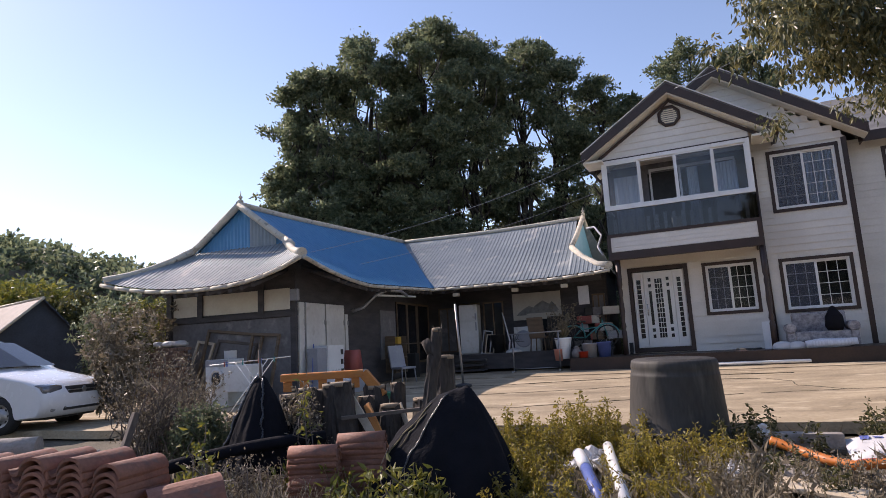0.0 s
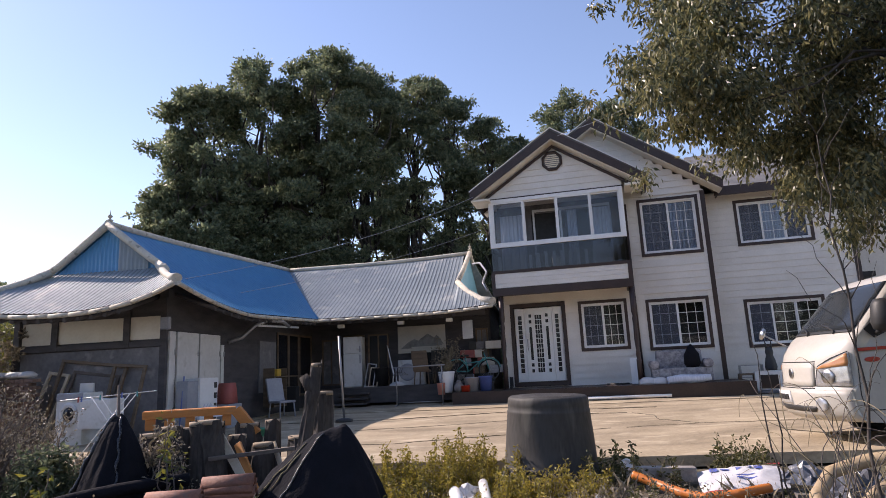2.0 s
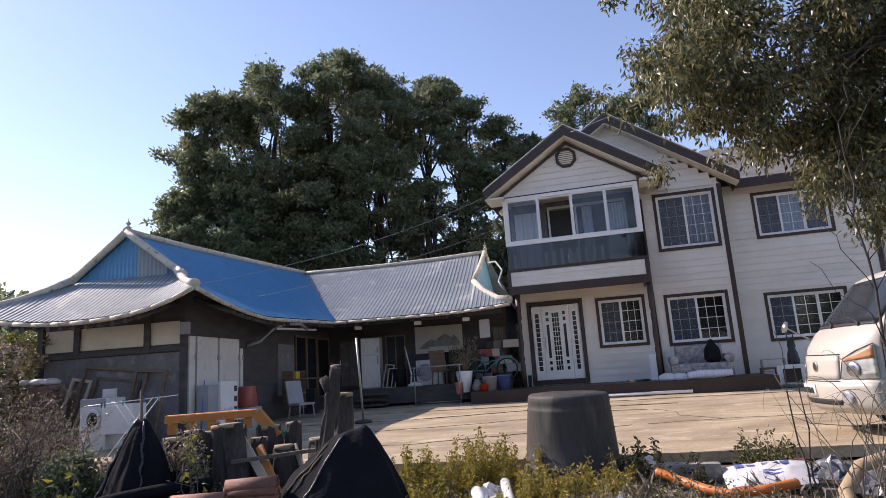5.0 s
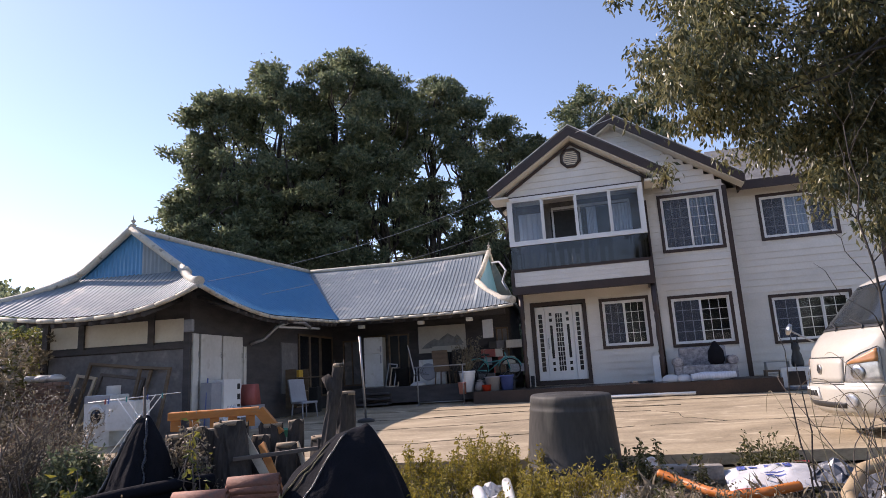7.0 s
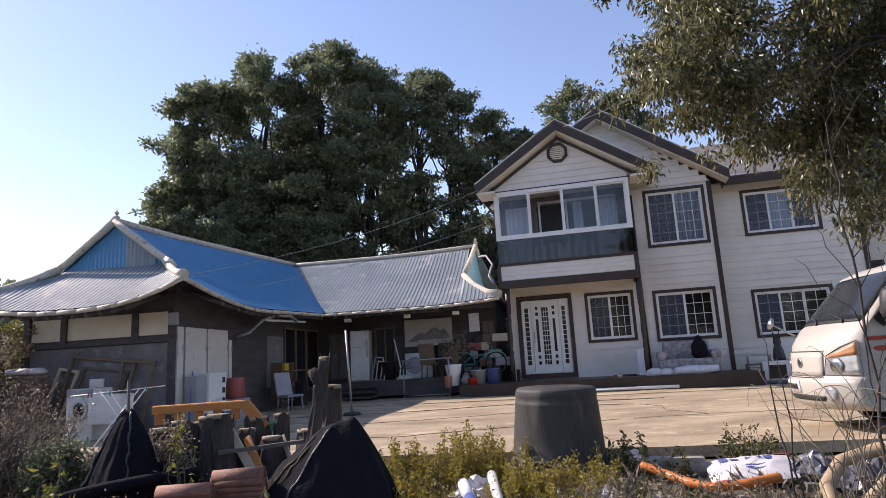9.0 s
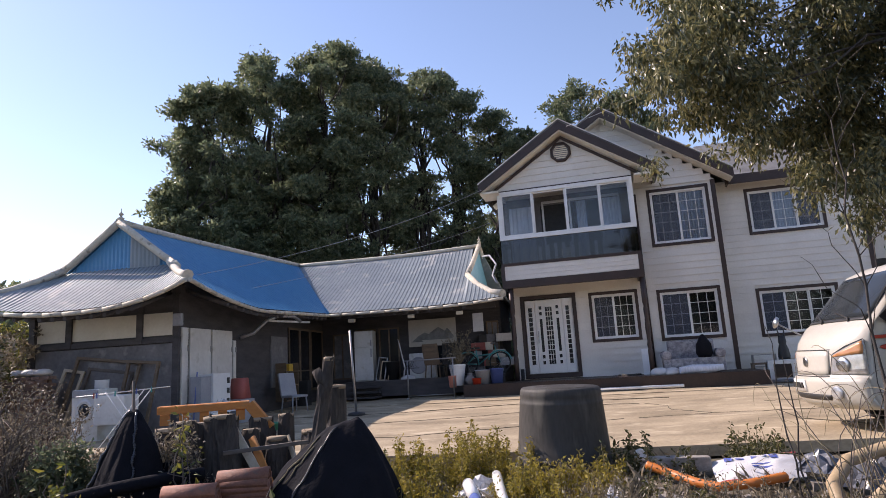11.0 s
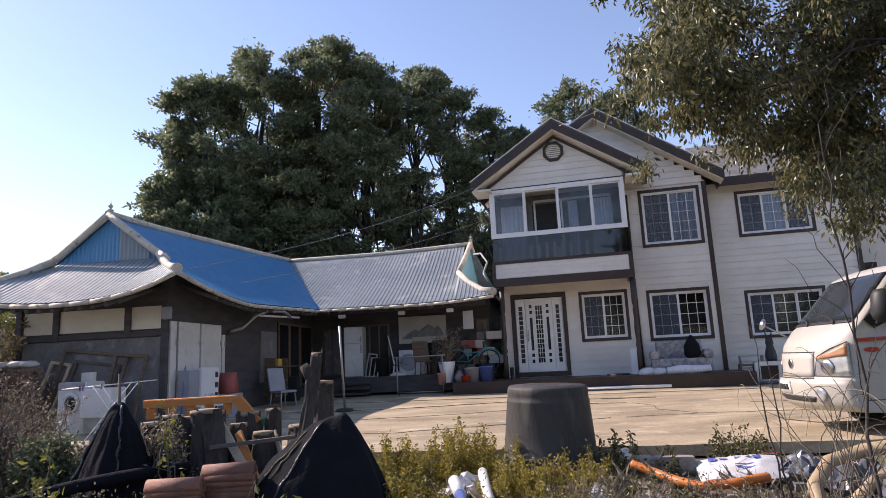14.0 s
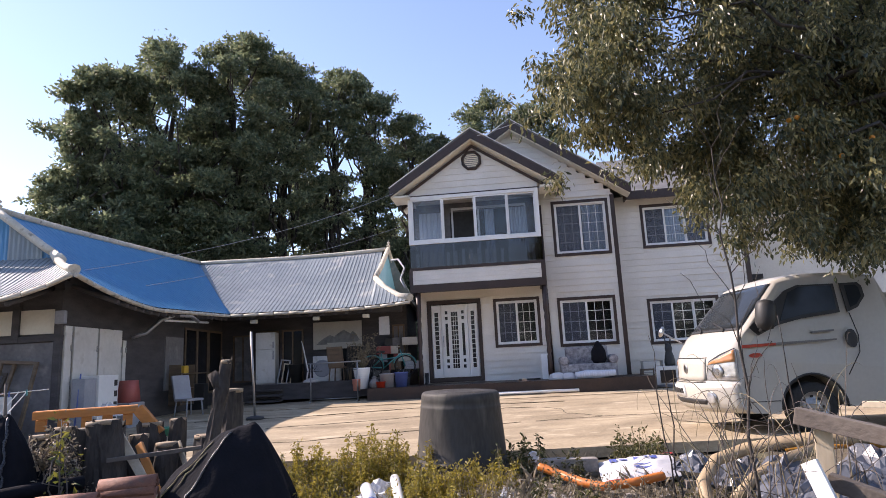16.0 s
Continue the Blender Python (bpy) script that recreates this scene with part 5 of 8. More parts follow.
def minivan():
    c = thing("minivan", "white minivan with roof rails and alloy wheels", "car", pose(-8.42, 10.14, -0.02, 0, 0, 2))
    # x runs back from the nose in -x; outline mirrored so that the nose looks to +x
    arch = lambda cx: [(cx + 0.37 * math.cos(a), 0.30 + 0.37 * math.sin(a)) for a in np.linspace(0, math.pi, 11)]
    prof = [(0.0, 0.42), (-0.08, 0.26), (-0.45, 0.22)] + arch(-0.86) + [(-1.26, 0.22), (-3.2, 0.22)] + arch(-3.6) + [(-4.3, 0.25), (-4.55, 0.5), (-4.58, 1.0), (-4.40, 1.48), (-4.0, 1.60), (-2.6, 1.63), (-2.05, 1.56), (-1.15, 1.06), (-0.95, 1.00), (-0.35, 0.86), (-0.10, 0.74), (-0.01, 0.62)]
    W = 0.86
    st = [(-W, 0.10, 0.22), (-W + 0.02, 0.04, 0.22), (-W + 0.10, 0.0, 0.2), (-0.35, -0.04, 0.1), (0.35, -0.04, 0.1), (W - 0.10, 0.0, 0.2), (W - 0.02, 0.04, 0.22), (W, 0.10, 0.22)]
    part("body", loft(bmesh.new(), prof, st), car_white, c, "white body")
    bm = bmesh.new()
    q = [bm.verts.new(k) for k in ((-1.18, -0.74, 1.075), (-1.18, 0.74, 1.075), (-1.98, 0.60, 1.545), (-1.98, -0.60, 1.545), (-1.10, 0, 1.085), (-1.93, 0, 1.56))]
    for f in ((0, 3, 5, 4), (4, 5, 2, 1)):
        bm.faces.new([q[i] for i in f])
    w = part("windscreen", bm, cab_glass, c, "dark windscreen")
    w.location = (0.03, 0, 0.045)
    sd = [(-1.45, 1.06), (-2.2, 1.50), (-4.0, 1.50), (-4.2, 1.08)]
    bm = bmesh.new()
    prism(bm, sd, -W - 0.012 + 0.045, -W + 0.05 + 0.03)
    part("side_window", bm, cab_glass, c)
    part("grille", boxed(-0.06, 0.03, -0.36, 0.36, 0.60, 0.75, bev=0.02), black_plastic, c, "dark grille with a bright bar")
    part("grille_bar", boxed(-0.05, 0.04, -0.36, 0.36, 0.668, 0.684), steel, c)
    part("badge", lathe(bmesh.new(), [(0.055, 0), (0.05, 0.01)], 16, pose(0.04, 0, 0.676, 0, 90, 0)), steel, c)
    lo = part("lower_intake", boxed(-0.03, 0.028, -0.45, 0.45, 0.34, 0.47, bev=0.015), black_plastic, c, "lower grille")
    for k in range(2):
        part("bar", boxed(0.02, 0.034, -0.44, 0.44, 0.385 + 0.035 * k, 0.397 + 0.035 * k), car_white, lo)
    for sg in (-1, 1):
        part("headlamp", loft(bmesh.new(), [(-0.03, 0.64), (-0.05, 0.76), (-0.30, 0.82), (-0.42, 0.82), (-0.36, 0.66)], [(sg * 0.62 - 0.22, 0.03, 0), (sg * 0.62 - 0.1, 0, 0), (sg * 0.62 + 0.18, 0.0, 0), (sg * 0.62 + 0.235, 0.05, 0)]), lamp_dark, c, "swept-back headlamp")
        part("fog_lamp", lathe(bmesh.new(), [(0.07, 0), (0.06, 0.02)], 14, pose(-0.03, sg * 0.66, 0.40, 0, 90, 0)), glass_lamp, c)
        wheel(c, -0.86, sg * 0.76, 0.31, 0.315, 0.19, 1 if sg < 0 else -1)
        wheel(c, -3.6, sg * 0.76, 0.31, 0.315, 0.19, 1 if sg < 0 else -1)
        part("roof_rail", tube(bmesh.new(), [(-2.2, sg * 0.62, 1.60), (-2.4, sg * 0.62, 1.68), (-4.0, sg * 0.62, 1.68), (-4.2, sg * 0.62, 1.58)], 0.02, 6), steel, c, "grey roof rail")
        part("mirror", boxed(-1.55, -1.42, sg * 0.95 - 0.09, sg * 0.95 + 0.09, 1.03, 1.17, bev=0.04), car_white, c)
        part("wiper", tube(bmesh.new(), [(-1.12, sg * 0.3, 1.11), (-1.20, sg * 0.3 - 0.4, 1.14)], 0.01, 5), black_plastic, c)
    part("underside", boxed(-4.2, -0.2, -0.6, 0.6, 0.2, 0.6), black_plastic, c)


rubber = material("tyre_rubber", (0.03, 0.03, 0.03), (0.02, 0.02, 0.02), 6, 0.85, 0.3)
steel_rim = material("dull_rim", (0.42, 0.42, 0.42), (0.30, 0.29, 0.28), 5, 0.45, 0.1, metal=0.7)
truck_white = material("truck_paint", (0.52, 0.49, 0.43), (0.455, 0.43, 0.375), 1.2, 0.36, 0.02, fine=20, coat=0.25, wear=(0.48, 0.45, 0.385))
car_white = material("car_paint", (0.74, 0.75, 0.76), (0.68, 0.69, 0.70), 1.0, 0.25, 0.0, coat=0.5)
black_plastic = material("black_plastic", (0.02, 0.02, 0.02), (0.03, 0.03, 0.03), 5, 0.55, 0.1)
cab_glass = material("vehicle_glass", (0.03, 0.035, 0.04), (0.02, 0.025, 0.03), 1, 0.10, 0.0, spec=0.22)
glass_lamp = material("lamp_glass", (0.55, 0.55, 0.54), (0.34, 0.34, 0.345), 16, 0.12, 0.1, coat=1.0, metal=0.4)
lamp_dark = material("lamp_glass_dark", (0.22, 0.23, 0.25), (0.12, 0.13, 0.14), 14, 0.12, 0.05, coat=1.0, metal=0.3)
amber = material("amber_plastic", (0.55, 0.26, 0.11), (0.48, 0.21, 0.08), 10, 0.2, 0.0, coat=0.8)
red_plastic = material("red_plastic", (0.50, 0.05, 0.02), (0.42, 0.04, 0.02), 5, 0.35, 0.0)
grey_stripe = material("grey_stripe", (0.20, 0.19, 0.18), (0.14, 0.13, 0.12), 5, 0.5, 0.0)
truck()
minivan()


def tub():
    x, y = spot(9.75, 7.45)
    t = thing("rubber_tub", "large grey-black rubber tub standing upside down", "tub", pose(x, y, -0.13, 1.5, 1.0, 0))
    prof = [(0.535, 0.0), (0.55, 0.02), (0.545, 0.06), (0.525, 0.08), (0.50, 0.35), (0.468, 0.66), (0.47, 0.675), (0.462, 0.685), (0.458, 0.73), (0.462, 0.745), (0.455, 0.785), (0.448, 0.805), (0.43, 0.818), (0.31, 0.812), (0.30, 0.822), (0.27, 0.812), (0.17, 0.810), (0.155, 0.820), (0.13, 0.810), (0.01, 0.808)]
    part("body", lathe(bmesh.new(), [(r, z * 1.10) for r, z in prof], 56), rubber_grey, t)
    for a in (60, 240):
        part("grip", tube(bmesh.new(), [(0.54 * math.cos(radians(a + q)), 0.54 * math.sin(radians(a + q)), 0.10 + r) for q, r in ((-9, 0), (-8, 0.05), (8, 0.05), (9, 0))], 0.018, 6), rubber_grey, t)


rubber_grey = material("weathered_rubber", (0.068, 0.064, 0.058), (0.042, 0.040, 0.037), 2.0, 0.62, 0.15, fine=16, stretch=(1, 1, 0.25), wear=(0.10, 0.094, 0.080), spec=0.25)
tub()


# ---------------------------------------------------------------- the strip by the road
terracotta = material("terracotta", (0.29, 0.125, 0.080), (0.17, 0.078, 0.056), 5, 0.75, 0.4, spread=0.16, wear=(0.15, 0.10, 0.08))
black_tarp = material("black_tarp", (0.008, 0.009, 0.012), (0.012, 0.012, 0.016), 8, 0.9, 0.6, fine=6, spec=0.12)
orange_wood = material("orange_painted_wood", (0.62, 0.24, 0.05), (0.48, 0.18, 0.045), 4, 0.6, 0.3, stretch=(0.3, 1, 1), wear=(0.40, 0.22, 0.10))
pale_wood = material("pale_wood", (0.62, 0.52, 0.38), (0.48, 0.39, 0.27), 4, 0.7, 0.3, stretch=(1, 1, 0.3))
grey_wood = material("grey_wood", (0.17, 0.14, 0.115), (0.09, 0.075, 0.065), 4, 0.85, 0.5, stretch=(0.3, 1, 1))
cut_wood = material("sawn_end", (0.36, 0.28, 0.19), (0.24, 0.18, 0.12), 9, 0.85, 0.4)
orange_pipe_mat = material("orange_pipe", (0.62, 0.19, 0.03), (0.50, 0.15, 0.03), 5, 0.45, 0.1, wear=(0.50, 0.17, 0.05))
yellow_pipe_mat = material("yellow_pipe", (0.70, 0.34, 0.06), (0.58, 0.27, 0.05), 5, 0.45, 0.1)
tan_hose = material("tan_hose", (0.42, 0.31, 0.18), (0.30, 0.22, 0.13), 6, 0.6, 0.2)
sack_white = material("woven_sack", (0.62, 0.61, 0.60), (0.52, 0.51, 0.52), 4, 0.6, 0.25, fine=30)
print_blue = material("print_blue", (0.08, 0.11, 0.35), (0.10, 0.13, 0.38), 9, 0.6, 0.0)
print_red = material("print_red", (0.55, 0.06, 0.05), (0.5, 0.06, 0.05), 9, 0.6, 0.0)
blue_pipe_mat = material("blue_pipe", (0.10, 0.15, 0.40), (0.08, 0.12, 0.34), 6, 0.4, 0.05)
rubble_mat = material("rubble", (0.34, 0.31, 0.28), (0.20, 0.18, 0.16), 5, 0.9, 0.5, spread=0.2)
shiny_black = material("shiny_black_plastic", (0.03, 0.032, 0.038), (0.016, 0.017, 0.02), 9, 0.28, 0.5)
film_mat = material("plastic_film", (0.13, 0.14, 0.165), (0.075, 0.08, 0.095), 3, 0.3, 0.4)


def tile_mesh():
    """One curved roof tile, 42 cm long, with a barrel and a flat pan."""
    bm = bmesh.new()
    prof = []
    for i in range(9):
        a = math.pi * (1 - i / 8)
        prof.append((0.086 * math.cos(a), 0.076 * math.sin(a)))
    prof += [(0.112, -0.012), (0.138, 0.0), (0.148, 0.014)]
    rows_ = []
    for y in (-0.205, 0.205):
        rows_.append([bm.verts.new((y, x - 0.05, z)) for x, z in prof])
    lower = []
    for y in (-0.205, 0.205):
        lower.append([bm.verts.new((y, (x - 0.05) * 0.93, z - 0.017)) for x, z in prof])
    n = len(prof)
    for i in range(n - 1):
        bm.faces.new((rows_[0][i], rows_[0][i + 1], rows_[1][i + 1], rows_[1][i])).smooth = True
        bm.faces.new((lower[0][i + 1], lower[0][i], lower[1][i], lower[1][i + 1])).smooth = True
        for k in (0, 1):
            bm.faces.new((rows_[k][i], lower[k][i], lower[k][i + 1], rows_[k][i + 1]))
    for i in (0, n - 1):
        bm.faces.new((rows_[0][i], rows_[1][i], lower[1][i], lower[0][i]))
    bmesh.ops.recalc_face_normals(bm, faces=bm.faces)
    me = bpy.data.meshes.new("tile")
    bm.to_mesh(me)
    bm.free()
    me.materials.append(terracotta)
    return me


TILE = tile_mesh()


def tile_stack(az, d, turn, count, top, seed, group="stacks of roof tiles", step=0.052, slope=0.0):
    rng = random.Random(seed)
    x, y = spot(az, d)
    t = thing("tile_stack", "stack of red-brown clay roof tiles lying on the ground", "roof tiles", pose(x, y, top - 0.09, 0, slope, turn), group)
    for k in range(count):
        ob = new("tile", TILE)
        ob.parent = t
        ob.matrix_basis = pose(rng.uniform(-0.012, 0.012), rng.uniform(-0.01, 0.01), -k * step, 0, rng.uniform(-1, 1), rng.uniform(-2, 2))
    return t


for az, d, turn, n, top, seed in ((-48.6, 4.98, 90, 17, 0.56, 10), (-46.6, 4.79, 90, 17, 0.57, 1), (-44.2, 4.60, 89, 17, 0.58, 2), (-41.7, 4.44, 88, 17, 0.585, 3), (-39.3, 4.30, 87, 17, 0.575, 4), (-36.9, 4.18, 85, 16, 0.53, 5),
                              (-47.5, 5.7, 24, 12, 0.44, 6), (-43.2, 5.6, 24, 12, 0.42, 9)):
    tile_stack(az, d, turn, n, top, seed, step=0.042, slope=1)
for az, d, turn, n, top, seed in ((-21.8, 5.55, 8, 13, 0.31, 7), (-17.7, 5.65, 8, 14, 0.37, 8)):
    tile_stack(az, d, turn, n, top, seed, "stacks of roof tiles beside the tarpaulin", 0.045)


def half_round():
    x, y = spot(-32.5, 4.05)
    bm = bmesh.new()
    rows_ = []
    for q in (-0.20, 0.20):
        rows_.append([bm.verts.new((q, r * math.cos(a), r * math.sin(a))) for r in (0.13,) for a in np.linspace(0, math.pi, 12)] + [bm.verts.new((q, 0.112 * math.cos(a), 0.112 * math.sin(a))) for a in np.linspace(math.pi, 0, 12)])
    n = len(rows_[0])
    for i in range(n):
        bm.faces.new((rows_[0][i], rows_[0][(i + 1) % n], rows_[1][(i + 1) % n], rows_[1][i]))
    for r in rows_:
        for i in range(11):
            bm.faces.new((r[i], r[i + 1], r[n - 2 - i], r[n - 1 - i]))
    bmesh.ops.recalc_face_normals(bm, faces=bm.faces)
    single("ridge_tile", bm, terracotta, "half-round red-brown ridge tile on the heap", "roof tile", pose(x, y, 0.24, 0, -5, 42))


half_round()


def log(name, az, d, z0, z1, r, lean=(0, 0), seed=0, label="dark rough-barked upright log", knob=False, group="upright logs"):
    rng = np.random.default_rng(seed + 100)
    x, y = spot(az, d)
    bm = bmesh.new()
    n, rings, sides = 9, [], 14
    ph = rng.random(sides) * 6
    for i in range(n + 1):
        t = i / n
        c = Vector((lean[0] * t, lean[1] * t, (z1 - z0) * t))
        ring = []
        for j in range(sides):
            a = 2 * math.pi * j / sides
            q = r * (1.12 - 0.2 * t) * (1 + 0.10 * math.sin(ph[j] + 2 * t) + 0.07 * rng.normal() * 0.6)
            if knob and i == n - 2:
                q *= 1.25
            ring.append(bm.verts.new(c + Vector((q * math.cos(a), q * math.sin(a), 0.02 * rng.normal()))))
        rings.append(ring)
    for a, b in zip(rings, rings[1:]):
        for j in range(sides):
            bm.faces.new((a[j], a[(j + 1) % sides], b[(j + 1) % sides], b[j]))
    t = thing(name, label, "log", pose(x, y, z0), group)
    part("bark", bm, bark, t)
    end = lathe(bmesh.new(), [(r * 0.90, -0.03), (r * 0.90, 0.012), (r * 0.5, 0.016), (r * 0.08, 0.010)], sides, pose(lean[0], lean[1], z1 - z0))
    part("sawn_end", end, cut_wood, t, "pale sawn end")
    if knob:
        part("stub", tube(bmesh.new(), [(lean[0] * 0.8, lean[1] * 0.8, (z1 - z0) * 0.8), (lean[0] * 0.8 - 0.10, 0, (z1 - z0) * 0.92)], [0.07, 0.05], 8), bark, t)


for i, (az, d, z1, r, lx) in enumerate(((-24.0, 7.3, 0.60, 0.11, 0), (-22.6, 7.25, 0.66, 0.12, 0.02), (-21.3, 7.3, 0.63, 0.11, 0), (-20.2, 7.2, 0.69, 0.13, 0.0), (-18.6, 7.15, 0.70, 0.14, -0.14), (-25.4, 7.5, 0.50, 0.10, 0), (-19.4, 7.5, 0.66, 0.12, 0.03), (-17.4, 7.6, 0.50, 0.11, 0.02), (-15.2, 7.3, 0.42, 0.12, 0.0))):
    log("log", az, d, -0.25, z1, r, (lx, 0.02), i)
log("log", -16.2, 7.9, -0.2, 0.60, 0.15, (-0.03, 0), 11, "cut log with a pale sawn end")
log("log", -14.5, 7.9, -0.2, 0.62, 0.10, (0.02, 0), 12, "cut log with a pale sawn end")
log("log", -12.5, 7.05, -0.2, 1.24, 0.065, (0.24, 0.0), 13, "tall gnarled log standing among stumps", True)
log("log", -10.4, 7.3, -0.2, 0.93, 0.12, (0.05, 0), 14, "grey weathered stump with a split top")
log("log", -12.0, 7.5, -0.2, 0.45, 0.16, (0.0, 0), 15, "broad low stump between taller logs")


def pallet():
    x, y = spot(-21.0, 7.95)
    t = thing("orange_pallet", "orange-painted wooden pallet propped on the logs", "pallet", pose(x, y, 0.80, 0, 0, 18))
    part("board", boxed(-0.50, 0.50, -0.03, 0.09, -0.02, 0.012, bev=0.004), orange_wood, t)
    part("front_rail", boxed(-0.50, 0.50, -0.055, -0.032, -0.075, 0.006, bev=0.004), orange_wood, t)
    for u in (-0.42, -0.22, 0.0, 0.2, 0.40):
        part("block", boxed(u - 0.05, u + 0.05, -0.03, 0.07, -0.20, -0.078, bev=0.006), orange_wood, t)
    for k in range(4):
        part("board", boxed(-0.50, 0.50, 0.12 + 0.16 * k, 0.22 + 0.16 * k, -0.022 - 0.02 * k, 0.01 - 0.02 * k, bev=0.004), orange_wood, t)
    part("end_rail", boxed(-0.36, 0.02, -0.04, 0.04, -0.06, 0.06, m=pose(0.72, -0.1, -0.30, 0, 50, -20), bev=0.005), orange_wood, t)


pallet()


def plank(name, a, b, w, th, mat, label, roll=0, category="plank"):
    """A board from a to b."""
    a, b = Vector(a), Vector(b)
    m = Matrix.Translation((a + b) / 2) @ (b - a).to_track_quat("X", "Z").to_matrix().to_4x4() @ pose(0, 0, 0, roll)
    ln = (b - a).length / 2
    return single(name, boxed(-ln, ln, -w / 2, w / 2, -th / 2, th / 2, bev=min(0.006, th / 4)), mat, label, category, m)


def sp(az, d, z):
    return (*spot(az, d), z)


plank("plank", sp(-19.0, 7.35, 0.62), sp(-16.2, 6.9, 0.02), 0.09, 0.03, pale_wood, "pale sawn plank leaning on logs", 60)
plank("plank", sp(-17.2, 7.2, 0.45), sp(-15.3, 6.75, -0.1), 0.08, 0.035, orange_wood, "orange-painted plank leaning down", 60)
plank("plank", sp(-14.3, 7.4, 0.42), sp(-13.5, 7.2, 0.12), 0.06, 0.02, pale_wood, "short pale board between logs", 70)
plank("plank", sp(-24.9, 7.0, 0.52), sp(-24.2, 7.0, 0.30), 0.08, 0.03, pale_wood, "short pale board beside logs", 70)
plank("dark_bar", sp(-19.5, 7.0, 0.34), sp(-12.5, 7.0, 0.38), 0.04, 0.04, grey_wood, "dark bar across the logs", 0, "bar")


def tarp(name, az, d, z0, height, rx, ry, seed, label, ridge=0.0, lean=0.0, mat=None, lines=()):
    """A sheet thrown over a heap, with folds running down from its top."""
    rng = np.random.default_rng(seed)
    x, y = spot(az, d)
    bm = bmesh.new()
    n, m = 96, 30
    ph = rng.random(4) * 6
    rings = []
    for j in range(m + 1):
        t = j / m
        ring = []
        for i in range(n):
            a = 2 * math.pi * i / n
            fold = 1 + t * (0.07 * math.sin(5 * a + ph[0]) + 0.05 * math.sin(9 * a + ph[1]) + 0.035 * math.sin(17 * a + ph[2]))
            rad = (t ** 0.86) * fold
            px = rx * rad * math.cos(a) + lean * (1 - t) + ridge * (1 - t) * math.copysign(abs(math.cos(a)) ** 0.5, math.cos(a))
            py = ry * rad * math.sin(a)
            pz = height * (1 - t ** 1.18) + 0.05 * noise.noise((px * 4, py * 4, seed)) + 0.025 * noise.noise((px * 11, py * 11, seed)) + 0.03 * t * abs(noise.noise((a * 6, t * 3, seed))) - 0.02 * t
            ring.append(bm.verts.new((px, py, pz)))
        rings.append(ring)
    for a, b in zip(rings, rings[1:]):
        for i in range(n):
            bm.faces.new((a[i], b[i], b[(i + 1) % n], a[(i + 1) % n])).smooth = True
    drawn = []
    for piece, turn, j0, j1, width, look_mat, text in lines:      # cords and shiny creases that lie on the sheet
        pts = []
        for j in range(j0, j1):
            co = rings[j][int(n * (turn + 1.2 * math.sin(j)) / 360) % n].co
            pts.append(co + Vector((co.x, co.y, 0.25)).normalized() * 0.008)
        drawn.append((piece, tube(bmesh.new(), pts, [width * (0.6 + 0.8 * rng.random()) for _ in pts], 6), look_mat, text))
    bmesh.ops.remove_doubles(bm, verts=bm.verts, dist=1e-4)
    sheet_ob = single(name, bm, mat or black_tarp, label, "tarpaulin", pose(x, y, z0))
    for piece, mesh, look_mat, text in drawn:
        part(piece, mesh, look_mat, sheet_ob, text)
    return sheet_ob


tarp("tarpaulin", -12.3, 5.75, -0.42, 1.09, 0.90, 0.66, 5, "black tarpaulin thrown over a heap", 0.06, 0.36, lines=(("cord", 216, 5, 24, 0.006, straw, "pale twisted cord"), ("cord", 226, 7, 15, 0.005, straw, "pale twisted cord"), ("crease", 250, 3, 26, 0.010, shiny_black, "shiny crease")))
tarp("tarpaulin", -26.4, 7.0, -0.05, 0.90, 0.42, 0.45, 6, "black plastic sheet draped over a stake", 0.0, 0.04, lines=(("crease", 214, 2, 29, 0.020, shiny_black, "shiny crumpled hem"), ("crease", 300, 3, 27, 0.012, shiny_black, "shiny crease")))
tarp("tarpaulin", -24.2, 7.05, -0.25, 0.60, 0.55, 0.5, 7, "black plastic sheet lying over the heap", 0.2, 0.0)
single("stake", tube(bmesh.new(), [sp(-26.2, 7.0, 0.5), sp(-26.4, 7.0, 1.12)], [0.02, 0.012], 6), grey_wood, "thin wooden stake through the tarpaulin", "stake")


def strand(az0, d0, z0, az1, d1, z1, bow, n=9):
    a, b = Vector(sp(az0, d0, z0)), Vector(sp(az1, d1, z1))
    return [a.lerp(b, i / n) + Vector((0, 0, bow * math.sin(math.pi * i / n))) for i in range(n + 1)]


# A tube stands in for the flat dark kerb beam.
single("dark_kerb_tube", tube(bmesh.new(), strand(-36, 6.4, 0.05, -21, 6.6, 0.22, 0.05), 0.06, 10), black_tarp, "thick black tube in place of a flat dark kerb beam", "pipe")
# A plain tube stands in for grey half tiles here.
single("grey_pipe", tube(bmesh.new(), strand(-47, 5.9, 0.48, -42.6, 5.7, 0.47, 0.0, 3), 0.085, 14), rubble_mat, "grey tube in place of half-round tiles on the stacks", "pipe")
single("grey_pipe", tube(bmesh.new(), strand(-41.5, 6.4, 0.25, -38.5, 6.4, 0.27, 0.0, 3), 0.06, 12), rubble_mat, "grey cement pipe on the ground", "pipe")
single("white_pipe", tube(bmesh.new(), [sp(3.75, 6.55, -0.02), sp(4.75, 5.0, -0.18)], 0.048, 14), pvc, "white plastic drain pipe in the weeds", "pipe")
bp = single("blue_pipe", tube(bmesh.new(), [sp(1.35, 6.1, -0.04), sp(3.0, 4.9, -0.2)], 0.05, 14), blue_pipe_mat, "blue pipe with a white sleeve", "pipe")
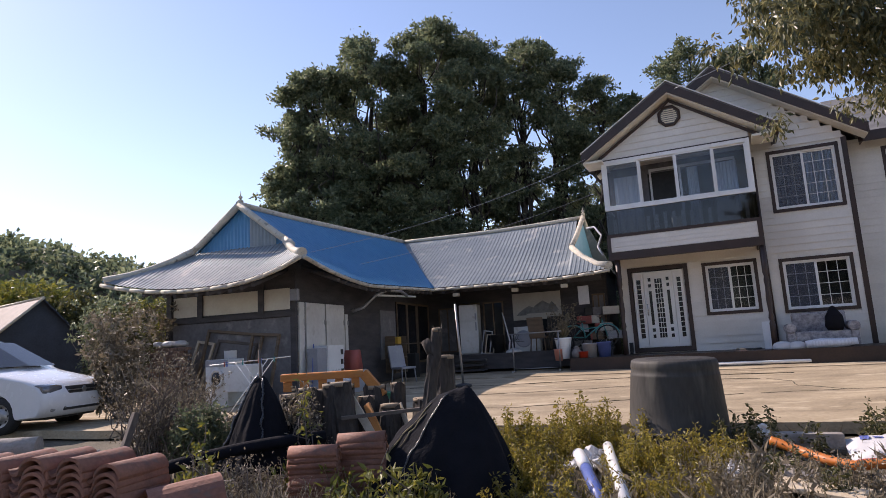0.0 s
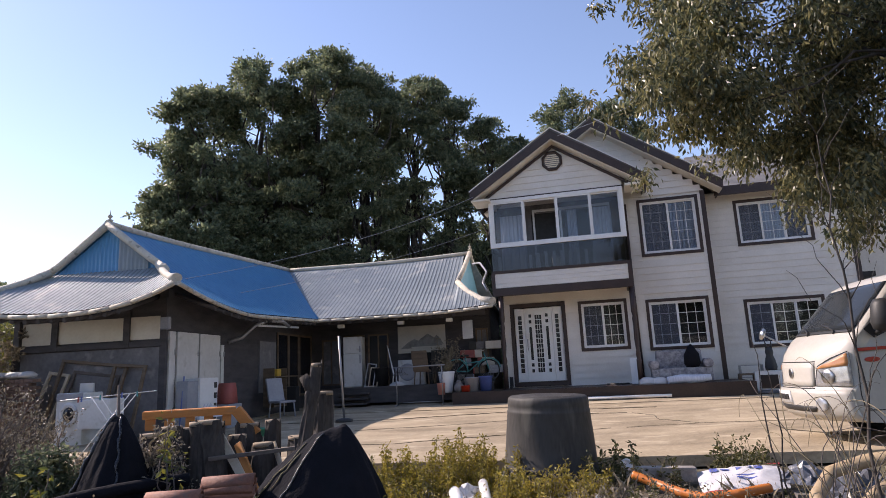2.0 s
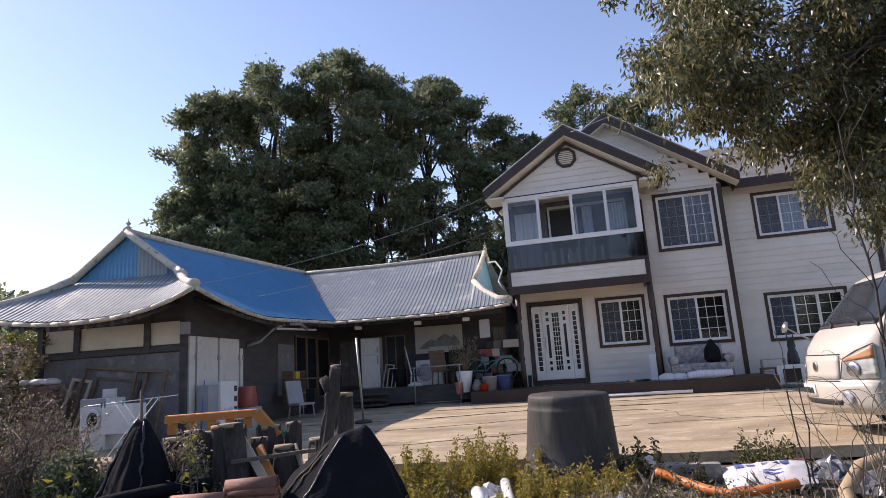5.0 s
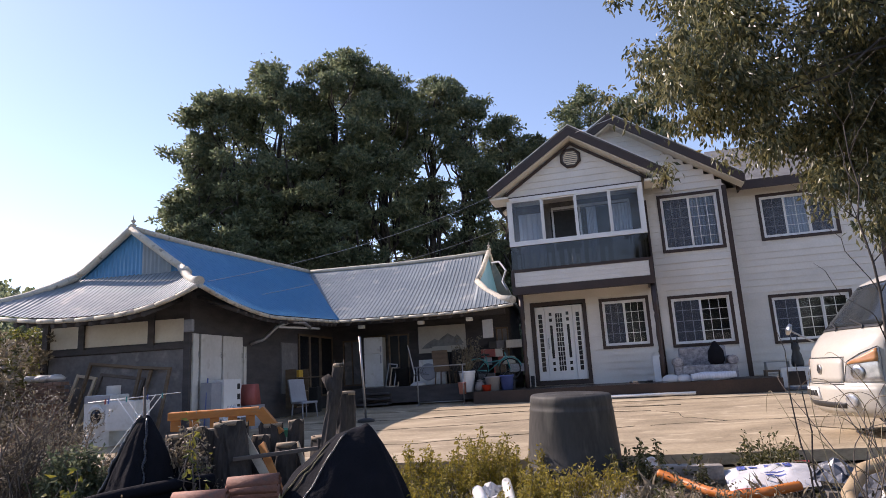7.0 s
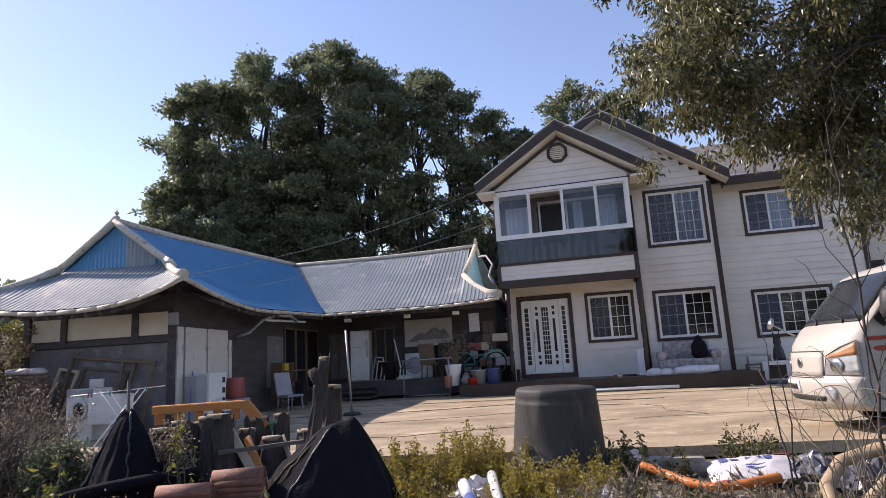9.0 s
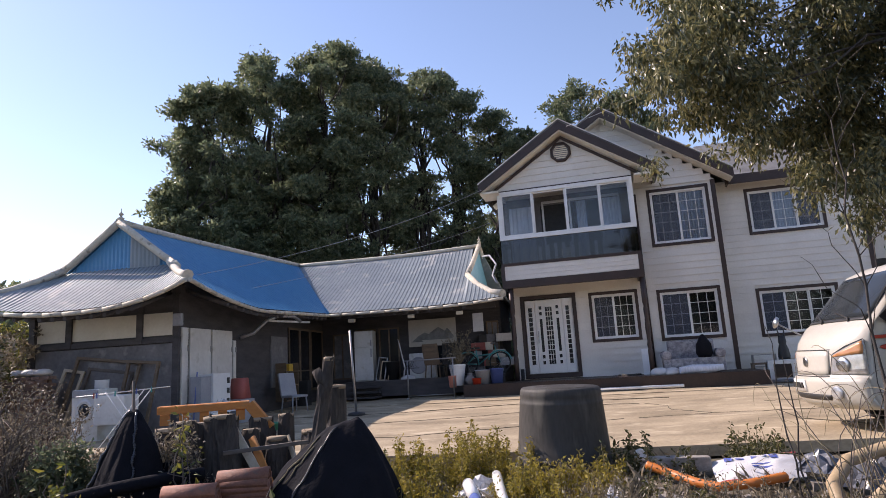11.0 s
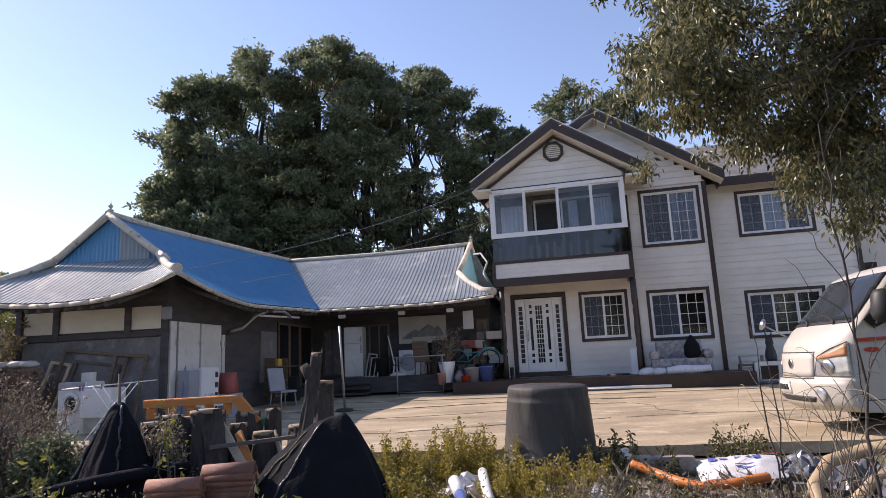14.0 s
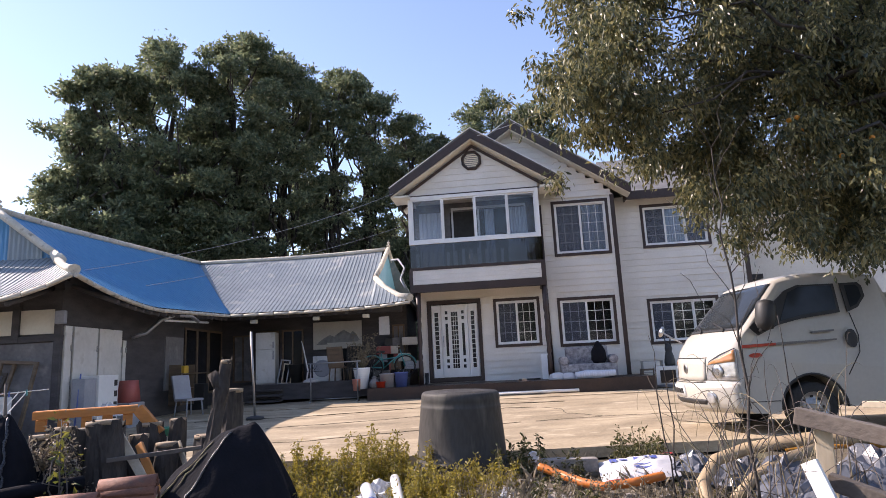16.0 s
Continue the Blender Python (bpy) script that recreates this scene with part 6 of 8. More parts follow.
part("sleeve", tube(bmesh.new(), [sp(1.2, 6.22, -0.03), sp(1.75, 5.8, -0.08)], 0.056, 14), pvc, bp, "white sleeve")


def corrugated(name, pts, r, mat, label, pitch=0.03):
    pts = [Vector(p) for p in pts]
    out, rad = [], []
    for a, b in zip(pts, pts[1:]):
        n = max(2, int((b - a).length / pitch * 2))
        for i in range(n):
            out.append(a.lerp(b, i / n))
            rad.append(r * (1.0 if len(out) % 2 else 0.86))
    return single(name, tube(bmesh.new(), out, rad, 12), mat, label, "pipe")


corrugated("corrugated_pipe", [sp(16.6, 6.75, 0.0), sp(18.2, 6.65, -0.06), sp(20.3, 6.45, -0.11), sp(22.0, 6.35, -0.13), sp(24.5, 6.4, -0.10), sp(27.0, 6.6, -0.07)], 0.045, orange_pipe_mat, "orange corrugated pipe lying in a curve")
corrugated("corrugated_pipe", [sp(36.4, 6.6, 0.20), sp(38.5, 6.5, 0.24), sp(41.5, 6.4, 0.28), sp(45.5, 6.3, 0.30)], 0.05, yellow_pipe_mat, "yellow-orange corrugated pipe over rubble")
single("tan_hose", tube(bmesh.new(), [sp(30.5, 5.6, -0.2), sp(30.0, 5.9, 0.0), sp(31.2, 6.2, 0.14), sp(33.5, 6.3, 0.22), sp(36.2, 6.3, 0.28), sp(39, 6.3, 0.33), sp(42, 6.3, 0.32)], 0.055, 10), tan_hose, "thick tan hose in a loop", "hose")
single("tan_hose", tube(bmesh.new(), [sp(32.3, 5.5, -0.05), sp(34.0, 5.8, 0.08), sp(36.0, 6.0, 0.18), sp(38.5, 6.1, 0.26)], 0.045, 10), tan_hose, "tan hose over the rubble", "hose")


def sack():
    x, y = spot(24.9, 6.9)
    s = thing("fertiliser_sack", "white woven sack with blue print lying on weeds", "sack", pose(x, y, -0.06, 16, -5, -18))
    bm = bmesh.new()
    n, m = 16, 12
    top, low = [], []
    def h(u, v):
        e = (1 - abs(u) ** 4) * (1 - abs(v) ** 4)
        return 0.062 * e + 0.035 * noise.noise((u * 3, v * 3, 4)) * e ** 0.5 + 0.012 * abs(noise.noise((u * 8, v * 8, 6)))
    for j in range(m + 1):
        for i in range(n + 1):
            u, v = 2 * i / n - 1, 2 * j / m - 1
            px, py = 0.39 * u * (1 - 0.04 * v * v), 0.25 * v * (1 - 0.05 * u * u)
            top.append(bm.verts.new((px, py, h(u, v))))
            low.append(bm.verts.new((px, py, -0.03 * (1 - u ** 4) - 0.004)))
    for j in range(m):
        for i in range(n):
            a = j * (n + 1) + i
            bm.faces.new((top[a], top[a + 1], top[a + n + 2], top[a + n + 1])).smooth = True
            bm.faces.new((low[a + n + 1], low[a + n + 2], low[a + 1], low[a])).smooth = True
    part("bag", bm, sack_white, s)
    def strip(u0, u1, v0, v1, mat, name):
        b = bmesh.new()
        k = 8
        q = [[b.verts.new((0.43 * (u0 + (u1 - u0) * i / k), 0.27 * v, h(u0 + (u1 - u0) * i / k, v) + 0.006)) for i in range(k + 1)] for v in (v0, v1)]
        for i in range(k):
            b.faces.new((q[0][i], q[0][i + 1], q[1][i + 1], q[1][i]))
        part(name, b, mat, s)
    for k, (u0, u1) in enumerate(((-0.62, -0.45), (-0.38, -0.2), (-0.05, 0.10), (0.15, 0.28), (0.33, 0.5))):
        strip(u0, u1, 0.30, 0.52, print_blue, "print_bar")
    for v in (-0.35, -0.12):
        strip(-0.1, 0.3, v, v + 0.06, print_blue, "print_bar")
    strip(0.62, 0.93, 0.80, 0.92, print_red, "red_band")
    strip(-0.95, -0.3, -0.93, -0.86, print_red, "red_band")


sack()
single("kerb_block", boxed(-0.34, 0.34, -0.07, 0.07, -0.07, 0.07, bev=0.012), rubble_mat, "grey concrete block beside the tub", "block", pose(*spot(18.8, 7.0), -0.03, 0, 1, -12))
single("plastic_elbow", lathe(bmesh.new(), [(0.06, 0), (0.06, 0.05), (0.04, 0.06), (0.035, 0.03)], 16, pose(0, 0, 0, 70, 0, 10)), pvc, "white plastic pipe end", "pipe end", pose(*spot(16.0, 6.95), 0.06))


def rubble():
    """Broken stone, loose litter and crumpled film in the strip."""
    rng = np.random.default_rng(31)
    verts, faces = [], []
    for k in range(900):
        az = rng.uniform(-30, 46)
        d = rng.uniform(4.2, 7.3)
        if -20 < az < 14 and rng.random() < 0.6:
            continue
        x, y = spot(az, d)
        s = 0.015 + 0.05 * rng.random() ** 3
        if az > 27:
            s *= 1.6
        base = len(verts)
        for p in ((-1, -1, -1), (1, -1, -1), (1, 1, -1), (-1, 1, -1), (-1, -1, 1), (1, -1, 1), (1, 1, 1), (-1, 1, 1)):
            q = np.array(p) * s * rng.uniform(0.5, 1.1, 3)
            verts.append((x + q[0], y + q[1], ground_z(x, y) + s * 0.3 + q[2] * 0.7))
        for f in ((0, 3, 2, 1), (4, 5, 6, 7), (0, 1, 5, 4), (1, 2, 6, 5), (2, 3, 7, 6), (3, 0, 4, 7)):
            faces.append(tuple(base + i for i in f))
    tagged(new("rubble", raw("rubble", verts, faces, rubble_mat)), "broken stones and rubble among the weeds", "rubble", kind="stuff")


rubble()


def film_heap(az, d, z, size, seed, label, mat):
    rng = np.random.default_rng(seed)
    x, y = spot(az, d)
    bm = bmesh.new()
    n = 12
    g = [[bm.verts.new((size * (i / n - 0.5) + 0.03 * rng.normal() * size, size * 0.7 * (j / n - 0.5) + 0.03 * rng.normal() * size, 0.28 * size * math.sin(math.pi * i / n) * math.sin(math.pi * j / n) * (0.6 + 0.8 * rng.random()))) for i in range(n + 1)] for j in range(n + 1)]
    for j in range(n):
        for i in range(n):
            bm.faces.new((g[j][i], g[j][i + 1], g[j + 1][i + 1], g[j + 1][i]))
    single("plastic_bag", bm, mat, label, "plastic bag", pose(x, y, z, 0, 0, rng.uniform(0, 180)))


for i, (az, d, z, s, m) in enumerate(((33.0, 6.4, -0.08, 0.7, film_mat), (36.2, 5.9, -0.08, 0.9, film_mat), (39.5, 5.7, -0.05, 0.8, film_mat), (41.8, 6.1, 0.0, 0.9, film_mat), (13.6, 6.1, -0.2, 0.4, sack_white), (29.4, 6.9, -0.06, 0.5, film_mat), (2.4, 6.5, -0.18, 0.5, sack_white), (17.8, 5.9, -0.22, 0.4, rubble_mat))):
    film_heap(az, d, z, s, 40 + i, "crumpled plastic sheet among rubble", m)
single("timber_board", boxed(-0.3, 0.3, -0.14, 0.14, -0.015, 0.015, bev=0.005), pale_wood, "weathered board lying on the ground", "board", pose(*spot(19.6, 5.6), -0.17, 4, 3, -35))


def trestle():
    t = thing("broken_trestle", "broken grey wooden frame with a white plank", "wooden frame", pose(0, 0, 0))
    def bar(name, a, b, w, th, mat, roll=0):
        a, b = Vector(a), Vector(b)
        m = Matrix.Translation((a + b) / 2) @ (b - a).to_track_quat("X", "Z").to_matrix().to_4x4() @ pose(0, 0, 0, roll)
        ln = (b - a).length / 2
        part(name, boxed(-ln, ln, -w / 2, w / 2, -th / 2, th / 2, m=m, bev=0.006), mat, t)
    bar("post", sp(38.9, 4.6, -0.4), sp(39.3, 4.6, 0.60), 0.11, 0.10, pale_wood)
    bar("beam", sp(37.6, 4.5, 0.68), sp(47.0, 4.4, 0.50), 0.09, 0.10, grey_wood)
    bar("beam", sp(39.2, 4.5, 0.30), sp(47.0, 4.4, 0.10), 0.09, 0.09, grey_wood)
    bar("brace", sp(38.1, 4.4, 0.42), sp(40.8, 4.2, -0.15), 0.10, 0.03, pvc, 70)
    bar("rail", sp(42.0, 6.0, 0.62), sp(47, 5.9, 0.62), 0.07, 0.05, pale_wood)


trestle()


# ---------------------------------------------------------------- weeds and dry stems
def weed_patch(name, label, spots, height, seed, mat, per=150, size=0.05, radius=0.2, kind="stuff", category="weeds"):
    """Upright leafy stems: leaves up each stem, larger below."""
    rng = np.random.default_rng(seed)
    vs, fs, base = [], [], 0
    bm = bmesh.new()
    for az, d, k in spots:
        cx, cy = spot(az, d)
        for s in range(max(3, int(14 * k))):
            x, y = cx + rng.normal() * radius * k, cy + rng.normal() * radius * k * 0.8
            g = ground_z(x, y) - 0.02
            if y > edge_y(x) - 0.05:
                continue
            h = height * k * rng.uniform(0.5, 1.1)
            lx, ly = rng.normal() * 0.15 * h, rng.normal() * 0.15 * h
            tube(bm, [(x, y, g), (x + lx * 0.4, y + ly * 0.4, g + h * 0.5), (x + lx, y + ly, g + h)], [0.005, 0.004, 0.002], 4, False)
            n = int(per * h)
            cs = [(x + lx * t, y + ly * t, g + h * t) for t in np.linspace(0.08, 1, 9)]
            v, f = leaves(rng, cs, [(0.055 * (1.3 - 0.7 * t),) * 3 for t in np.linspace(0.08, 1, 9)], max(6, n), size, 0.2, 0.9, 2.4)
            vs.append(v), fs.append(f + base)
            base += len(v)
    ob = leaf_object(name, np.concatenate(vs), np.concatenate(fs), mat)
    tagged(ob, label, category, kind=kind)
    tagged(finish("stems", bm, straw), "thin dry weed stems", "stems", kind="stuff")


weed_patch("yellow_weeds", "yellow-green bushy weeds along the yard edge",
           [(-5.8, 7.2, 1.1), (-4.2, 7.0, 1.2), (-2.8, 7.1, 1.1), (-1.2, 6.9, 1.0), (0.2, 6.8, 0.8), (1.6, 7.3, 1.2), (3.0, 7.2, 1.4), (4.2, 7.1, 1.2), (-6.4, 6.2, 1.0), (-4.8, 6.0, 0.9), (-3, 5.9, 0.9), (-1, 5.8, 0.8), (5.6, 6.2, 0.8), (6.8, 6.1, 0.9), (8.4, 6.2, 0.9), (10, 6.3, 0.9), (11.6, 6.4, 0.8), (13, 6.6, 0.7), (-3.6, 5.2, 0.8), (-0.6, 5.1, 0.7), (4.0, 5.4, 0.6), (6.5, 5.2, 0.7), (9.5, 5.3, 0.7)], 0.40, 5, leaf_weed, 360, 0.040)
weed_patch("green_weeds", "olive leafy weeds beside the tub and the slab", [(14.6, 7.1, 1.0), (15.6, 6.9, 0.9), (19.0, 7.0, 0.7), (24.6, 7.6, 1.15), (25.2, 7.65, 0.9), (16.8, 6.0, 0.7), (21, 5.6, 0.6), (30.5, 6.0, 0.6)], 0.42, 6, leaf_mid, 180, 0.05)
weed_patch("brown_weeds", "withered brown weeds over the rubble", [(az, d, 0.8) for az, d in ((10.5, 5.6), (12.5, 5.9), (14.5, 5.6), (17, 5.3), (19.5, 6.1), (22, 5.9), (24.5, 5.7), (27, 5.8), (29, 5.4), (32, 5.2), (35, 5.4), (-19, 5.0), (-22, 5.1), (-25, 5.3), (-28, 5.2), (-29, 6.0), (-26, 6.2), (-23, 6.3), (-31, 6.8), (-13, 5.0), (-16, 4.8), (-34, 6.6), (-37, 6.9))], 0.34, 7, leaf_dry, 210, 0.034, 0.28)
weed_patch("leafy_vine", "yellow-leaved vine on the heap", [(-24.0, 6.3, 0.9), (-19.5, 5.3, 1.0), (-13.8, 5.1, 1.1), (-31.5, 6.3, 1.3), (-12.7, 5.2, 0.9)], 0.42, 8, leaf_warm, 70, 0.085, 0.10)


def grass():
    """Dry blades over the bare strip."""
    rng = np.random.default_rng(9)
    n = 26000
    az, d = rng.uniform(-46, 46, n), 3.6 + 4.2 * rng.random(n)
    x, y = d * np.sin(np.radians(az)), d * np.cos(np.radians(az))
    keep = (y < 8.0 - 0.157 * x - 0.06) & (np.array([noise.noise((a * 1.1, b * 1.1, 20)) for a, b in zip(x, y)]) > -0.12)
    x, y = x[keep], y[keep]
    n = len(x)
    z = np.array([ground_z(a, b) for a, b in zip(x, y)]) - 0.01
    h = 0.05 + 0.17 * rng.random(n) ** 2
    th = rng.uniform(0, 2 * math.pi, n)
    lx, ly = rng.normal(size=n) * h * 0.5, rng.normal(size=n) * h * 0.5
    w = 0.004 + 0.003 * rng.random(n)
    dx, dy = np.cos(th) * w, np.sin(th) * w
    v = np.stack([np.stack([x - dx, y - dy, z], 1), np.stack([x + dx, y + dy, z], 1), np.stack([x + lx * 0.4 + dx * 0.7, y + ly * 0.4 + dy * 0.7, z + h * 0.6], 1), np.stack([x + lx, y + ly, z + h], 1)], 1).reshape(-1, 3)
    i = np.arange(n) * 4
    f = np.concatenate([np.stack([i, i + 1, i + 2], 1), np.stack([i, i + 2, i + 3], 1)])
    tagged(leaf_object("dry_grass", v, f, leaf_dry), "dry straw-coloured grass", "grass", kind="stuff")


grass()


def grass_tufts():
    """Long bent straw in clumps between the tiles and the heap."""
    rng = np.random.default_rng(19)
    vs, fs, base = [], [], 0
    for az, d, k in ((-30.6, 4.5, 1.0), (-29.0, 4.55, 1.1), (-27.6, 4.7, 1.1), (-26.2, 4.6, 0.9), (-25.0, 5.2, 1.0), (-23.6, 5.0, 0.8), (-27.0, 5.5, 1.0), (-30.0, 5.3, 0.9), (-17.0, 4.7, 0.7), (-36.5, 7.4, 1.0), (-38.0, 7.6, 1.0), (-39.5, 7.7, 0.9), (33.0, 5.2, 0.9), (36.0, 5.0, 0.9), (30.0, 5.4, 0.8), (39.5, 5.2, 0.9)):
        cx, cy = spot(az, d)
        for q in range(150):
            x, y = cx + rng.normal() * 0.14, cy + rng.normal() * 0.12
            g = ground_z(x, y) - 0.01
            h, a = k * rng.uniform(0.18, 0.46), rng.uniform(0, 2 * math.pi)
            out, w = h * rng.uniform(0.2, 0.9), 0.0035
            ca, sa_ = math.cos(a), math.sin(a)
            ring = []
            for t, zz in ((0.0, 0.0), (0.35, 0.62), (0.75, 0.95), (1.15, 0.85)):
                px, py, ww = x + ca * out * t, y + sa_ * out * t, w * (1.1 - 0.8 * t)
                ring += [(px - sa_ * ww, py + ca * ww, g + h * zz), (px + sa_ * ww, py - ca * ww, g + h * zz)]
            vs += ring
            fs += [(base + i, base + i + 1, base + i + 3, base + i + 2) for i in (0, 2, 4)]
            base += 8
    tagged(new("grass_tufts", raw("grass_tufts", vs, fs, leaf_dry)), "long bent straw-coloured grass in tufts", "grass", kind="stuff")


grass_tufts()


def shrub(name, label, az, d, height, spread, seed, count, size, mat, stems=26, lean=0.0, category="shrub"):
    rng = np.random.default_rng(seed)
    x, y = spot(az, d)
    t = thing(name, label, category, pose(x, y, ground_z(x, y)))
    bm, cs = bmesh.new(), []
    for k in range(stems):
        a, r = rng.uniform(0, 2 * math.pi), spread * rng.random() ** 0.5
        top = Vector((r * math.cos(a) + lean, r * math.sin(a) * 0.7, height * rng.uniform(0.55, 1.05)))
        pts = limb(bm, rng, (0.1 * rng.normal(), 0.1 * rng.normal(), 0), top, 0.012, 0.003, 6, 0.35, 4)
        cs += [tuple(p) for p in pts[2:]]
    tagged(part("stem", bm, grey_wood, t), kind="stuff")
    if count:
        v, f = leaves(rng, cs, [(0.10, 0.10, 0.10)] * len(cs), count, size, 0.2, 0.95, 2.2)
        c = leaf_object("foliage", v, f, mat)
        c.parent = t
    return t


shrub("dry_shrub", "dusty grey-green dry shrub beside the parked car", -35.0, 8.0, 1.40, 0.62, 1, 4200, 0.032, leaf_dry, 70, 0.05)
shrub("dry_shrub", "dusty brown shrub among the clutter", -32.3, 8.6, 1.1, 0.5, 2, 2400, 0.034, leaf_dry, 44)
shrub("dark_shrub", "dense dark shrub beside the heap", -31.6, 7.6, 0.75, 0.40, 3, 4200, 0.055, leaf_dark, 26)
shrub("dark_shrub", "low withered shrub on the heap", -28.4, 8.2, 0.62, 0.5, 4, 2200, 0.05, leaf_dry, 20)
for i, (az, d, h, s) in enumerate(((-32.2, 4.75, 0.44, 0.24), (-30.3, 4.55, 0.40, 0.28), (-28.4, 4.7, 0.36, 0.26), (-33.4, 5.5, 0.50, 0.30), (-29.6, 5.7, 0.55, 0.34), (-26.4, 5.6, 0.48, 0.30))):
    shrub("weed_clump", "withered straw-brown weeds growing between the tiles", az, d, h, s, 50 + i, 700, 0.026, leaf_dry, 34, 0, "weeds")
for i, (az, d, h) in enumerate(((-31.2, 6.0, 0.95), (-22.6, 6.5, 1.0), (-15.6, 4.55, 0.72), (-19.6, 4.9, 0.5))):
    shrub("climbing_weed", "thin upright weed with yellowing leaves", az, d, h, 0.07, 70 + i, 70, 0.075, leaf_warm, 4, 0, "weed")
shrub("dry_shrub", "dry bush growing over the logs", -23.3, 7.0, 0.95, 0.26, 5, 1100, 0.045, leaf_dry, 18)
plank("stake", sp(-37.8, 7.2, -0.2), sp(-36.0, 7.3, 0.55), 0.07, 0.06, grey_wood, "leaning grey wooden stake", 0, "stake")
for i, (az, d, h, s) in enumerate(((-37.0, 13.5, 2.0, 0.7), (-36.9, 15.5, 2.2, 0.8), (-35.3, 16.5, 2.4, 0.8), (-38.4, 21.0, 3.0, 0.9), (-33.8, 18.5, 2.8, 1.0))):
    shrub("hedge_bush", "tangled green bush beside the old house", az, d, h, s, 20 + i, 3800, 0.10, (leaf_dry, leaf_mid, leaf_dry, leaf_dark, leaf_warm)[i], 34, 0, "bush")


def bare_stems():
    rng = np.random.default_rng(15)
    s = thing("sapling", "bare grey sapling without leaves in front of the truck", "sapling", pose(0, 0, 0))
    base = sp(34.2, 5.3, -0.25)
    tip = sp(34.0, 5.4, 2.75)
    bm = bmesh.new()
    pts = limb(bm, rng, base, tip, 0.014, 0.004, 10, 0.03, 7)
    part("stem", bm, bark, s)
    for k in range(16):
        p = pts[3 + k % 8]
        q = p + Vector((rng.normal() * 0.45, rng.normal() * 0.3, 0.25 + 0.5 * rng.random()))
        bm = bmesh.new()
        limb(bm, rng, p, q, 0.004, 0.0015, 5, 0.2, 4)
        part("twig", bm, bark, s)
    d = thing("dry_canes", "tangle of bare arching canes over rubble", "dry canes", pose(0, 0, 0))
    for k in range(64):
        az = rng.uniform(29.5, 43)
        a = Vector(sp(az, rng.uniform(4.7, 5.8), -0.25))
        b = a + Vector((rng.normal() * 0.5, rng.normal() * 0.3, rng.uniform(0.4, 1.3)))
        c = b + Vector((rng.normal() * 0.4, rng.normal() * 0.3, rng.uniform(-0.5, 0.25)))
        bm = bmesh.new()
        bend = b + Vector((0, 0, 0.25))
        pts = [a * (1 - q) ** 2 + bend * 2 * q * (1 - q) + c * q * q + Vector((0.018 * math.sin(9 * q + k), 0.018 * math.cos(7 * q + k), 0)) for q in np.linspace(0, 1, 13)]
        tube(bm, pts, [0.0048 - 0.0035 * q for q in np.linspace(0, 1, 13)], 5)
        part("cane", bm, grey_wood if k % 3 else straw, d)
    for az0, z1, az1 in ((28.0, 1.25, 27.0), (28.4, 1.0, 27.9), (37.9, 1.35, 37.2)):
        bm = bmesh.new()
        limb(bm, rng, sp(az0, 5.6, -0.2), sp(az1, 5.6, z1), 0.009, 0.003, 8, 0.06, 5)
        part("cane", bm, bark, d)


bare_stems()


# ---------------------------------------------------------------- by the old house
red_paint = material("faded_red_plastic", (0.42, 0.10, 0.08), (0.32, 0.08, 0.065), 4, 0.5, 0.1)
yellow_plastic = material("yellow_plastic", (0.70, 0.42, 0.05), (0.60, 0.36, 0.05), 4, 0.5, 0.05)
teal = material("teal_paint", (0.05, 0.30, 0.30), (0.04, 0.24, 0.25), 5, 0.4, 0.05)
appliance = material("old_white_enamel", (0.70, 0.70, 0.69), (0.60, 0.60, 0.58), 2, 0.4, 0.05, wear=(0.52, 0.50, 0.46))
grey_plastic = material("grey_plastic", (0.34, 0.35, 0.38), (0.26, 0.27, 0.30), 3, 0.5, 0.05)
pink_plastic = material("pink_plastic", (0.70, 0.30, 0.24), (0.6, 0.26, 0.2), 3, 0.5, 0.05)
green_plastic = material("green_plastic", (0.05, 0.30, 0.18), (0.04, 0.24, 0.14), 3, 0.5, 0.05)
ink_grey = material("ink_wash", (0.16, 0.16, 0.16), (0.30, 0.30, 0.29), 3, 0.8, 0.0, fine=5)
paper = material("old_paper", (0.55, 0.52, 0.46), (0.45, 0.42, 0.37), 2, 0.8, 0.05)
brick_mat = material("old_brick", (0.24, 0.15, 0.11), (0.15, 0.10, 0.08), 5, 0.9, 0.4, spread=0.25)
floral = material("floral_cloth", (0.42, 0.40, 0.40), (0.16, 0.15, 0.17), 9, 0.9, 0.2, fine=3)
hut_roof = material("rusty_sheet", (0.20, 0.155, 0.13), (0.13, 0.10, 0.09), 2, 0.7, 0.2, stretch=(1, 1, 0.3))
hut_dark = material("dark_sheeting", (0.045, 0.05, 0.06), (0.03, 0.033, 0.04), 2, 0.7, 0.3)


def kpose(u, v, z, turn=0):
    return K @ pose(u, v, z, 0, 0, turn)


def hpose(u, v, z, turn=0):
    return H @ pose(u, v, z, 0, 0, turn)


def frame_bars(bm, w, h, t, dpt):
    box(bm, 0, w, 0, dpt, h - t, h), box(bm, 0, w, 0, dpt, 0, t), box(bm, 0, t, 0, dpt, t, h - t), box(bm, w - t, w, 0, dpt, t, h - t)
    return bm


for u, w, h, lean, roll, mat in ((-10.35, 1.55, 1.72, 12, 7, worn_wood), (-10.1, 1.1, 1.5, 16, 8, grey_wood), (-9.0, 0.75, 1.55, 10, 5, worn_wood), (-10.7, 0.5, 1.5, 14, 10, pale_wood)):
    single("window_frame_leaning", frame_bars(bmesh.new(), w, h, 0.06, 0.05), mat, "old wooden window frame leaning on the wall", "frame", kpose(u, 11.55, 0.06) @ pose(0, 0, 0, -lean, roll, 0), "old frames by the wall")


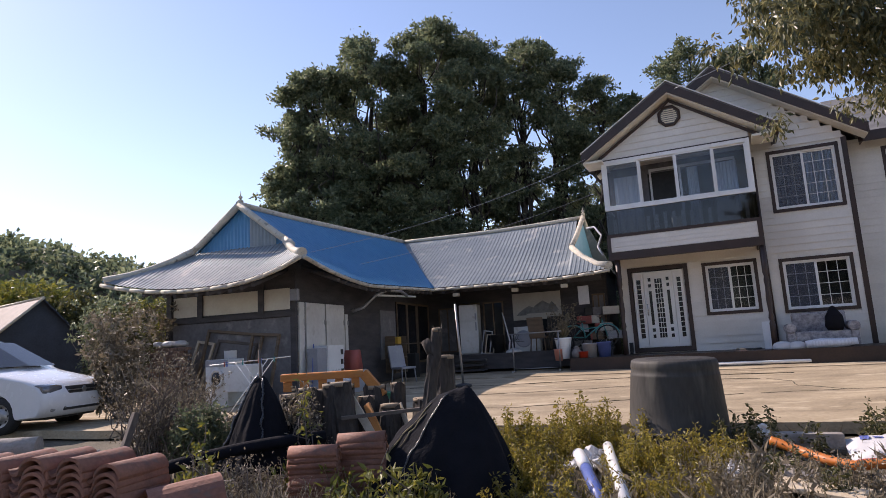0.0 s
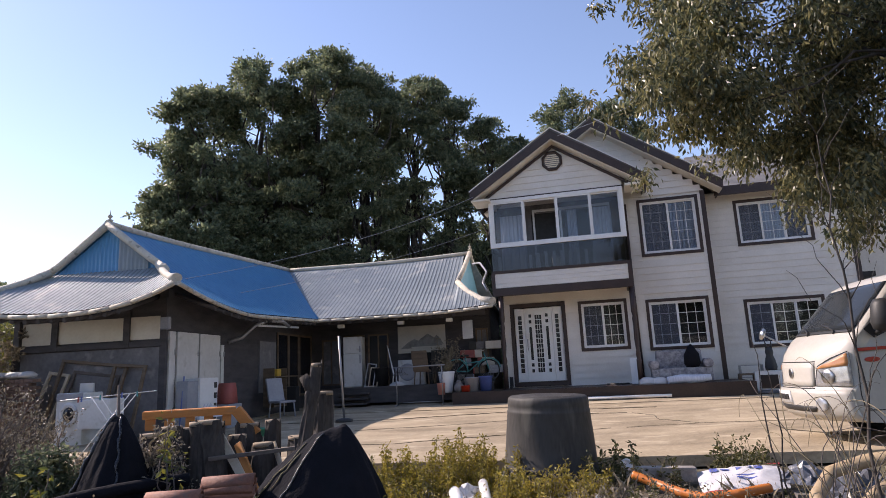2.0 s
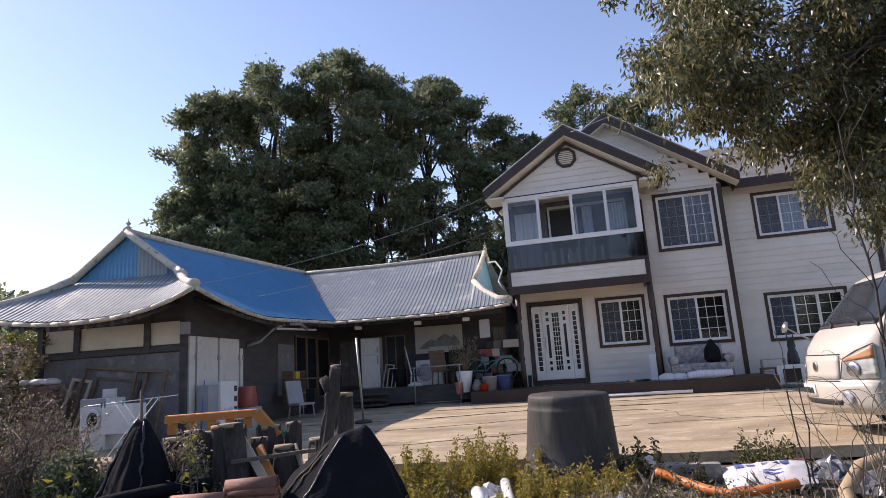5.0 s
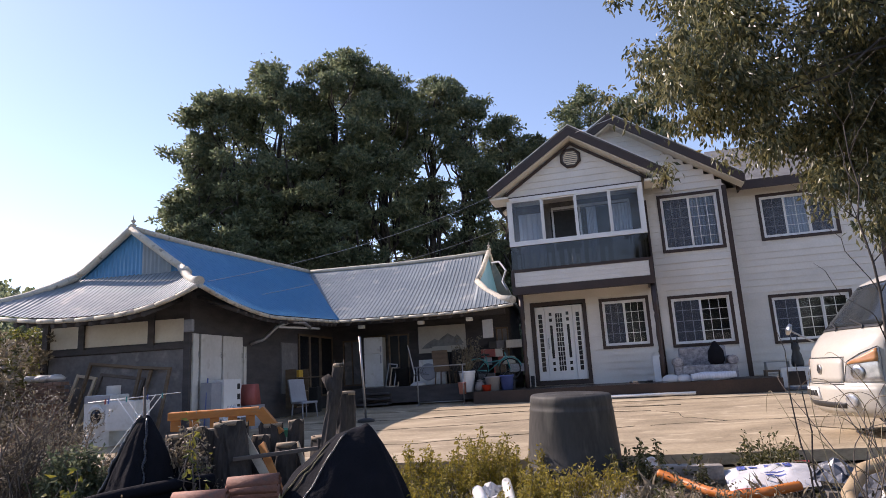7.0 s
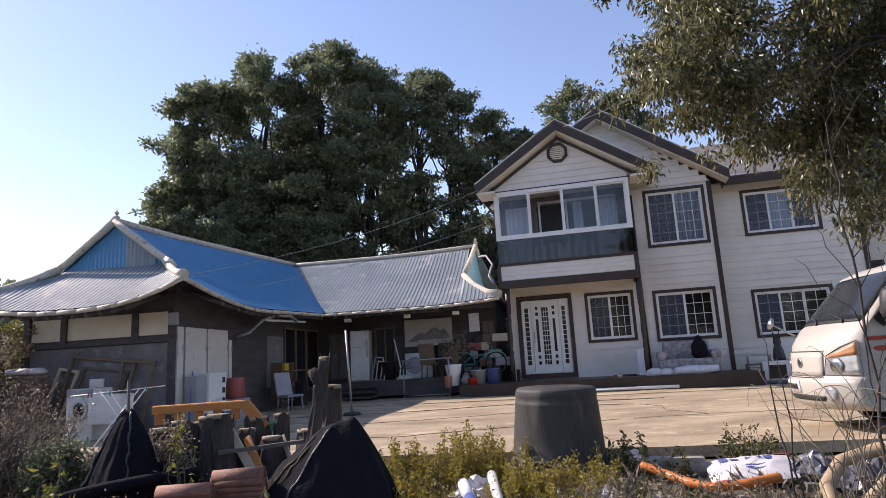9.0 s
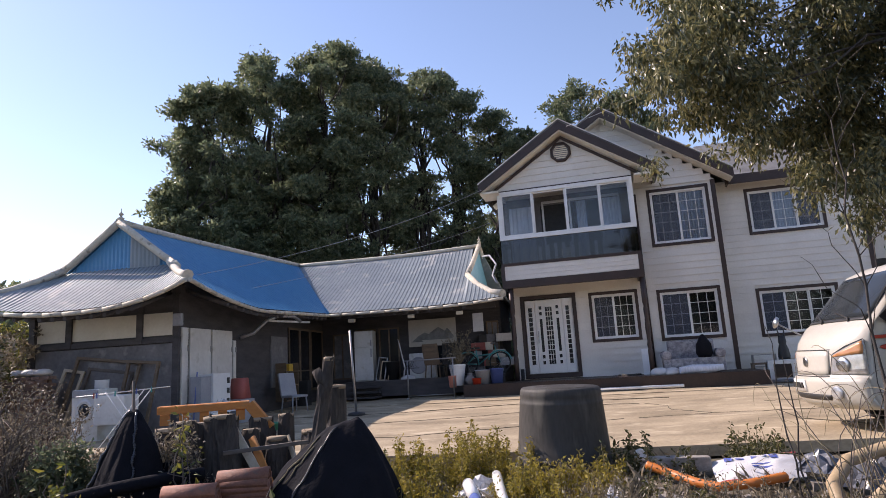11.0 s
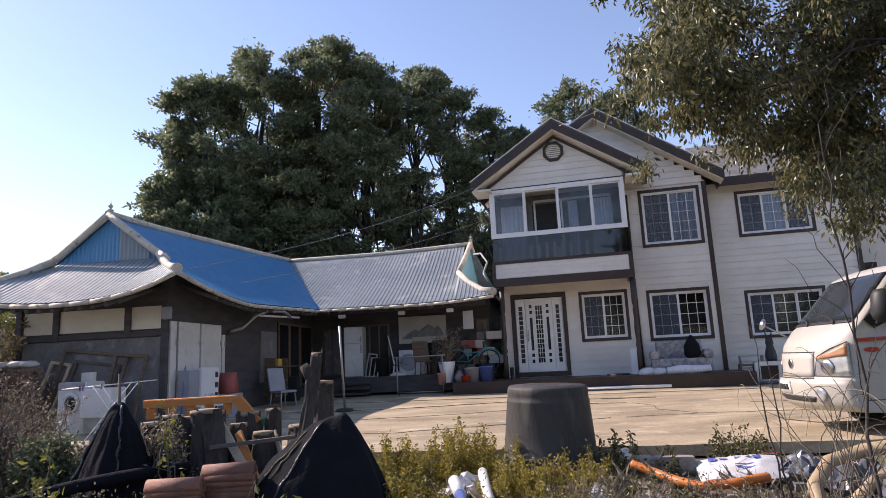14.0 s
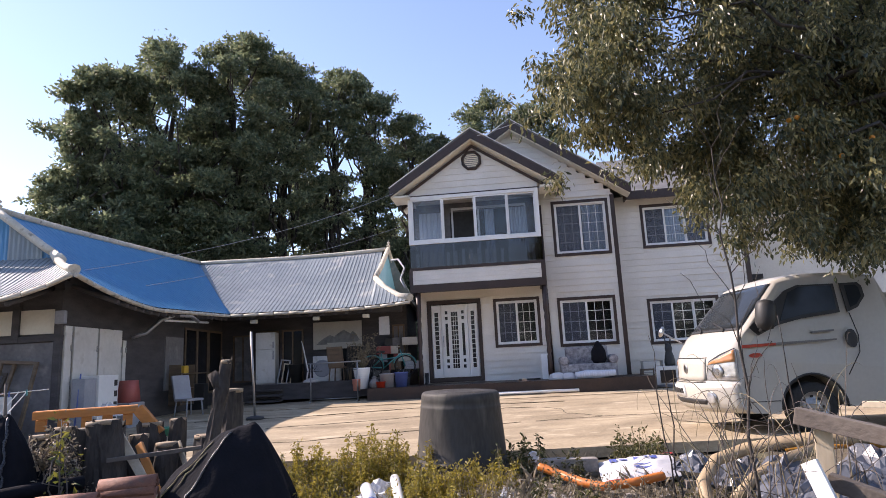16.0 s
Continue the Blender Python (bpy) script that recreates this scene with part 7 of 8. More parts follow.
def washer():
    w = thing("washing_machine", "old white front-loading washing machine", "washing machine", kpose(-9.05, 11.15, 0.05) @ Matrix.Diagonal((1, 1, 1.15, 1)))
    part("body", boxed(-0.29, 0.29, -0.27, 0.27, 0, 0.85, bev=0.02), appliance, w)
    d = part("door", lathe(bmesh.new(), [(0.19, 0), (0.19, 0.03), (0.14, 0.045), (0.13, 0.02)], 24, pose(0, -0.27, 0.50, 90, 0, 0)), appliance, w, "round door ring")
    part("glass", lathe(bmesh.new(), [(0.13, 0.0), (0.10, 0.03), (0.01, 0.04)], 20, pose(0, -0.28, 0.50, 90, 0, 0)), black_glass, d)
    part("panel", boxed(-0.28, 0.28, -0.283, -0.27, 0.72, 0.84), grey_plastic, w)


washer()
single("white_basin", boxed(-0.32, 0.32, -0.22, 0.22, 0, 0.55, bev=0.03), appliance, "white plastic laundry tub behind the rack", "tub", kpose(-8.38, 10.9, 0.35))
single("paint_tin", lathe(bmesh.new(), [(0.13, 0), (0.13, 0.16), (0.135, 0.165), (0.13, 0.17), (0.01, 0.17)], 20), pvc, "white bucket with a dark band", "bucket", kpose(-8.95, 11.2, 1.03))


def brick_pile():
    rng = random.Random(3)
    t = thing("brick_pile", "pile of old bricks and blocks by the wall", "bricks", kpose(-11.2, 11.3, 0.05))
    me = bpy.data.meshes.new("brick")
    bm = boxed(-0.10, 0.10, -0.05, 0.05, 0, 0.065, bev=0.006)
    bm.to_mesh(me)
    bm.free()
    me.materials.append(brick_mat)
    for r in range(18):
        for c in range(5):
            for q in range(2):
                ob = new("brick", me)
                ob.parent = t
                ob.matrix_basis = pose(c * 0.215 + 0.10 * (r % 2) + rng.uniform(-0.012, 0.012), q * 0.12 - 0.1, r * 0.072, 0, 0, rng.uniform(-3, 3))
    for k in range(3):
        part("bag", lathe(bmesh.new(), [(0.05, 0), (0.17, 0.03), (0.19, 0.08), (0.10, 0.14), (0.01, 0.15)], 12, pose(0.2 + 0.3 * k, 0, 1.30)), sack_white, t, "pale sack")
    part("shelf", boxed(-0.15, 1.0, -0.25, 0.2, 0.85, 0.88), grey_wood, t)


brick_pile()


def drying_rack():
    t = thing("drying_rack", "folding white laundry rack with clothes pegs", "laundry rack", pose(*spot(-27.0, 10.4), 0.1, 0, 0, 12) @ Matrix.Diagonal((0.8, 0.8, 0.85, 1)))
    for y in (-0.25, -0.08, 0.08, 0.25):
        part("rail", tube(bmesh.new(), [(-0.72, y, 1.0), (0.72, y, 1.08)], 0.007, 6), pvc, t)
    for x in (-0.72, 0.72):
        part("end_rail", tube(bmesh.new(), [(x, -0.25, 1.04 + x * 0.055), (x, 0.25, 1.04 + x * 0.055)], 0.007, 6), pvc, t)
    for y in (-0.25, 0.25):
        part("leg", tube(bmesh.new(), [(0.4, y, 1.07), (-0.45, y, 0.0)], 0.009, 6), pvc, t)
        part("leg", tube(bmesh.new(), [(-0.25, y, 1.05), (0.5, y, 0.0)], 0.009, 6), pvc, t)
    for i, x in enumerate((-0.45, -0.4, -0.1, 0.2, 0.25, 0.5)):
        part("peg", boxed(x, x + 0.02, -0.265, -0.235, 0.98 + x * 0.05, 1.07 + x * 0.05), (red_paint, blue_pipe_mat, teal)[i % 3], t, "coloured peg")


drying_rack()


def tall_box(name, m, w, d, h, label, mat, bars=0):
    t = thing(name, label, "box", m)
    part("box_body", boxed(-w / 2, w / 2, -d / 2, d / 2, 0, h, bev=0.012), mat, t)
    for k in range(bars):
        part("printed_square", boxed(w / 2 - 0.12, w / 2 - 0.03, -d / 2 - 0.004, -d / 2, h - 0.22 - k * 0.22, h - 0.10 - k * 0.22), black_plastic, t, "dark printed square")
    return t


tall_box("foam_box", kpose(-7.42, 12.75, 0.05, 80), 0.55, 0.40, 1.15, "stacked white foam boxes by the shed door", pvc, 4)
tall_box("grey_box", kpose(-7.50, 12.35, 0.05, 80), 0.35, 0.30, 1.10, "pale grey plastic box by the shed door", grey_plastic)
single("red_crate", lathe(bmesh.new(), [(0.22, 0), (0.24, 0.02), (0.19, 0.46), (0.17, 0.47)], 4, pose(0, 0, 0, 0, 0, 45)), red_paint, "faded red plastic bin standing on a box", "bin", kpose(-7.25, 13.55, 0.60, 80))
single("crate_stand", boxed(-0.25, 0.25, -0.22, 0.22, 0, 0.55, bev=0.02), grey_plastic, "grey crate under the red bin", "crate", kpose(-7.25, 13.55, 0.05, 80))
film_heap(-19.6, 13.4, 0.45, 0.7, 77, "pale sheet heaped on boxes", sack_white)
single("wall_meter", boxed(-0.10, 0.10, -0.10, 0, 0, 0.26, bev=0.025), grey_plastic, "grey electric meter box on the corner post", "meter", kpose(-7.74, 11.90, 2.22))
single("broom", tube(bmesh.new(), [(0, 0, 0), (0.05, 0.05, 1.15)], 0.014, 6), blue_pipe_mat, "broom leaning on the wall", "broom", kpose(-7.55, 12.15, 0.1))
single("bent_pipe", tube(bmesh.new(), [(-7.7, 14.4, 2.05), (-7.45, 14.6, 2.15), (-7.2, 14.8, 2.45), (-6.95, 15.0, 2.58), (-6.8, 15.6, 2.58), (-6.8, 16.0, 2.48)], 0.045, 8), steel_rim, "bent grey metal pipe under the eave", "pipe", K)
single("straight_pipe", tube(bmesh.new(), [(-7.1, 14.8, 2.45), (-6.95, 17.0, 2.52)], 0.03, 8), pvc, "pale pipe under the eave", "pipe", K)


def lounge_chair(m, mat, label):
    t = thing("garden_chair", label, "chair", m)
    part("seat", boxed(-0.25, 0.25, -0.25, 0.25, 0.38, 0.44, bev=0.02), mat, t)
    part("backrest", boxed(-0.25, 0.25, -0.03, 0.03, 0, 0.62, m=pose(0, 0.24, 0.42, -14), bev=0.02), mat, t)
    for x in (-0.21, 0.21):
        for y in (-0.21, 0.21):
            part("leg", tube(bmesh.new(), [(x, y, 0.39), (x * 1.15, y * 1.15, 0)], 0.02, 6), mat, t)


lounge_chair(kpose(-3.75, 19.15, 0.72, 170), worn_wood, "brown wooden chair on the porch")
lounge_chair(kpose(-3.35, 19.35, 0.72, 200), black_plastic, "black plastic chair on the porch")
lounge_chair(kpose(-6.95, 15.9, 0.1, 60), grey_plastic, "pale grey plastic chair in the shade")
single("green_basin", lathe(bmesh.new(), [(0.2, 0), (0.26, 0.14), (0.28, 0.15), (0.26, 0.16), (0.2, 0.03)], 20), green_plastic, "green plastic basin on the ground", "basin", pose(*spot(-16.0, 12.6), 0.05))


def shelf_rack(m, label):
    t = thing("wall_shelf", label, "shelf", m)
    for z in (0.0, 0.42, 0.8):
        part("board", boxed(-0.42, 0.42, -0.16, 0.16, z, z + 0.025), worn_wood, t)
    for x in (-0.42, 0.40):
        part("side", boxed(x, x + 0.02, -0.16, 0.16, 0, 1.05), worn_wood, t)
    return t


shelf_rack(kpose(-7.55, 16.8, 0.35, 90), "worn wooden shelf with odds and ends")
single("yellow_box", boxed(-0.13, 0.13, -0.1, 0.1, 0, 0.2, bev=0.015), yellow_plastic, "yellow plastic box on the shelf", "box", kpose(-7.55, 16.85, 1.175, 90))
single("dark_speaker", boxed(-0.17, 0.17, -0.14, 0.14, 0, 0.75, bev=0.012), black_plastic, "black loudspeaker box by the wall", "speaker", kpose(-7.45, 17.75, 0.12))


def fridge():
    t = thing("refrigerator", "old white two-door refrigerator on the porch", "refrigerator", kpose(-6.15, 19.75, 0.72, 6))
    part("cabinet", boxed(-0.30, 0.30, -0.26, 0.30, 0, 1.60, bev=0.015), appliance, t)
    a = part("door", boxed(-0.30, 0.30, -0.31, -0.265, 0.03, 1.05, bev=0.012), appliance, t)
    b = part("freezer_door", boxed(-0.30, 0.30, -0.31, -0.265, 1.07, 1.59, bev=0.012), appliance, t)
    part("handle", boxed(0.22, 0.26, -0.335, -0.31, 0.75, 1.02), grey_plastic, a)
    part("handle", boxed(0.22, 0.26, -0.335, -0.31, 1.10, 1.30), grey_plastic, b)


fridge()
for k, (du, h) in enumerate(((0.0, 0.75), (0.12, 0.62))):
    single("folded_stool", frame_bars(bmesh.new(), 0.30, h, 0.03, 0.03), pale_wood if k else steel_rim, "folded step stool leaning by the fridge", "stool", kpose(-5.72 + du, 19.3, 0.73) @ pose(0, 0, 0, -10, 8, 0))


def picture():
    t = thing("framed_picture", "large framed grey ink landscape on the wall", "picture", kpose(-3.97, 20.10, 1.72))
    bm = bmesh.new()
    box(bm, -0.79, 0.79, -0.03, 0, 0.82, 0.87), box(bm, -0.79, 0.79, -0.03, 0, 0, 0.05), box(bm, -0.79, -0.74, -0.03, 0, 0.05, 0.82), box(bm, 0.74, 0.79, -0.03, 0, 0.05, 0.82)
    part("frame", bm, paper, t)
    part("sheet", boxed(-0.74, 0.74, -0.015, 0, 0.05, 0.82), paper, t)
    for k, (x, w, h, z) in enumerate(((-0.25, 0.4, 0.25, 0.2), (0.2, 0.5, 0.4, 0.2), (0.5, 0.22, 0.3, 0.25), (-0.5, 0.2, 0.12, 0.15))):
        part("ink_shape", prism(bmesh.new(), [(x - w, z), (x - w * 0.5, z + h * 0.6), (x, z + h), (x + w * 0.4, z + h * 0.7), (x + min(w, 0.73 - x), z)], -0.019 - 0.001 * k, -0.014), ink_grey, t)


picture()


def ac_unit():
    t = thing("outdoor_unit", "white air-conditioner outdoor unit on the porch", "air conditioner", kpose(-4.25, 19.75, 0.72))
    part("casing_body", boxed(-0.42, 0.42, -0.15, 0.15, 0, 0.78, bev=0.015), appliance, t)
    part("fan_ring", lathe(bmesh.new(), [(0.27, 0), (0.27, 0.02), (0.24, 0.02), (0.05, 0.012)], 24, pose(-0.12, -0.15, 0.40, 90)), grey_plastic, t)


ac_unit()


def pot_plant():
    t = thing("potted_plant", "withered shrub in a tall white ribbed pot", "potted plant", kpose(-2.98, 18.65, 0.46))
    prof = []
    for i in range(10):
        z = 0.06 * i
        r = 0.15 + 0.09 * i / 9
        prof += [(r, z), (r + 0.012, z + 0.02), (r + 0.012, z + 0.04)]
    part("pot", lathe(bmesh.new(), prof + [(0.25, 0.62), (0.21, 0.62), (0.2, 0.55)], 24), pvc, t, "tall white ribbed pot")
    rng = np.random.default_rng(5)
    bm, cs = bmesh.new(), []
    for k in range(34):
        a = rng.uniform(0, 6.28)
        top = Vector((0.55 * rng.random() ** 0.5 * math.cos(a), 0.3 * math.sin(a) * rng.random(), 0.9 + 0.75 * rng.random()))
        cs += [tuple(p) for p in limb(bm, rng, (0, 0, 0.55), top, 0.009, 0.003, 5, 0.3, 4)[2:]]
    part("stem", bm, straw, t)
    v, f = leaves(rng, cs, [(0.07,) * 3] * len(cs), 900, 0.06, 0.3, 0.9)
    c = leaf_object("foliage", v, f, leaf_dry)
    c.parent = t


pot_plant()


def stand():
    t = thing("drying_stand", "grey tubular stand on feet before the porch", "stand", kpose(-3.75, 18.35, 0.14, 4))
    for x in (-0.68, 0.68):
        part("post", tube(bmesh.new(), [(x, 0, 0), (x, 0, 1.12)], 0.022, 8), steel_rim, t)
        part("foot", tube(bmesh.new(), [(x, -0.28, 0.03), (x, 0.28, 0.03)], 0.022, 8), steel_rim, t)
    part("bar", tube(bmesh.new(), [(-0.78, 0, 1.12), (0.78, 0, 1.14)], 0.02, 8), steel_rim, t)
    part("bar", tube(bmesh.new(), [(-0.68, 0, 0.10), (0.68, 0, 0.10)], 0.016, 8), steel_rim, t)
    for x in (-0.62, -0.55, -0.48, 0.35, 0.45, 0.55):
        part("hanger", tube(bmesh.new(), [(x, 0, 1.10), (x - 0.05, -0.02, 0.98), (x - 0.16, -0.05, 0.90), (x + 0.14, 0.04, 0.90), (x + 0.03, 0.01, 0.98)], 0.008, 5), black_plastic, t, "dark clothes hanger")


stand()


def bucket(m, r, h, mat, label, name="bucket"):
    t = thing(name, label, "bucket", m)
    part("pail", lathe(bmesh.new(), [(r * 0.8, 0), (r, h * 0.93), (r * 1.06, h * 0.94), (r * 1.06, h), (r * 0.95, h), (r * 0.75, 0.02)], 20), mat, t)
    part("bail", tube(bmesh.new(), [(r * math.cos(a), 0.02, h * 0.9 - r * 0.5 * math.sin(a)) for a in np.linspace(0, math.pi, 7)], 0.006, 5), steel, t)


bucket(kpose(-3.12, 18.5, 0.42), 0.13, 0.34, pink_plastic, "pink plastic planter before the porch", "planter")
bucket(hpose(-3.80, 18.15, 0.46), 0.22, 0.42, grey_plastic, "grey plastic pail on the deck")
bucket(hpose(-3.95, 17.95, 0.46), 0.14, 0.20, red_plastic, "small bright red tub on the deck", "red_basin")
bucket(hpose(-3.40, 18.25, 0.46), 0.20, 0.44, blue_pipe_mat, "dark blue pail beside the post")
single("clay_jar", lathe(bmesh.new(), [(0.07, 0), (0.14, 0.08), (0.15, 0.18), (0.09, 0.27), (0.06, 0.30), (0.09, 0.33), (0.01, 0.36)], 18), grey_plaster_and_shade, "small grey stone jar on the deck", "jar", hpose(-4.15, 18.0, 0.46))


def bicycle():
    t = thing("bicycle", "teal bicycle parked on the porch", "bicycle", kpose(-2.25, 19.3, 0.74, 8))
    for x in (-0.5, 0.5):
        w = part("wheel", tube(bmesh.new(), [(x + 0.31 * math.cos(a), 0, 0.33 + 0.31 * math.sin(a)) for a in np.linspace(0, 2 * math.pi, 25)], 0.022, 6, False), rubber, t)
        bm = bmesh.new()
        for k in range(10):
            a = k * math.pi / 5
            tube(bm, [(x, 0, 0.33), (x + 0.30 * math.cos(a), 0, 0.33 + 0.30 * math.sin(a))], 0.003, 3)
        part("spokes", bm, steel, w)
        part("mudguard", tube(bmesh.new(), [(x + 0.36 * math.cos(a), 0, 0.33 + 0.36 * math.sin(a)) for a in np.linspace(0.2, 2.9, 12)], 0.02, 6), teal, t)
    bm = bmesh.new()
    for a, b in (((-0.5, 0.33), (-0.15, 0.30)), ((-0.15, 0.30), (-0.22, 0.75)), ((-0.15, 0.30), (0.36, 0.70)), ((-0.5, 0.33), (-0.20, 0.62)), ((0.5, 0.33), (0.36, 0.85)), ((-0.2, 0.55), (0.38, 0.62))):
        tube(bm, [(a[0], 0, a[1]), (b[0], 0, b[1])], 0.018, 6)
    part("frame", bm, teal, t, "teal frame")
    part("saddle", boxed(-0.36, -0.10, -0.06, 0.06, 0.76, 0.82, bev=0.025), black_plastic, t)
    part("handlebar", tube(bmesh.new(), [(0.26, -0.26, 0.92), (0.36, -0.1, 0.92), (0.36, 0.1, 0.92), (0.26, 0.26, 0.92)], 0.014, 6), steel, t)


bicycle()
rngp = random.Random(21)
for k in range(16):                      # jumbled goods at the dark end of the porch
    u, z, s = -2.7 + 1.1 * rngp.random(), 0.72 + 0.25 * (k % 5), 0.12 + 0.14 * rngp.random()
    m_ = (grey_plastic, red_paint, paper, black_plastic, grey_plaster_and_shade, worn_wood)[k % 6]
    single("stored_carton", boxed(-s, s, -s * 0.7, s * 0.7, 0, 0.245, bev=0.015), m_, "stored carton stacked at the porch end", "box", kpose(u, 19.95, z, rngp.uniform(-12, 12)), "cartons stacked at the porch end")
single("hanging_board", boxed(-0.17, 0.17, -0.012, 0.012, 0, 0.55, bev=0.006), paper, "pale board hanging under the eave", "board", kpose(-2.28, 18.75, 2.02, -18))
single("dry_branch", tube(bmesh.new(), [(0, 0, 0), (0.05, 0, 0.35), (-0.02, 0, 0.7), (-0.10, 0, 1.1), (-0.14, 0, 1.25)], [0.03, 0.028, 0.022, 0.02, 0.012], 6), pvc, "pale bare branch leaning by the door", "branch", kpose(-4.80, 19.3, 0.73))
single("dark_bin", lathe(bmesh.new(), [(0.18, 0), (0.23, 0.55), (0.25, 0.56), (0.22, 0.57)], 18), black_plastic, "dark rubbish bin on the porch", "bin", kpose(-5.2, 19.5, 0.72))
single("rag_heap", lathe(bmesh.new(), [(0.25, 0), (0.24, 0.05), (0.12, 0.11), (0.02, 0.13)], 14), sack_white, "white rag lying on the porch edge", "rag", kpose(-4.6, 19.1, 0.72))


def metal_pole():
    t = thing("metal_pole", "thin grey metal pole on a dark foot", "pole", pose(*spot(-8.3, 14.6), 0.08))
    part("shaft", tube(bmesh.new(), [(0, 0, 0.05), (-0.09, 0, 1.92)], 0.026, 10), steel_rim, t)
    part("base", lathe(bmesh.new(), [(0.20, 0), (0.19, 0.06), (0.06, 0.09)], 16), black_plastic, t)


metal_pole()


# ---------------------------------------------------------------- on the deck and in the yard
def sofa():
    t = thing("sofa", "worn grey floral sofa on the deck", "sofa", hpose(2.05, 18.75, 0.46))
    part("seat", boxed(-0.62, 0.62, -0.35, 0.30, 0.12, 0.42, bev=0.05), floral, t)
    part("backrest", boxed(-0.62, 0.62, 0.20, 0.40, 0.12, 0.92, bev=0.06), floral, t)
    for x in (-0.70, 0.70):
        part("armrest", lathe(bmesh.new(), [(0.10, -0.36), (0.13, -0.34), (0.13, 0.34), (0.10, 0.36)], 14, pose(x, 0, 0.52, 90)), floral, t)
        part("arm_panel", boxed(x - 0.09, x + 0.09, -0.33, 0.35, 0.05, 0.5, bev=0.02), floral, t)
    for x in (-0.6, 0.6):
        part("foot", boxed(x - 0.03, x + 0.03, -0.3, -0.24, 0, 0.12), brown, t)


sofa()
single("black_bag", lathe(bmesh.new(), [(0.16, 0), (0.22, 0.1), (0.20, 0.35), (0.10, 0.52), (0.05, 0.60), (0.02, 0.62)], 14), black_tarp, "full black plastic bag on the sofa", "bag", hpose(2.35, 18.55, 0.88))
for u, v, s, m_, lb in ((1.10, 18.2, 0.26, sack_white, "white plastic bag on the deck"), (1.42, 18.15, 0.24, sack_white, "white plastic bag on the deck"), (2.2, 18.1, 0.2, curtain_mat, "rolled pale blanket on the deck")):
    single("goods_bag", lathe(bmesh.new(), [(s * 0.9, 0), (s, s * 0.25), (s * 0.8, s * 0.6), (s * 0.4, s * 0.8), (s * 0.05, s * 0.82)], 9), m_, lb, "bag", hpose(u, v, 0.46))
single("blanket_roll", tube(bmesh.new(), [(-0.55, 0, 0), (-0.2, 0.03, 0.03), (0.2, 0, 0.02), (0.55, -0.03, 0.05)], [0.10, 0.12, 0.11, 0.08], 10), curtain_mat, "rolled pale blue blanket on the deck", "blanket", hpose(2.15, 17.98, 0.56))
for k, (u, du) in enumerate(((-2.95, 0), (-2.78, 0.02))):
    single("rubber_boot", tube(bmesh.new(), [(0, 0.0, 0.36), (0, 0.0, 0.08), (0, -0.06, 0.05), (0, -0.18, 0.04)], [0.06, 0.055, 0.055, 0.04], 8), black_plastic, "black rubber boot beside the door", "boot", hpose(u, 19.2, 0.46), "boots by the door")
for k in range(4):
    single("shoe", boxed(-0.045, 0.045, -0.12, 0.12, 0, 0.07, bev=0.025), black_plastic, "dark shoe lying on the deck", "shoe", hpose(0.05 + 0.16 * k, 18.6 + 0.1 * (k % 2), 0.46, 40 * k), "shoes on the deck")
single("leaning_panel", boxed(0, 0.22, -0.01, 0.01, 0, 0.75), pvc, "white panel leaning beside the post", "panel", hpose(0.72, 18.9, 0.46) @ pose(0, 0, 0, -8))
single("long_pipe", tube(bmesh.new(), [(-0.75, 17.45, 0.20), (1.62, 17.5, 0.20)], 0.04, 10), pvc, "long white pipe lying before the deck", "pipe", H)


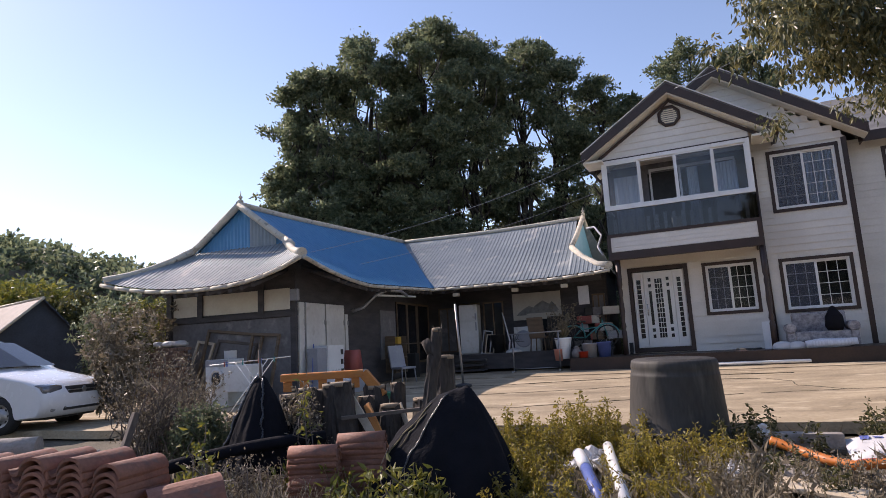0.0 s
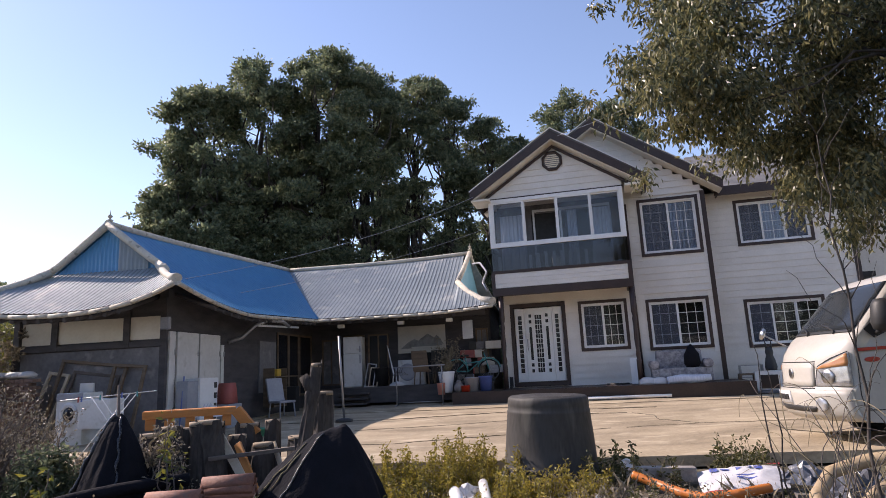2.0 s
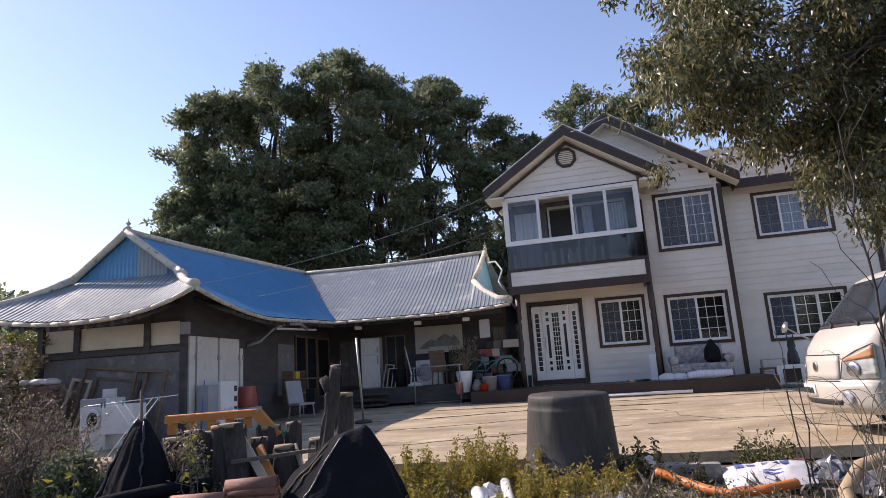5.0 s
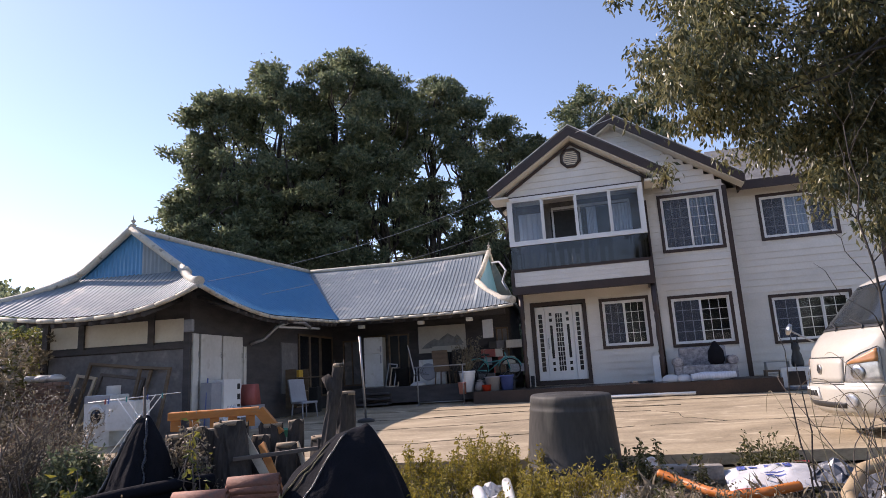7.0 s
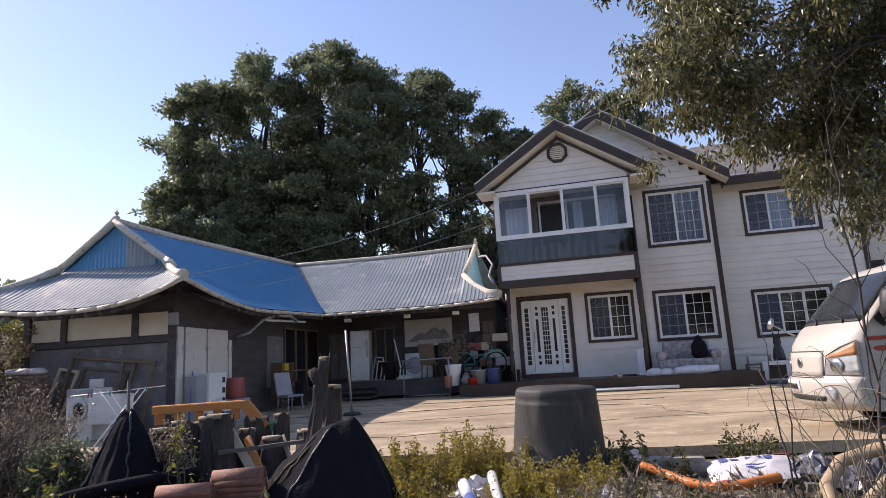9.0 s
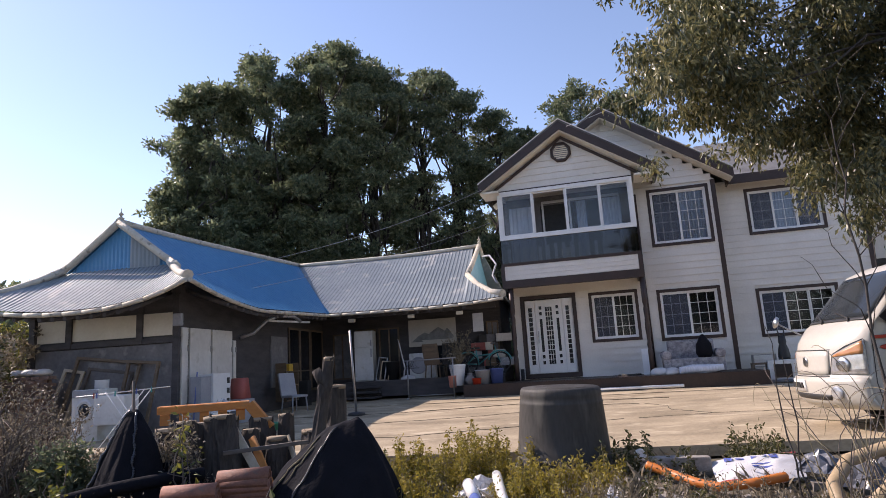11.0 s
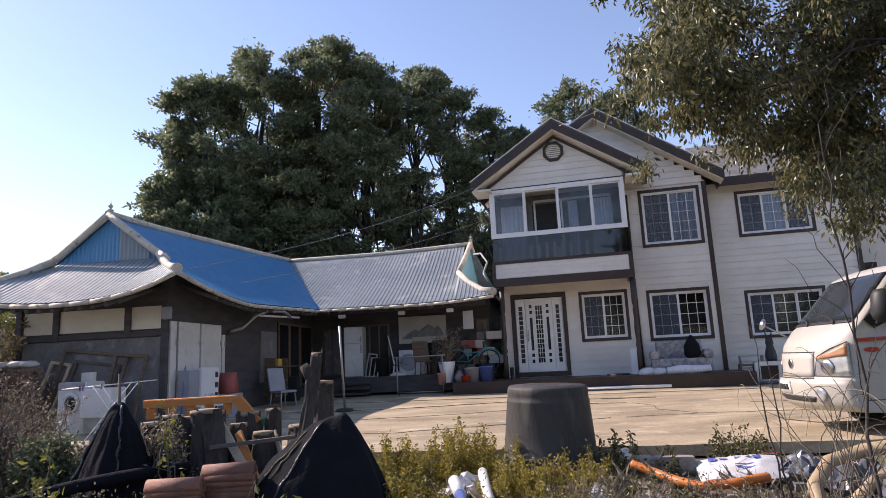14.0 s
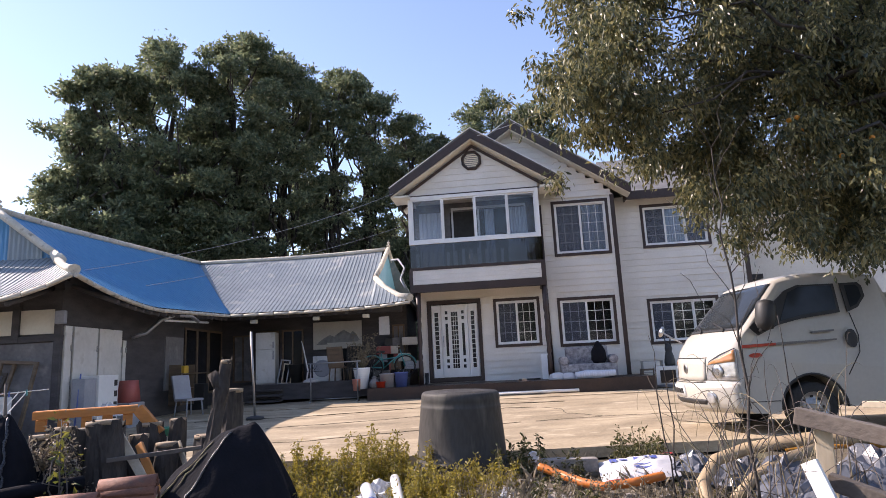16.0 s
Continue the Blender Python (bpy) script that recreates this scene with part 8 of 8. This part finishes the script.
def appliances():
    t = thing("scrap_cabinet", "white discarded cabinet lying before the wall", "cabinet", hpose(4.35, 18.7, 0.14, -8))
    part("shell", boxed(-0.45, 0.45, -0.3, 0.3, 0, 0.55, bev=0.02), appliance, t)
    part("door_glass", boxed(-0.32, 0.10, -0.31, -0.295, 0.10, 0.45), black_glass, t)
    part("tray", boxed(-0.6, 0.5, -0.75, -0.35, 0.0, 0.06, bev=0.015), film_mat, t)
    single("wooden_stool", frame_bars(bmesh.new(), 0.42, 0.5, 0.05, 0.3), worn_wood, "low wooden stool with a dusty top", "stool", hpose(3.55, 18.75, 0.14))
    single("wire_basket", frame_bars(bmesh.new(), 0.6, 0.35, 0.02, 0.3), steel_rim, "wire basket beside the wall", "basket", hpose(3.75, 19.6, 0.50))
    st = lathe(bmesh.new(), [(0.14, 0), (0.16, 0.1), (0.13, 0.3), (0.09, 0.42), (0.11, 0.50), (0.09, 0.60), (0.02, 0.66)], 14)
    for sg in (-1, 1):
        tube(st, [(sg * 0.05, 0, 0.60), (sg * 0.08, 0, 0.80)], [0.04, 0.012], 7)
    single("dark_statue", st, black_plastic, "dark animal-shaped ornament with upright ears", "statue", hpose(4.45, 19.15, 0.68))


appliances()


def hut():
    x, y = spot(-42.6, 23.0)
    t = thing("farm_hut", "low dark hut with a rusty sheet roof", "hut", pose(x, y, 0.0, 0, 0, 62))
    part("gable_wall", prism(bmesh.new(), [(-1.2, 0), (1.8, 0), (1.8, 1.30), (0, 3.15), (-1.2, 2.05)], 0, 0.1), hut_dark, t, "dark sheeted gable")
    bm = bmesh.new()
    prism(bm, [(0.0, 3.2), (-1.5, 1.82), (-1.5, 1.77), (0.0, 3.14)], -0.2, 7)
    part("roof_slope", bm, hut_roof, t, "rusty corrugated slope")
    part("roof_slope", prism(bmesh.new(), [(0.0, 3.2), (2.1, 1.0), (2.1, 0.95), (0.0, 3.14)], -0.2, 7), hut_dark, t)
    part("side_wall", boxed(-1.2, -1.1, 0.1, 7, 0, 2.0), hut_dark, t)
    part("ridge", tube(bmesh.new(), [(0, -0.22, 3.2), (0, 7, 3.2)], 0.05, 6), pale_wood, t)
    part("rake", tube(bmesh.new(), [(0, -0.21, 3.19), (-1.5, -0.21, 1.81)], 0.045, 6), pale_wood, t)


hut()


def cables():
    def wire(a, b, sag):
        a, b = Vector(a), Vector(b)
        return tube(bmesh.new(), [a.lerp(b, i / 14) - Vector((0, 0, sag * 4 * (i / 14) * (1 - i / 14))) for i in range(15)], 0.007, 4)
    single("cable", wire((1.35, 18.1, 6.2), (-4.9, 12.3, 3.15), 0.25), grey_plastic, "thin grey cable between the two houses", "cable")
    single("cable", wire((1.5, 18.3, 5.2), (-4.2, 13.6, 3.0), 0.15), grey_plastic, "thin grey cable between the two houses", "cable")
    single("cable", wire((3.9, 17.3, 7.75), (9.5, 13.5, 9.5), 0.3), grey_plastic, "thin grey cable running to the gable", "cable")
    single("cable", tube(bmesh.new(), [(-2.2, 20.6, 4.6), (-1.9, 19.9, 4.5), (-1.65, 19.3, 4.1), (-1.75, 18.9, 3.7), (-1.6, 18.6, 3.4)], 0.03, 6), grey_plastic, "loose cable bundle at the roof end", "cable", K)


cables()
